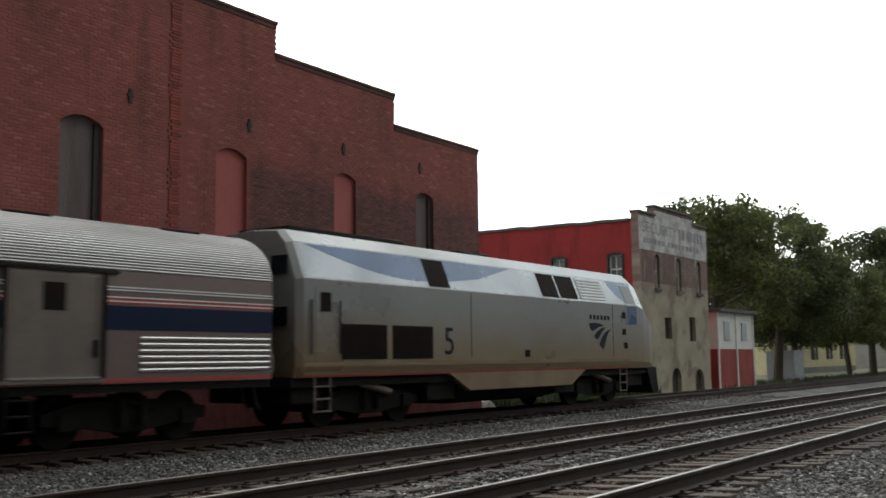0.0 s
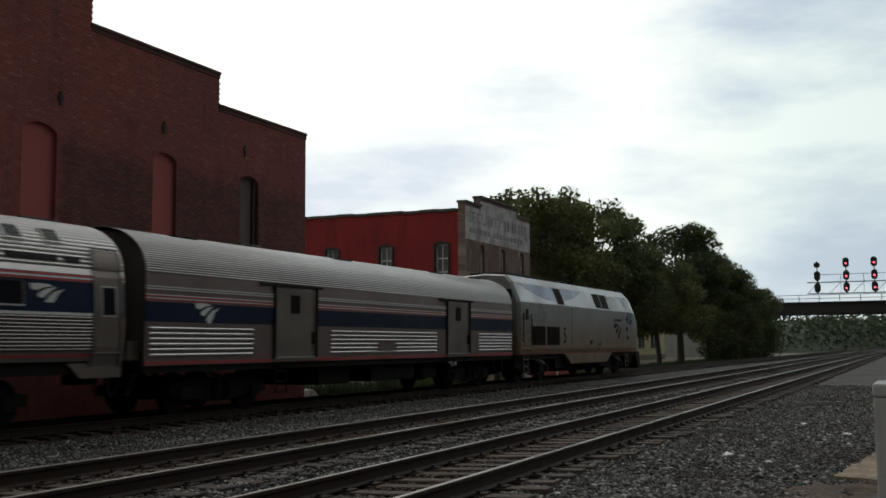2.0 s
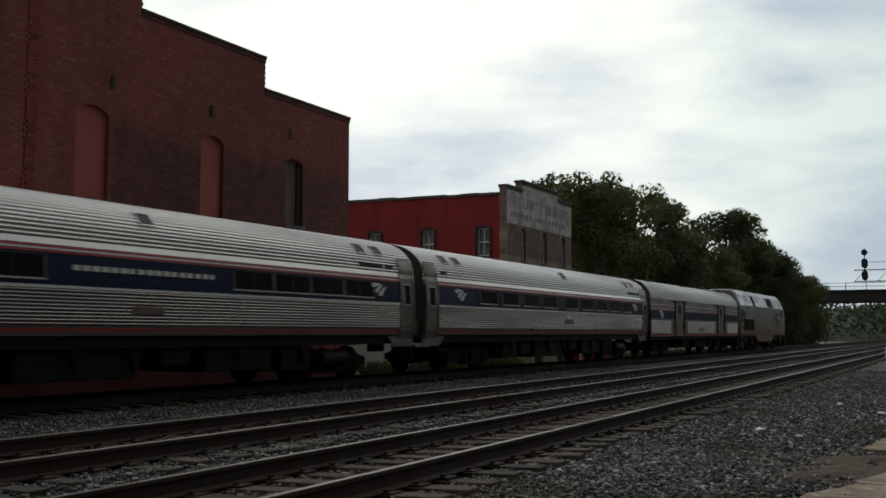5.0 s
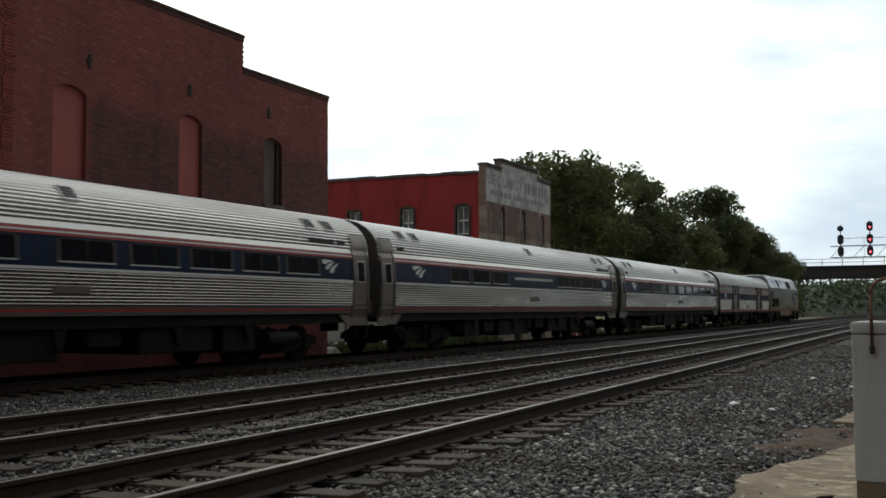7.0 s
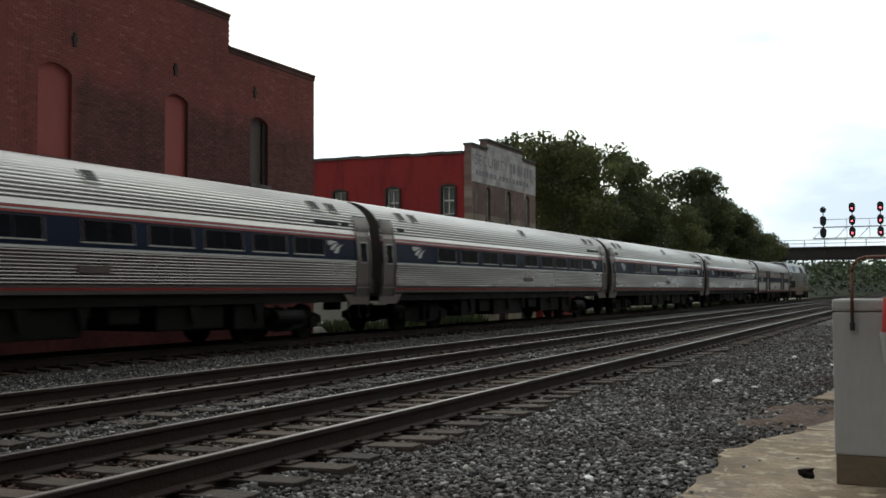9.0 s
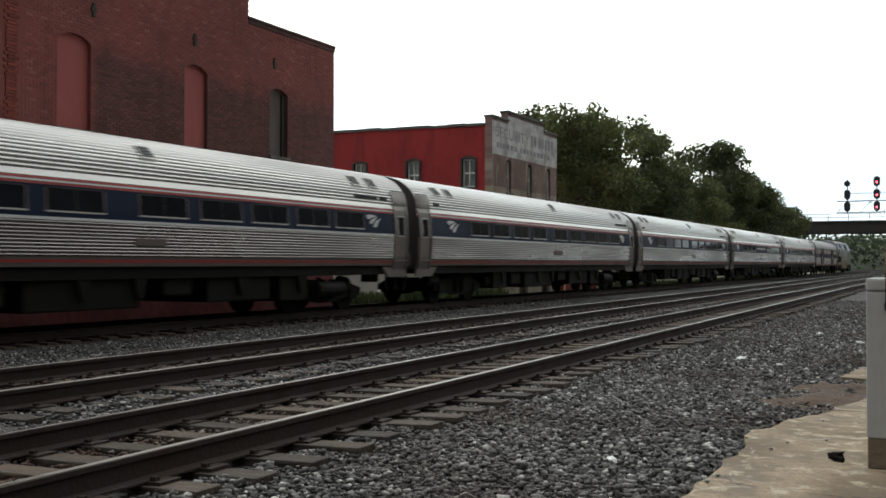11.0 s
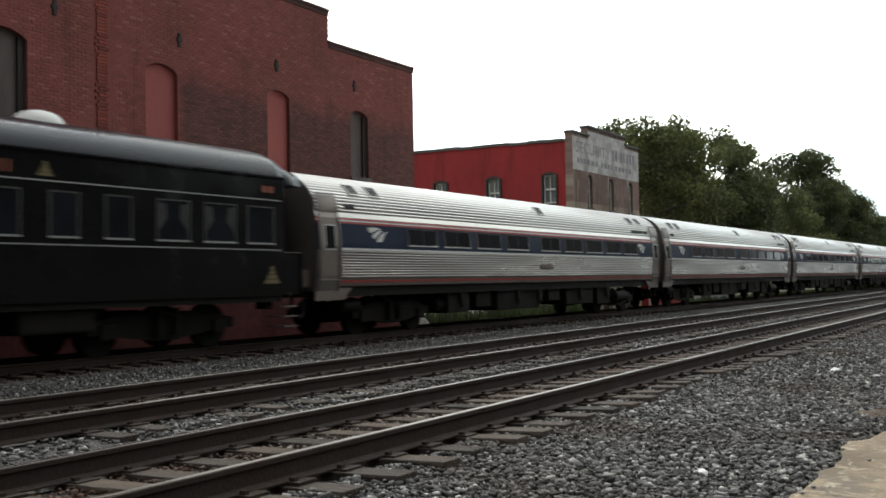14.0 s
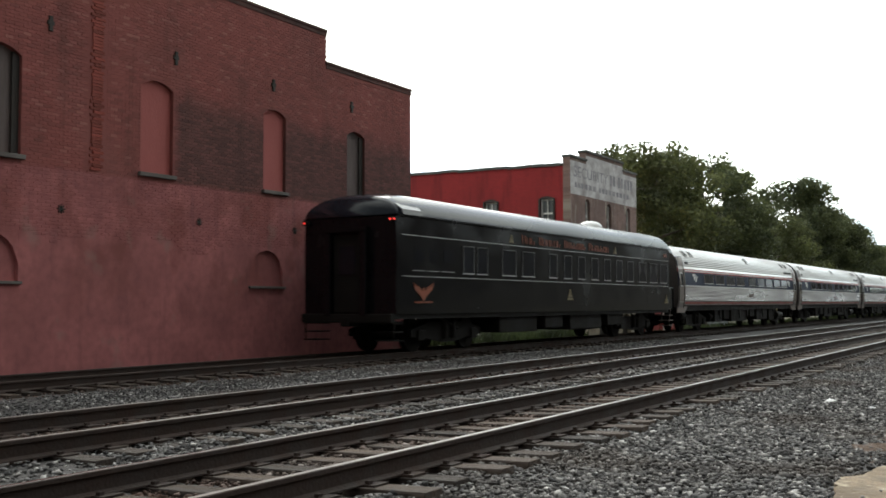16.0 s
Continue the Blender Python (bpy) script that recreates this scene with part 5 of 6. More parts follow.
# ---- the train: each vehicle stands on its rail tops, its rear coupling at y = 0 and its front along +y ----
def strip(bm, pts, y0, y1, mirror=True):
    """Skins a run of (x, z) points along y, on both sides of the vehicle."""
    for sgn in (1, -1) if mirror else (1,):
        a = [bm.verts.new((sgn * x, y0, z)) for x, z in pts]
        b = [bm.verts.new((sgn * x, y1, z)) for x, z in pts]
        for i in range(len(pts) - 1):
            bm.faces.new((a[i], b[i], b[i + 1], a[i + 1]))
    return bm


COACH = [(1.12, 1.46), (1.5, 1.53), (2.2, 1.55), (2.85, 1.50), (3.0, 1.45)]
FLATSIDE = [(1.10, 1.50), (2.0, 1.52), (3.0, 1.52), (3.3, 1.46)]


def half_width(profile, z):
    for (za, xa), (zb, xb) in zip(profile, profile[1:]):
        if z <= zb:
            return xa + (xb - xa) * (z - za) / (zb - za)
    return profile[-1][1]


def side_points(profile, z0, z1, n, flute=0.0, per=4):
    """Points up a side; with flute, rounded ridges of that depth, n of them."""
    if not flute:
        return [(half_width(profile, z0 + (z1 - z0) * i / n), z0 + (z1 - z0) * i / n) for i in range(n + 1)]
    out = []
    for i in range(n * per + 1):
        z = z0 + (z1 - z0) * i / (n * per)
        out.append((half_width(profile, z) + flute * abs(math.sin(math.pi * i / per)), z))
    return out


def roof_points(x0, z0, crown, n, flute=0.0, power=1.0):
    out = []
    for i in range(n * 4 + 1):
        a = math.pi / 2 * i / (n * 4)
        r = flute * abs(math.sin(math.pi * i / 4))
        out.append((x0 * math.cos(a) ** power + r * math.cos(a), z0 + (crown - z0) * math.sin(a) + r * math.sin(a)))
    return out


def band(parent, name, profile, z0, z1, y0, y1, material, proud=0.006, deep=0.02, label="", both=False):
    """A strip, panel or pane that follows the side."""
    bm = bmesh.new()
    for sgn in (1, -1) if both else (1,):
        zs = [z0] + [z for z, _ in profile if z0 + 0.02 < z < z1 - 0.02] + [z1]
        outer = [(sgn * (half_width(profile, z) + proud), z) for z in zs]
        inner = [(sgn * (half_width(profile, z) - deep), z) for z in zs]
        prism(bm, inner[:1] + outer + inner[:0:-1], "y", y0, y1)
    return part(name, bm, material, parent, label)


def swoosh(parent, name, profile, y, z, size, material, label, proud=0.010):
    """Three leaning curved bars, a plain emblem."""
    bm = bmesh.new()
    x = half_width(profile, z) + proud
    blades = (((-0.50, 0.25), (-0.24, 0.27), (0.03, 0.25), (0.18, 0.21), (-0.06, 0.19), (-0.26, 0.12), (-0.38, 0.10), (-0.47, 0.16)),
              ((-0.28, 0.0), (-0.18, 0.08), (0.03, 0.16), (0.26, 0.19), (0.09, 0.10), (-0.06, -0.02), (-0.13, -0.07), (-0.24, -0.05)),
              ((-0.06, -0.16), (0.03, -0.05), (0.21, 0.08), (0.50, 0.16), (0.32, 0.04), (0.21, -0.14), (0.13, -0.27), (0.03, -0.24)))
    for blade in blades:
        prism(bm, [(y + u * size, z + v * size) for u, v in blade], "x", x - 0.02, x)
    return part(name, bm, material, parent, label)


def bars(parent, name, x, y0, y1, z0, z1, count, material, label, seed=1, rise=0.0):
    """Lettering that is not spelled out: plain upright bars."""
    rng = random.Random(seed)
    pitch = (y1 - y0) / count
    for k in range(count):
        a = y0 + k * pitch
        part(name, boxed(x - 0.02, x, a + pitch * 0.08, a + pitch * rng.uniform(0.62, 0.86), z0, z1 - (0 if k == 0 else rise)), material, parent, label)


def wheel_mesh(r):
    bm = bmesh.new()
    rod(bm, (-0.80, 0, 0), (0.80, 0, 0), 0.085, 12)
    for sgn in (-1, 1):
        rod(bm, (sgn * 0.68, 0, 0), (sgn * 0.82, 0, 0), r, 28)
        rod(bm, (sgn * 0.655, 0, 0), (sgn * 0.68, 0, 0), r + 0.028, 28)
        rod(bm, (sgn * 0.82, 0, 0), (sgn * 0.86, 0, 0), r * 0.4, 14)
        for k in range(4):
            a = k * math.pi / 2
            rod(bm, (sgn * 0.815, math.cos(a) * r * 0.62, math.sin(a) * r * 0.62), (sgn * 0.828, math.cos(a) * r * 0.62, math.sin(a) * r * 0.62), r * 0.12, 8)
    return bm


WHEELS = []   # (wheelset, height of its axle, place along the vehicle)


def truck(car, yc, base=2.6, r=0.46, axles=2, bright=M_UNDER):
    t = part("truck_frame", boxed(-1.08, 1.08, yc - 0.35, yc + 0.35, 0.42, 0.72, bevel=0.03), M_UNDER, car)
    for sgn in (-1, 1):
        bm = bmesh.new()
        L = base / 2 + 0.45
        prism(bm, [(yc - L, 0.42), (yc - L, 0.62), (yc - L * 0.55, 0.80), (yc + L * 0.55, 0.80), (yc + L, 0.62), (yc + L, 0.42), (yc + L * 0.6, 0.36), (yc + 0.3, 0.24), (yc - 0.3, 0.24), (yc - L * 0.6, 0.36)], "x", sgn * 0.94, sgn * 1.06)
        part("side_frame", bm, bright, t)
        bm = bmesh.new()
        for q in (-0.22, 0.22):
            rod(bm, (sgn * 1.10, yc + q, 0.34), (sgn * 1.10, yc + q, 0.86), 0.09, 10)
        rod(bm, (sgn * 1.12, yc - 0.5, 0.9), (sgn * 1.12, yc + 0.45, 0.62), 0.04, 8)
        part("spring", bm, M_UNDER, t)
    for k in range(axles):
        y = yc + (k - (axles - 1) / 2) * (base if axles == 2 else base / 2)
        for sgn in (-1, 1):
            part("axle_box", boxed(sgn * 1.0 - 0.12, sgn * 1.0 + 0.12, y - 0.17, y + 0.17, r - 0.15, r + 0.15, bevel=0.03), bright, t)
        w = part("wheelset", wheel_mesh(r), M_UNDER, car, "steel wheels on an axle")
        w.location = (0, y, r)


def ladder(car, x, y, z0, z1, width=0.45, material=M_UNDER, rungs=4):
    bm = bmesh.new()
    for s in (-width / 2, width / 2):
        rod(bm, (x, y + s, z0), (x, y + s, z1), 0.022, 6)
    for k in range(rungs):
        z = z0 + (z1 - z0) * k / rungs + 0.03
        rod(bm, (x, y - width / 2, z), (x, y + width / 2, z), 0.020, 6)
    return part("ladder", bm, material, car)


def coach_ends(car, L, half, crown, z0=1.12, profile=COACH, power=0.9, inset=0.44):
    """Grimy end walls with gangway diaphragms, couplers and hanging air hoses."""
    ring = side_points(profile, z0, profile[-1][0], 6) + roof_points(profile[-1][1], profile[-1][0], crown, 6, 0, power)[1:]
    outline = [(x * 0.985, z) for x, z in ring] + [(-x * 0.985, z) for x, z in ring[::-1][1:]]
    for a, b in ((inset, inset + 0.08), (L - inset - 0.08, L - inset)):
        part("end_wall", prism(bmesh.new(), outline, "y", a, b), M_ENDWALL, car)
    for a, b in ((0.03, inset), (L - inset, L - 0.03)):
        bm = bmesh.new()
        box(bm, -0.62, 0.62, a, b, 1.1, 3.35, bevel=0.06)
        part("diaphragm", bm, M_RUBBER, car)
        bm = bmesh.new()
        box(bm, -0.14, 0.14, a, b, 0.72, 0.98, bevel=0.03)
        box(bm, -0.9, 0.9, a + 0.1, b - 0.02, 0.98, 1.1)
        part("coupler", bm, M_UNDER, car)
        mid = (a + b) / 2
        for x in (0.75, 1.1):
            bm = bmesh.new()
            sag = [(x, a if a > 1 else b, 1.02), (x, mid + (0.12 if a < 1 else -0.12), 0.62), (x, mid, 0.50)]
            for p, q in zip(sag, sag[1:]):
                rod(bm, p, q, 0.03, 6)
            part("air_hose", bm, M_RUBBER, car)
        bm = bmesh.new()
        box(bm, 0.95, 1.30, a + 0.02, b - 0.02, 1.22, 1.62, bevel=0.02)
        part("junction_box", bm, M_DOORSTEEL, car, "dull steel junction box on the coach end")


M_VEST = worn("satin_vestibule_steel", (0.27, 0.245, 0.23), (0.16, 0.14, 0.13), 0.42, 0.7, 0.8, 12, 0.5, 0.03)


def make_coach(name, label, windows, cafe=False):
    L = 23.39
    car = tagged(empty(name), label, "railway coach", "coaches of the passenger train")
    a, b = 0.30, L - 0.30
    da, db = 1.20, L - 1.20
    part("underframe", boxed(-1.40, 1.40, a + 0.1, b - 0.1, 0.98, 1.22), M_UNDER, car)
    part("sill", strip(bmesh.new(), side_points(COACH, 1.23, 1.42, 2), da, db), M_VEST, car, "dull steel side sill")
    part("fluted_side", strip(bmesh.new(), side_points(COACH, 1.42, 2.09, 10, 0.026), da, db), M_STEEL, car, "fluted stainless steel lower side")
    part("window_band", strip(bmesh.new(), side_points(COACH, 2.09, 3.0, 5), a, b), M_BLUE, car, "dark navy blue window band")
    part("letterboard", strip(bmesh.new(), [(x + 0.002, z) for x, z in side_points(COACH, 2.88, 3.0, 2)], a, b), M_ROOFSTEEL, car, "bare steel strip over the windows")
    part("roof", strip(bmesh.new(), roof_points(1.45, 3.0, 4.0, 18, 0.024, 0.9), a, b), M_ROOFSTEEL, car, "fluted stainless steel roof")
    for y0, y1 in ((a, da), (db, b)):
        for sgn in (1, -1):
            part("vestibule", strip(bmesh.new(), [(sgn * x, z) for x, z in side_points(COACH, 1.12, 2.09, 6)], y0, y1, False), M_VEST, car, "plain steel vestibule side", smooth=True)
    band(car, "red_stripe", COACH, 1.31, 1.365, da, db, M_RED, 0.004, 0.02, "red sill stripe")
    band(car, "white_stripe", COACH, 2.09, 2.145, da, db, M_WHITE, 0.030, 0.02, "white belt stripe")
    for z in (2.735, 2.825):
        band(car, "red_stripe", COACH, z, z + 0.045, a, b, M_RED, 0.005, 0.02, "red upper stripe")
    band(car, "pale_stripe", COACH, 2.785, 2.82, a, b, M_WHITE, 0.005, 0.02, "white upper stripe")
    for y in windows:
        w = band(car, "window", COACH, 2.265, 2.68, y, y + 1.38, M_GLASS, 0.008, 0.02, "dark tinted window")
        band(w, "window_frame", COACH, 2.235, 2.265, y - 0.03, y + 1.41, M_ROOFSTEEL, 0.020, 0.02, "bright steel lower frame")
        band(w, "window_head", COACH, 2.68, 2.70, y - 0.03, y + 1.41, M_SIGNAL, 0.014, 0.02)
        band(w, "mullion", COACH, 2.265, 2.68, y + 0.68, y + 0.70, M_SIGNAL, 0.011, 0.0)
        for yp in (y - 0.03, y + 1.38):
            band(w, "window_post", COACH, 2.265, 2.68, yp, yp + 0.03, M_GREYSTEEL, 0.016, 0.02)
    for yd in (0.44, L - 1.08):
        w_ = 0.64
        d = band(car, "door", COACH, 1.40, 3.0, yd, yd + w_, M_DOORSTEEL, 0.010, 0.03, "steel entrance door")
        top_pts = roof_points(1.484, 3.0, 4.03, 8, 0, 0.9)[:9]
        part("door_head", strip(bmesh.new(), top_pts, yd, yd + w_, False), M_DOORSTEEL, d, "curved door head", smooth=True)
        rim = [(x + 0.010, z + 0.004) for x, z in top_pts]
        for ys, mat in ((yd - 0.07, M_VEST), (yd + w_ + 0.02, M_VEST), (yd - 0.02, M_SIGNAL), (yd + w_ - 0.01, M_SIGNAL)):
            wide = 0.05 if mat is M_VEST else 0.03
            part("door_jamb", strip(bmesh.new(), rim, ys, ys + wide, False), mat, d)
            band(d, "door_jamb", COACH, 1.12 if mat is M_VEST else 1.40, 3.0, ys, ys + wide, mat, 0.030 if mat is M_VEST else 0.014, 0.0)
        part("door_lintel", strip(bmesh.new(), [(x + 0.012, z + 0.006) for x, z in roof_points(1.484, 3.0, 4.03, 8, 0, 0.9)[8:10]], yd - 0.05, yd + w_ + 0.05, False), M_SIGNAL, d)
        band(d, "door_window", COACH, 2.12, 2.66, yd + 0.15, yd + 0.51, M_GLASS, 0.018, 0.0, "tall dark door window")
        for z0, z1, ya, yb in ((2.08, 2.12, 0.12, 0.54), (2.66, 2.69, 0.12, 0.54), (2.12, 2.66, 0.12, 0.15), (2.12, 2.66, 0.51, 0.54)):
            band(d, "door_window_frame", COACH, z0, z1, yd + ya, yd + yb, M_ROOFSTEEL, 0.022, 0.0)
        band(d, "threshold", COACH, 1.375, 1.40, yd - 0.05, yd + w_ + 0.05, M_ROOFSTEEL, 0.03, 0.0)
        y0, y1 = (a, 1.36) if yd < 5 else (L - 1.36, b)
        low = [(y0, 0.90), (y1, 0.90), (y1 + 0.34, 1.19), (y0, 1.19)] if yd < 5 else [(y0, 0.90), (y1, 0.90), (y1, 1.19), (y0 - 0.34, 1.19)]
        for sgn in (-1, 1):
            part("step_skirt", prism(bmesh.new(), low, "x", sgn * 1.42, sgn * 1.462), M_DOORSTEEL, car, "steel step skirt below the door")
    for y in (2.0, 2.9, 12.4, L - 2.9, L - 2.0):
        x, z = 1.45 * math.cos(0.62) ** 0.9, 3.0 + math.sin(0.62)
        hatch = bmesh.new()
        box(hatch, -0.19, 0.19, -0.21, 0.21, -0.03, 0.040, bevel=0.01)
        grid_ = bmesh.new()
        for k in range(4):
            box(grid_, -0.15 + 0.08 * k, -0.09 + 0.08 * k, -0.17, 0.17, 0.02, 0.052)
        tilt = Matrix.Translation((x, y, z)) @ pose(0, 0, 0, 0, 48, 0)
        for shape in (hatch, grid_):
            bmesh.ops.transform(shape, matrix=tilt, verts=shape.verts[:])
        h_ = part("roof_hatch", hatch, M_ROOFSTEEL, car, "steel roof vent with dark louvres")
        part("louvre", grid_, M_SIGNAL, h_, "dark vent louvre")
    for y0, y1 in ((1.45, 1.85), (L - 1.85, L - 1.45), (L - 3.2, L - 2.0)):
        part("side_vent", boxed(1.38, 1.472, y0, y1, 3.10, 3.22, bevel=0.02), M_SIGNAL, car, "dark side vent above the window band")
    swoosh(car, "emblem", COACH, L - 2.3, 2.45, 0.80, M_WHITE, "pale emblem of three curved bars")
    swoosh(car, "emblem", COACH, 2.7, 2.45, 0.85, M_WHITE, "pale emblem of three curved bars")
    if cafe:
        bars(car, "letter_bar", 1.556, 10.3, 14.3, 2.44, 2.54, 17, M_WHITE, "white lettering bars on the window band", 5)
    band(car, "panel", COACH, 1.66, 1.80, 11.8, 12.7, M_GREYSTEEL, 0.034, 0.0, "dull access panel")
    rng = random.Random(2)
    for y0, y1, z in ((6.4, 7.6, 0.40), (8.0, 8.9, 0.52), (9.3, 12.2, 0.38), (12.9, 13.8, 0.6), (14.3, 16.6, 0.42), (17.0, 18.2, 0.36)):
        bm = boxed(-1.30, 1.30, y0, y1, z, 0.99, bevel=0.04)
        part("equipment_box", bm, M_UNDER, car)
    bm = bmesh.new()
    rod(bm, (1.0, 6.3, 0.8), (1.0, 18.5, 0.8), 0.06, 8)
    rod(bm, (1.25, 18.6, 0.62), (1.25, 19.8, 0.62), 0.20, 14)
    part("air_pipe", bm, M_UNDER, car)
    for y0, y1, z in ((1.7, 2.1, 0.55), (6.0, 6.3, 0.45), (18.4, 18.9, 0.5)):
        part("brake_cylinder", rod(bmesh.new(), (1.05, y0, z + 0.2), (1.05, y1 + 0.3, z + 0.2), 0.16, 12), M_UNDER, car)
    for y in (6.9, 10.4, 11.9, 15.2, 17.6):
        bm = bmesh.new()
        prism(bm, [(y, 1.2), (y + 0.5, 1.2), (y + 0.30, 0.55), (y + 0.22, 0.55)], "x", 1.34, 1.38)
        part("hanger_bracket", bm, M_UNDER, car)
    truck(car, 4.0)
    truck(car, L - 4.0)
    coach_ends(car, L, 1.5, 4.0, inset=0.30)
    return car


ROW = [4.1, 5.9, 7.75, 9.6, 11.95, 13.8, 15.6, 17.4, 19.15]
coach = make_coach("coach", "fluted stainless steel passenger coach with dark blue window band", ROW)
cafe_coach = make_coach("cafe_coach", "fluted stainless steel cafe coach with few windows and blue band", [4.9, 6.6, 8.3, 14.9, 16.4, 17.9, 19.4], True)
coaches = [coach, cafe_coach] + [copy_thing(coach, Matrix()) for _ in range(4)]


def make_baggage():
    L = 20.95
    P = [(1.10, 1.50), (2.9, 1.52), (3.05, 1.50)]
    car = tagged(empty("baggage_car"), "stainless and brown-grey baggage car with sliding doors", "baggage car")
    a, b = 0.32, L - 0.32
    doors = [(4.9, 6.75), (14.8, 16.6)]
    part("underframe", boxed(-1.45, 1.45, a, b, 0.95, 1.12), M_UNDER, car)
    part("side", strip(bmesh.new(), side_points(P, 1.10, 3.05, 6), a, b), M_GREYSTEEL, car, "brownish grey painted side")
    part("roof", strip(bmesh.new(), roof_points(1.50, 3.05, 4.06, 30, 0.013, 0.85), a, b), M_BAGROOF, car, "fluted silver roof")
    band(car, "red_stripe", P, 1.12, 1.19, a, b, M_RED, 0.006, 0.02, "red sill stripe")
    spans = [(a, doors[0][0] - 0.06), (doors[0][1] + 0.06, doors[1][0] - 0.06), (doors[1][1] + 0.06, b)]
    for y0, y1 in spans:
        band(car, "blue_stripe", P, 2.02, 2.44, y0, y1, M_BLUE, 0.006, 0.02, "navy blue stripe")
        for z in (2.47, 2.54):
            band(car, "red_stripe", P, z, z + 0.035, y0, y1, M_RED, 0.006, 0.02)
        for z in (2.505, 2.575, 2.70, 2.75):
            band(car, "white_stripe", P, z, z + 0.022, y0, y1, M_WHITE, 0.010, 0.02)
    for y0, y1 in ((0.45, 4.0), (7.5, 14.0), (17.4, 20.55)):
        for k in range(6):
            bm = bmesh.new()
            z = 1.28 + k * 0.112
            x = half_width(P, z)
            prism(bm, [(x - 0.01, z), (x + 0.02, z + 0.01), (x + 0.035, z + 0.05), (x + 0.02, z + 0.07), (x - 0.01, z + 0.075)], "y", y0, y1)
            part("flute", bm, M_ROOFSTEEL, car, "bright steel flute")
    for y0, y1 in doors:
        d = band(car, "door", P, 1.20, 2.98, y0, y1, M_DOORSTEEL, 0.006, 0.06, "dented grey sliding door")
        band(d, "door_window", P, 2.32, 2.78, (y0 + y1) / 2 - 0.24, (y0 + y1) / 2 + 0.18, M_GRILLE, 0.012, 0.01)
        band(d, "door_top_rail", P, 2.98, 3.04, y0 - 0.6, y1 + 0.3, M_UNDER, 0.05, 0.0)
        band(d, "door_sill", P, 1.13, 1.20, y0 - 0.05, y1 + 0.05, M_DOORSTEEL, 0.04, 0.0)
        for y in (y0 - 0.05, y1):
            band(d, "door_jamb", P, 1.20, 2.98, y, y + 0.06, M_UNDER, 0.045, 0.05)
        band(d, "door_handle", P, 1.55, 1.85, y1 - 0.16, y1 - 0.10, M_UNDER, 0.05, 0.0)
        for yk in (y0 + 0.10, y1 - 0.10):
            band(d, "door_edge", P, 1.22, 2.96, yk - 0.02, yk, M_GREYSTEEL, 0.014, 0.0)
        band(d, "kick_plate", P, 1.205, 1.235, y0 + 0.05, y1 - 0.05, M_ROOFSTEEL, 0.055, 0.0, "bright worn door edge")
        ladder(car, 1.5, y0 + 0.3, 0.35, 1.1, 0.45, M_UNDER, 3)
    swoosh(car, "emblem", P, 2.3, 2.23, 0.85, M_WHITE, "pale emblem of three curved bars")
    band(car, "panel", P, 1.36, 1.58, 10.1, 11.2, M_GREYSTEEL, 0.038, 0.0, "dull steel panel")
    for y in (2.0, 9.0, 15.2, 18.5):
        part("roof_vent", boxed(0.35, 0.75, y, y + 0.9, 3.85, 4.02, bevel=0.03), M_UNDER, car)
    for y0, y1 in ((7.4, 9.0), (10.2, 13.0), (13.6, 14.6)):
        part("equipment_box", boxed(-1.2, 1.2, y0, y1, 0.45, 0.96, bevel=0.04), M_UNDER, car)
    truck(car, 3.4)
    truck(car, L - 3.4)
    coach_ends(car, L, 1.5, 4.0, 1.10, P, 0.85)
    return car


baggage = make_baggage()


def digit(parent, text, x, y, z, size, material, label):
    cu = bpy.data.curves.new("number", "FONT")
    cu.body, cu.size, cu.extrude, cu.align_x = text, size, 0.004, "CENTER"
    tmp = new("number", cu)
    me = bpy.data.meshes.new_from_object(tmp)
    bpy.data.objects.remove(tmp)
    me.materials.clear()
    me.materials.append(material)
    ob = new("number", me)
    ob.parent = parent
    ob.matrix_basis = pose(x, y, z, 90, 0, 90)
    ob["label"] = label
    return ob


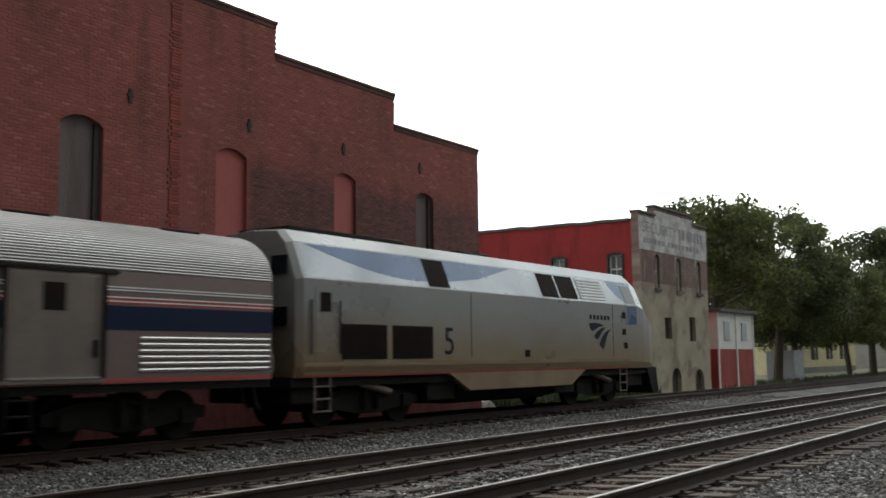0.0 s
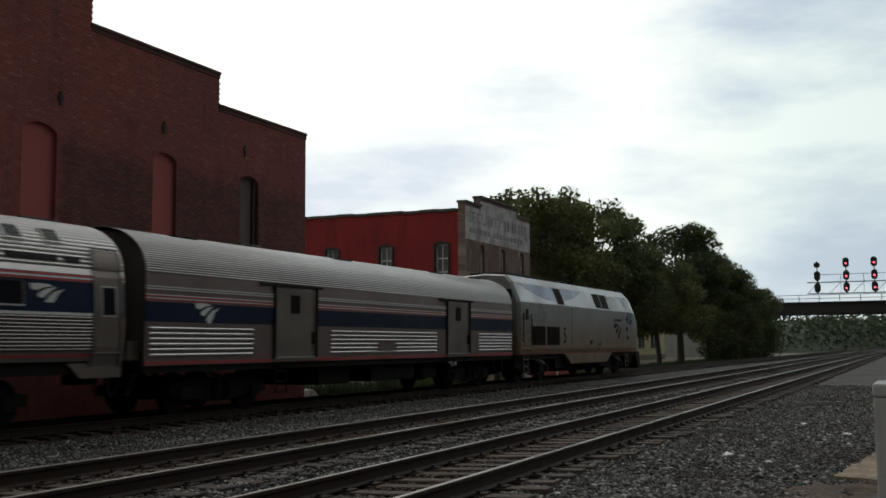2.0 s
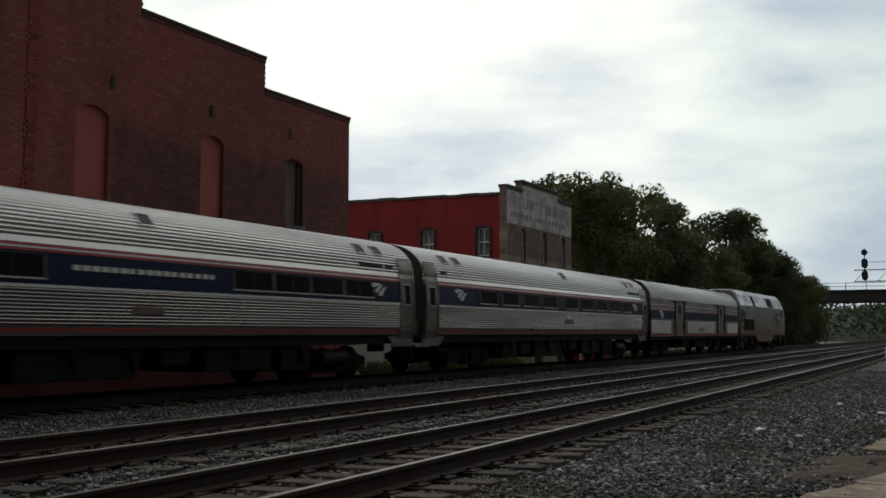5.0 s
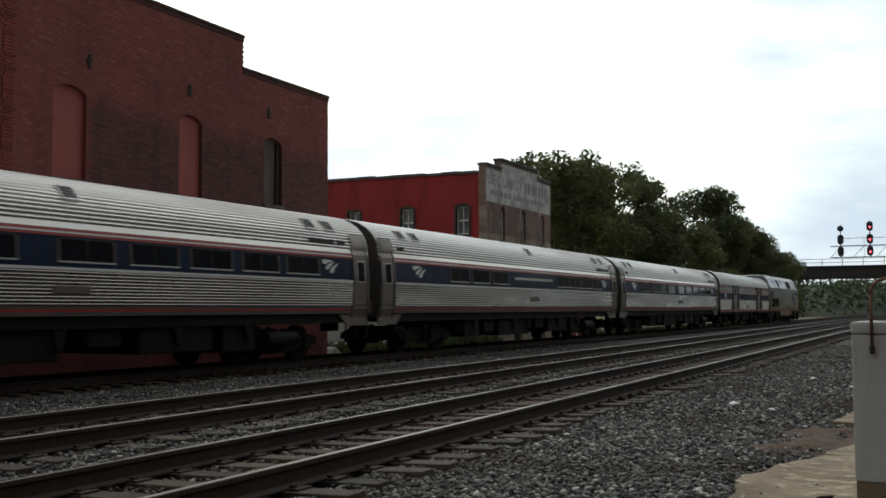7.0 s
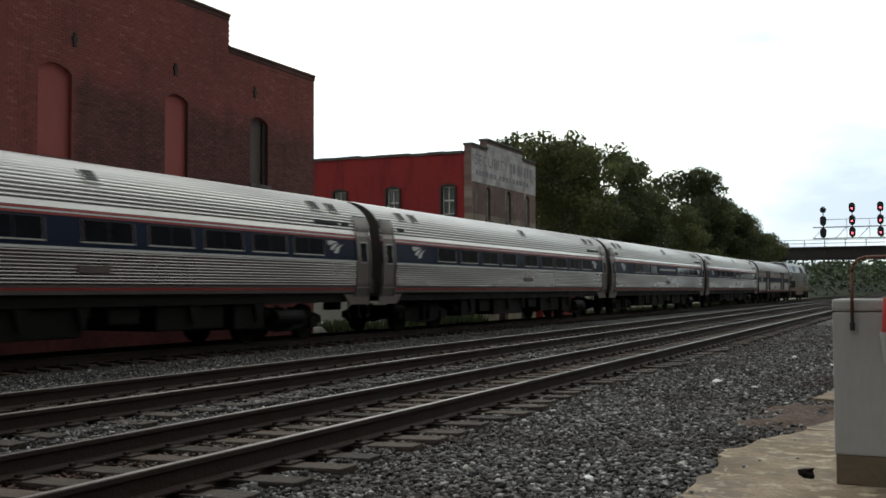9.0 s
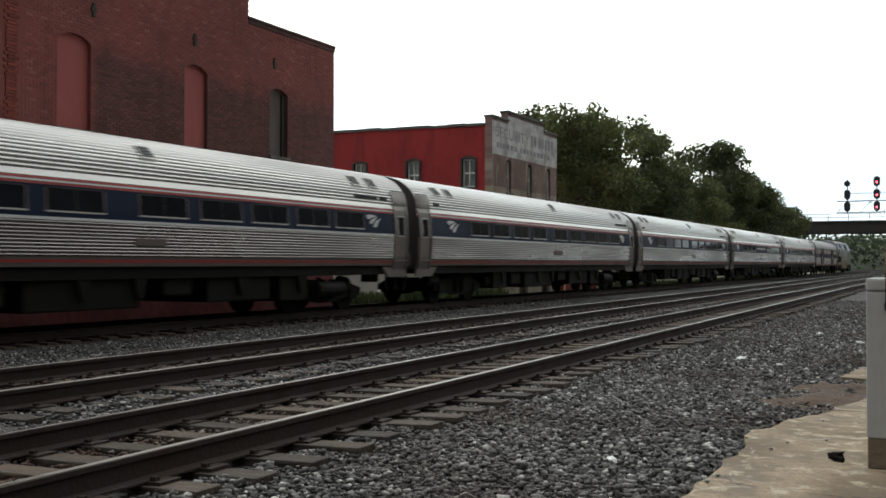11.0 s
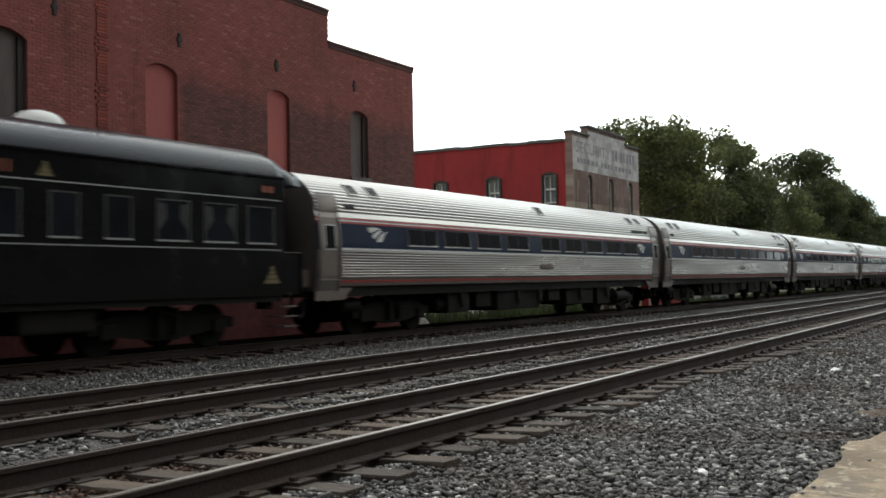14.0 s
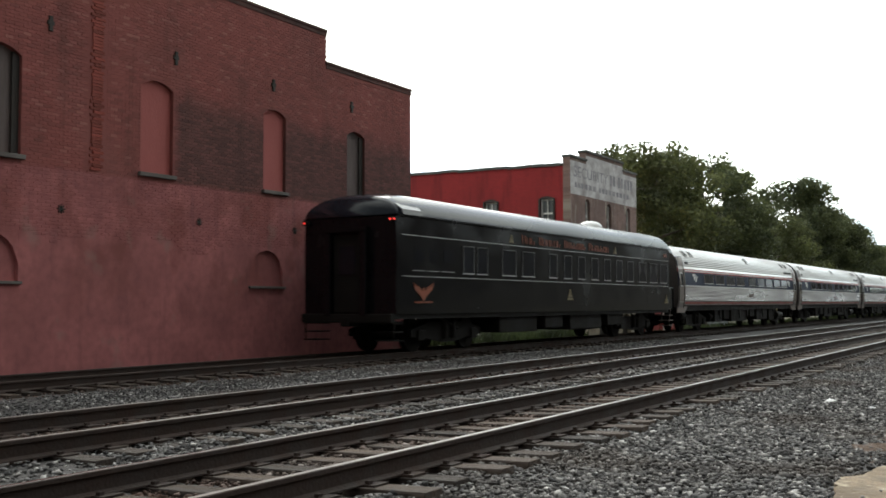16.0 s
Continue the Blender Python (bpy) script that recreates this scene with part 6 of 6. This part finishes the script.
def make_locomotive():
    P = [(1.10, 1.46), (1.35, 1.52), (3.20, 1.52), (3.45, 1.42)]
    car = tagged(empty("diesel_locomotive"), "silver diesel locomotive with blue swoosh and dusty lower body", "locomotive")
    L = 19.0

    def ring(y, top=1.0, narrow=1.0, drop=0.0):
        pts = [(1.46, 1.10), (1.52, 1.32), (1.52, 3.20), (1.20, 4.01), (0.95, 4.28), (0.0, 4.34)]
        pts = [(x * narrow, 1.10 + (z - 1.10) * top if z > 1.2 else z + drop) for x, z in pts]
        full = pts + [(-x, z) for x, z in pts[::-1][1:]]
        return [(x, y, z) for x, z in full]
    nose = [(17.1, 1.0, 1.0), (17.6, 0.95, 0.995), (18.15, 0.76, 0.97), (18.6, 0.64, 0.9), (18.85, 0.54, 0.80)]
    sec = [ring(0.45, 0.985, 0.93), ring(0.6, 1.0, 1.0)] + [ring(y, t, w) for y, t, w in nose]
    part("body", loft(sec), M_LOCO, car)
    # dusty band along the lower side
    band(car, "lower_band", P, 1.12, 1.42, 0.62, 16.6, M_LOCOTAN, 0.004, 0.02, "tan dust along the lower side")
    band(car, "red_line", P, 1.11, 1.15, 0.62, 16.6, M_RED, 0.008, 0.02)
    bm = bmesh.new()
    for sgn in (-1, 1):
        prism(bm, [(5.9, 1.14), (6.9, 0.66), (12.4, 0.66), (13.4, 1.14)], "x", sgn * 1.30, sgn * 1.47)
    part("side_skirt", bm, M_LOCOTAN, car, "dusty lower skirt")

    def slope(name, outline, mat, proud, label):
        """A panel on the slanting upper side: outline in (y, fraction up the slope)."""
        bm = bmesh.new()
        nx, nz = 0.81, 0.32
        ln = math.hypot(nx, nz)
        lo = [bm.verts.new((1.52 - 0.32 * f + nx / ln * (proud - 0.02), y, 3.20 + 0.81 * f + nz / ln * (proud - 0.02))) for y, f in outline]
        hi = [bm.verts.new((1.52 - 0.32 * f + nx / ln * proud, y, 3.20 + 0.81 * f + nz / ln * proud)) for y, f in outline]
        bm.faces.new(hi)
        bm.faces.new(lo[::-1])
        for i in range(len(lo)):
            j = (i + 1) % len(lo)
            bm.faces.new((lo[i], lo[j], hi[j], hi[i]))
        return part(name, bm, mat, car, label)
    slope("pale_swoosh", [(0.7, 0.03), (17.05, 0.03), (17.05, 0.97), (0.7, 0.97)], M_LOCOWHITE, 0.005, "pale silver upper band")
    curve = [(0.9 + 4.6 * i / 10, 0.95 - 0.75 * math.sin(math.pi / 2 * min(1, i / 8)) ) for i in range(11)]
    slope("blue_swoosh", curve + [(7.5, 0.45), (9.3, 0.95)], M_LOCOBLUE, 0.009, "blue curved swoosh")
    slope("blue_cab_panel", [(15.2, 0.95), (15.7, 0.4), (16.3, 0.05), (17.05, 0.05), (17.05, 0.95)], M_LOCOBLUE, 0.009, "blue cab panel")
    for y0, y1 in ((5.1, 6.0), (10.7, 11.7), (11.8, 12.9)):
        slope("side_vent", [(y0, 0.06), (y1, 0.06), (y1, 0.92), (y0, 0.92)], M_GRILLE, 0.014, "black side vent")
    for k in range(7):
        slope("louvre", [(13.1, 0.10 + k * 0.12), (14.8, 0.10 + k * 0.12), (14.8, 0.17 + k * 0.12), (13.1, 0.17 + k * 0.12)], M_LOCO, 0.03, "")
    slope("cab_window", [(16.25, 0.08), (16.98, 0.08), (16.98, 0.80), (16.25, 0.80)], M_GLASS, 0.016, "cab side window")
    band(car, "blue_cab_side", P, 2.55, 3.16, 16.35, 17.05, M_LOCOBLUE, 0.006, 0.02, "blue cab side panel")
    bm = bmesh.new()
    prism(bm, [(-1.15, 3.30), (1.15, 3.30), (1.0, 3.75), (-1.0, 3.75)], "y", 17.62, 17.74)
    part("windscreen", bm, M_GLASS, car)
    for y0, y1 in ((1.8, 3.4), (3.6, 5.2)):
        g = band(car, "radiator_grille", P, 1.48, 2.26, y0, y1, M_GRILLE, 0.010, 0.02, "dark radiator grille")
        bm = bmesh.new()
        for k in range(9):
            z = 1.50 + k * 0.085
            box(bm, 1.525, 1.545, y0 + 0.04, y1 - 0.04, z, z + 0.03)
        part("slat", bm, M_GRILLE, g)
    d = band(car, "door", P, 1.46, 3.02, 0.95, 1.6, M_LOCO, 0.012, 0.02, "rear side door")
    band(d, "door_window", P, 2.50, 2.92, 1.1, 1.45, M_GRILLE, 0.016, 0.0)
    bm = bmesh.new()
    for y in (0.8, 1.72):
        rod(bm, (1.56, y, 1.6), (1.56, y, 2.75), 0.02, 6)
    part("handrail", bm, M_UNDER, d)
    digit(car, "5", 1.526, 5.9, 1.58, 0.98, M_INK, "dark blue number 5")
    swoosh(car, "emblem", P, 14.3, 2.14, 1.55, M_INK, "dark blue emblem of three curved bars", 0.006)
    bars(car, "letter_bar", 1.527, 13.55, 15.05, 2.66, 2.80, 6, M_INK, "dark blue lettering bars", 3)
    for y, z in ((9.6, 1.5), (15.9, 2.75), (15.9, 2.2), (16.0, 1.75)):
        band(car, "small_hatch", P, z, z + 0.2, y, y + 0.28, M_GRILLE, 0.008, 0.0)
    for k in range(2):
        band(car, "panel_seam", P, 1.5, 3.15, 6.9 + k * 8.3, 6.92 + k * 8.3, M_UNDER, 0.005, 0.0)
    part("roof_hump", boxed(-0.8, 0.8, 0.9, 5.0, 4.26, 4.42, bevel=0.05), M_UNDER, car)
    part("exhaust", boxed(-0.4, 0.4, 8.0, 9.6, 4.3, 4.46, bevel=0.05), M_UNDER, car)
    part("underframe", boxed(-1.35, 1.35, 0.4, 18.2, 0.9, 1.12), M_UNDER, car)
    bm = bmesh.new()
    prism(bm, [(-1.2, 1.0), (-1.3, 0.6), (-0.9, 0.32), (0.9, 0.32), (1.3, 0.6), (1.2, 1.0)], "y", 6.6, 11.6)
    part("fuel_tank", bm, M_UNDER, car)
    bm = bmesh.new()
    prism(bm, [(18.0, 1.12), (18.8, 1.12), (18.95, 0.25), (18.5, 0.22)], "x", -1.4, 1.4)
    part("pilot", bm, M_UNDER, car, "black snow plough pilot")
    for y in (1.25, 16.0):
        ladder(car, 1.46, y, 0.35, 1.4, 0.5, M_DOORSTEEL, 4)
    for y0, y1, z in ((5.3, 6.5, 0.45), (11.7, 12.9, 0.42), (0.5, 1.4, 0.55), (16.6, 17.9, 0.5)):
        part("equipment_box", boxed(-1.25, 1.25, y0, y1, z, 0.95, bevel=0.03), M_UNDER, car)
    for yc in (3.3, 14.9):
        truck(car, yc, 2.75, 0.5, 2, M_UNDER)
        bm = bmesh.new()
        rod(bm, (1.22, yc - 0.55, 0.95), (1.22, yc + 0.55, 0.72), 0.085, 10)
        part("damper", bm, M_DOORSTEEL, car)
    bm = bmesh.new()
    box(bm, -0.6, 0.6, 0.03, 0.45, 1.1, 3.3, bevel=0.05)
    part("diaphragm", bm, M_RUBBER, car)
    for z in (2.2, 3.3):
        part("rear_window", boxed(0.75, 1.2, 0.40, 0.46, z, z + 0.4), M_GLASS, car)
    return car


loco = make_locomotive()


def make_private_car():
    L = 22.0
    P = [(1.05, 1.50), (3.0, 1.52), (3.62, 1.50)]
    car = tagged(empty("private_carriage"), "glossy black private railway carriage with orange lettering", "railway carriage")
    a, b = 0.14, L - 0.85
    part("underframe", boxed(-1.45, 1.45, a, b, 0.92, 1.07), M_UNDER, car)
    part("side", strip(bmesh.new(), side_points(P, 1.05, 3.62, 6), a, b), M_BLACKCAR, car)
    part("eave", strip(bmesh.new(), [(1.50, 3.61), (1.56, 3.62), (1.56, 3.66), (1.49, 3.68)], a, b), M_BLACKCAR, car)
    secs = []
    for y, s in ((a - 0.02, 0.66), (a + 0.12, 0.80), (a + 0.4, 0.92), (a + 0.9, 0.99), (a + 1.4, 1.0), (b - 0.5, 1.0), (b - 0.2, 0.97), (b + 0.03, 0.84)):
        pts = roof_points(1.50, 3.65, 3.65 + 0.68 * s, 8, 0, 0.60)
        full = pts + [(-x, z) for x, z in pts[::-1][1:]]
        secs.append([(x, y, z) for x, z in full])
    part("roof", loft(secs), M_BLACKROOF, car, "smooth glossy black rounded roof", smooth=True)
    outline = [(x, z) for x, z in side_points(P, 1.05, 3.62, 4)]
    for y0, y1 in ((a - 0.03, a + 0.05), (b - 0.05, b + 0.03)):
        part("end_wall", prism(bmesh.new(), outline + [(-x, z) for x, z in outline[::-1]], "y", y0, y1), M_BLACKCAR, car)
    # rear platform end: door frame, hood, buffer beam, marker lamps
    bm = bmesh.new()
    for x0, x1, z0, z1 in ((-0.68, -0.50, 1.0, 3.22), (0.50, 0.68, 1.0, 3.22), (-0.68, 0.68, 3.22, 3.36)):
        box(bm, x0, x1, a - 0.24, a - 0.03, z0, z1, bevel=0.02)
    part("diaphragm_frame", bm, M_BLACKCAR, car, "black gangway frame")
    d = part("end_door", boxed(-0.46, 0.46, a - 0.10, a - 0.031, 1.1, 3.15, bevel=0.01), M_UNDER, car)
    part("door_window", boxed(-0.26, 0.26, a - 0.12, a - 0.101, 2.1, 2.85), M_GLASS, d)
    part("buffer_beam", boxed(-1.48, 1.48, a - 0.22, a, 0.82, 1.06, bevel=0.03), M_UNDER, car)
    bm = bmesh.new()
    for sgn in (-1, 1):
        for k in range(3):
            box(bm, sgn * 1.2 - 0.28, sgn * 1.2 + 0.28, a - 0.1, a + 0.35, 0.35 + k * 0.22, 0.38 + k * 0.22)
        rod(bm, (sgn * 1.46, a - 0.05, 0.35), (sgn * 1.46, a - 0.05, 1.0), 0.02, 6)
    part("step", bm, M_UNDER, car)
    for sgn in (-1, 1):
        bm = bmesh.new()
        rod(bm, (sgn * 1.42, a - 0.16, 3.52), (sgn * 1.42, a - 0.02, 3.52), 0.075, 12)
        m = part("marker_lamp", bm, M_UNDER, car)
        bm = bmesh.new()
        rod(bm, (sgn * 1.42, a - 0.175, 3.52), (sgn * 1.42, a - 0.161, 3.52), 0.026, 12)
        rod(bm, (sgn * 1.495, a - 0.09, 3.52), (sgn * 1.51, a - 0.09, 3.52), 0.028, 12)
        part("lens", bm, M_MARKER, m, "glowing red lens")
    bm = bmesh.new()
    prism(bm, [(1.46, 3.62), (1.62, 3.66), (1.58, 3.80), (1.36, 3.96)], "y", a + 0.15, a + 1.1)
    part("roof_hood", bm, M_BLACKROOF, car)
    for z in (2.04, 3.13):
        band(car, "lining", P, z, z + 0.022, a + 0.25, b - 0.1, M_SILVERLINE, 0.005, 0.01, "thin silver lining")
    wins = [(3.55, 4.13), (4.35, 4.92), (5.90, 6.75), (7.25, 8.05)] + [(9.2 + 1.18 * k, 9.76 + 1.18 * k) for k in range(7)] + [(17.5, 18.3), (18.75, 19.6), (20.0, 20.8)]
    curtained = (17.5, 18.75)
    for y0, y1 in wins:
        w = band(car, "window", P, 2.20, 2.96, y0, y1, M_GLASS, 0.004, 0.02, "dark glossy carriage window")
        band(w, "window_sill", P, 2.165, 2.20, y0 - 0.04, y1 + 0.04, M_SILVERLINE, 0.024, 0.01, "bright silver sill")
        band(w, "window_head", P, 2.96, 2.985, y0 - 0.04, y1 + 0.04, M_DULLSILVER, 0.016, 0.0)
        for y in (y0 - 0.035, y1):
            band(w, "window_frame", P, 2.20, 2.96, y, y + 0.035, M_DULLSILVER, 0.016, 0.0, "dull silver frame")
        if y0 in curtained:
            for ya, yb, lean_ in ((y0 + 0.03, y0 + 0.20, 0.10), (y1 - 0.20, y1 - 0.03, -0.10)):
                drape = [(ya, 2.90), (yb, 2.90), (yb + lean_ * 0.3, 2.62), ((ya if lean_ > 0 else yb), 2.40), ((ya if lean_ > 0 else yb) - lean_ * 0.1, 2.40), (ya, 2.62)]
                if lean_ < 0:
                    drape = [(ya, 2.90), (yb, 2.90), (yb, 2.62), (yb, 2.40), (yb - 0.01, 2.40), (ya + lean_ * 0.3, 2.62)]
                bm = bmesh.new()
                prism(bm, drape, "x", 1.522, 1.5255)
                part("curtain", bm, M_CURTAIN, w, "pale tied-back curtain")
    for y0, y1 in ((0.96, 1.44), (1.69, 2.15), (2.45, 2.95)):
        band(car, "window", P, 2.45, 2.80, y0, y1, M_GLASS, 0.004, 0.02, "small dark window")
        band(car, "lining", P, 2.20, 2.218, y0 - 0.08, y1 + 0.06, M_SILVERLINE, 0.008, 0.01)
    x = 1.52
    for y0, y1, n, sd in ((7.22, 8.15, 3, 1), (8.45, 10.10, 6, 2), (10.40, 12.20, 7, 3), (12.50, 14.38, 7, 4)):
        pitch = (y1 - y0) / n
        rng = random.Random(sd)
        for k in range(n):
            u, top = y0 + k * pitch, 3.50 if k == 0 else 3.445
            word = bmesh.new()
            box(word, x - 0.016, x + 0.004, u + 0.02, u + 0.065, 3.235, top)
            box(word, x - 0.016, x + 0.004, u + pitch - 0.095, u + pitch - 0.06, 3.235, top - rng.choice((0.0, 0.1)))
            part("letter_bar", word, M_ORANGE, car, "orange raised lettering bars")
    for y, z in ((6.5, 3.34), (15.0, 3.34), (10.85, 1.62), (20.75, 1.50)):
        bm = bmesh.new()
        k_ = 1.5 if z < 2 else 1.0
        for lump in ((-0.045, 0.045, 0.07, 0.13), (-0.075, 0.075, 0.02, 0.06), (-0.12, 0.12, -0.05, 0.01), (-0.17, 0.17, -0.12, -0.06)):
            prism(bm, [(y + lump[0] * k_, z + lump[2] * k_), (y + lump[1] * k_, z + lump[2] * k_), (y + lump[1] * 0.7 * k_, z + lump[3] * k_), (y + lump[0] * 0.7 * k_, z + lump[3] * k_)], "x", x - 0.01, x + 0.005)
        part("emblem", bm, M_GOLD, car, "small gold emblem")
    bm = bmesh.new()
    for side in (-1, 1):
        for k in range(4):
            r0, lift = 0.10 + 0.09 * k, 0.05 * k
            prism(bm, [(1.42 + side * u, 1.64 + v) for u, v in ((0.02, -0.24 + lift), (r0 + 0.05, -0.10 + lift), (r0 + 0.13, 0.16 + 0.03 * k), (r0 + 0.02, 0.06 + 0.02 * k), (0.04, -0.14 + lift))], "x", x - 0.01, x + 0.005 + 0.001 * k)
    prism(bm, [(1.42 + u, 1.64 + v) for u, v in ((0, -0.30), (0.07, -0.10), (0.045, 0.06), (0, 0.13), (-0.045, 0.06), (-0.07, -0.10))], "x", x - 0.01, x + 0.010)
    part("winged_emblem", bm, M_ORANGE, car, "orange winged emblem")
    bars(car, "letter_bar", x, 0.98, 1.90, 1.34, 1.39, 9, M_ORANGE, "small orange lettering bars", 9)
    bars(car, "number_bar", x + 0.004, 20.45, 20.85, 3.30, 3.44, 2, M_ORANGE, "small orange bars", 12)
    bm = bmesh.new()
    bmesh.ops.create_uvsphere(bm, u_segments=20, v_segments=12, radius=0.5)
    for v in bm.verts:
        v.co.z = max(-0.1, v.co.z) * 0.62
    dome = part("dome", bm, M_WHITE, car, "white antenna dome on the roof", smooth=True)
    dome.location = (0.1, 15.9, 4.30)
    for y0, y1, z in ((6.0, 8.6, 0.42), (9.2, 10.6, 0.5), (11.2, 14.0, 0.40), (14.6, 16.2, 0.5)):
        part("equipment_box", boxed(-1.35, 1.35, y0, y1, z, 0.93, bevel=0.05), M_UNDER, car)
    truck(car, 3.4, 2.9)
    truck(car, L - 3.9, 2.9)
    bm = bmesh.new()
    box(bm, -0.62, 0.62, b, L - 0.03, 1.05, 3.4, bevel=0.1)
    part("vestibule", bm, M_RUBBER, car, "dark vestibule end")
    hood = []
    for y, k_ in ((b + 0.04, 0.80), (b + 0.42, 0.78), (L - 0.14, 0.70)):
        pts = roof_points(1.42, 3.50, 3.50 + 0.72 * k_, 6, 0, 0.6)
        hood.append([(x_, y, z_) for x_, z_ in pts + [(-q, w_) for q, w_ in pts[::-1][1:]]])
    part("platform_roof", loft(hood), M_BLACKROOF, car, "black hood over the end platform", smooth=True)
    bm = bmesh.new()
    for yk in (b + 0.05, L - 0.2):
        rod(bm, (1.46, yk, 1.05), (1.46, yk, 3.5 if yk < b + 0.1 else 2.0), 0.025, 8)
    rod(bm, (1.46, b + 0.05, 2.0), (1.46, L - 0.2, 2.0), 0.02, 8)
    part("platform_railing", bm, M_BLACKCAR, car)
    part("platform_gate", boxed(1.40, 1.44, b + 0.06, L - 0.22, 1.07, 1.98), M_BLACKCAR, car)
    bm = bmesh.new()
    for k in range(3):
        box(bm, 1.0, 1.48, L - 0.85, L - 0.35, 0.35 + k * 0.22, 0.38 + k * 0.22)
        rod(bm, (1.46, L - 0.85, 0.36), (1.46, L - 0.6, 1.1), 0.02, 6)
    part("step", bm, M_DOORSTEEL, car)
    bm = bmesh.new()
    box(bm, -0.14, 0.14, -0.1, 0.5, 0.72, 0.98, bevel=0.03)
    part("coupler", bm, M_UNDER, car)
    return car


private_car = make_private_car()


# ---- movement ----
# seconds, metres along the track of the coupling behind the locomotive
RUN = [(0.0, 15.4), (0.5, 21.7), (1.0, 27.0), (1.5, 31.8), (2.0, 37.5), (2.5, 43.3), (3.0, 49.0), (3.5, 54.8), (4.0, 60.2), (6.5, 87.2), (7.0, 92.9), (7.5, 98.8), (8.0, 105.1),
       (10.5, 135.3), (11.0, 141.6), (11.5, 147.7), (12.0, 153.9), (12.5, 160.3), (13.0, 166.8), (13.5, 173.2), (14.0, 179.6), (14.5, 186.1), (15.0, 192.5), (15.5, 198.9), (16.0, 205.3)]
CONSIST = [(loco, 0.0), (baggage, -20.95)] + [(c, -20.95 - 23.39 * (i + 1)) for i, c in enumerate(coaches)] + [(private_car, -20.95 - 23.39 * 6 - 22.0)]


def run_at(t):
    """Monotone cubic through RUN."""
    for i in range(len(RUN) - 1):
        (t0, s0), (t1, s1) = RUN[i], RUN[i + 1]
        if t <= t1:
            before = RUN[max(0, i - 1)]
            after = RUN[min(len(RUN) - 1, i + 2)]
            h = t1 - t0
            m0 = (s1 - before[1]) / (t1 - before[0])
            m1 = (after[1] - s0) / (after[0] - t0)
            u = (t - t0) / h
            return (2 * u**3 - 3 * u**2 + 1) * s0 + (u**3 - 2 * u**2 + u) * h * m0 + (3 * u**2 - 2 * u**3) * s1 + (u**3 - u**2) * h * m1
    return RUN[-1][1]


def motions():
    cx, top = TRACKS[2]
    lean = -math.degrees(math.atan(DRIFT))
    ticks = [k / 30 for k in range(0, 481)]
    steps = [k / 10 for k in range(0, 161)]
    for car, offset in CONSIST:
        walk(car, [(t, pose(cx + DRIFT * (run_at(t) + offset), run_at(t) + offset, top, 0, 0, lean)) for t in steps])
        for w in [o for o in car.children if o.name.startswith("wheelset")]:
            x, y, r = w.location
            walk(w, [(t, pose(x, y, r, -math.degrees(run_at(t) / r) % 360.0)) for t in ticks])


motions()
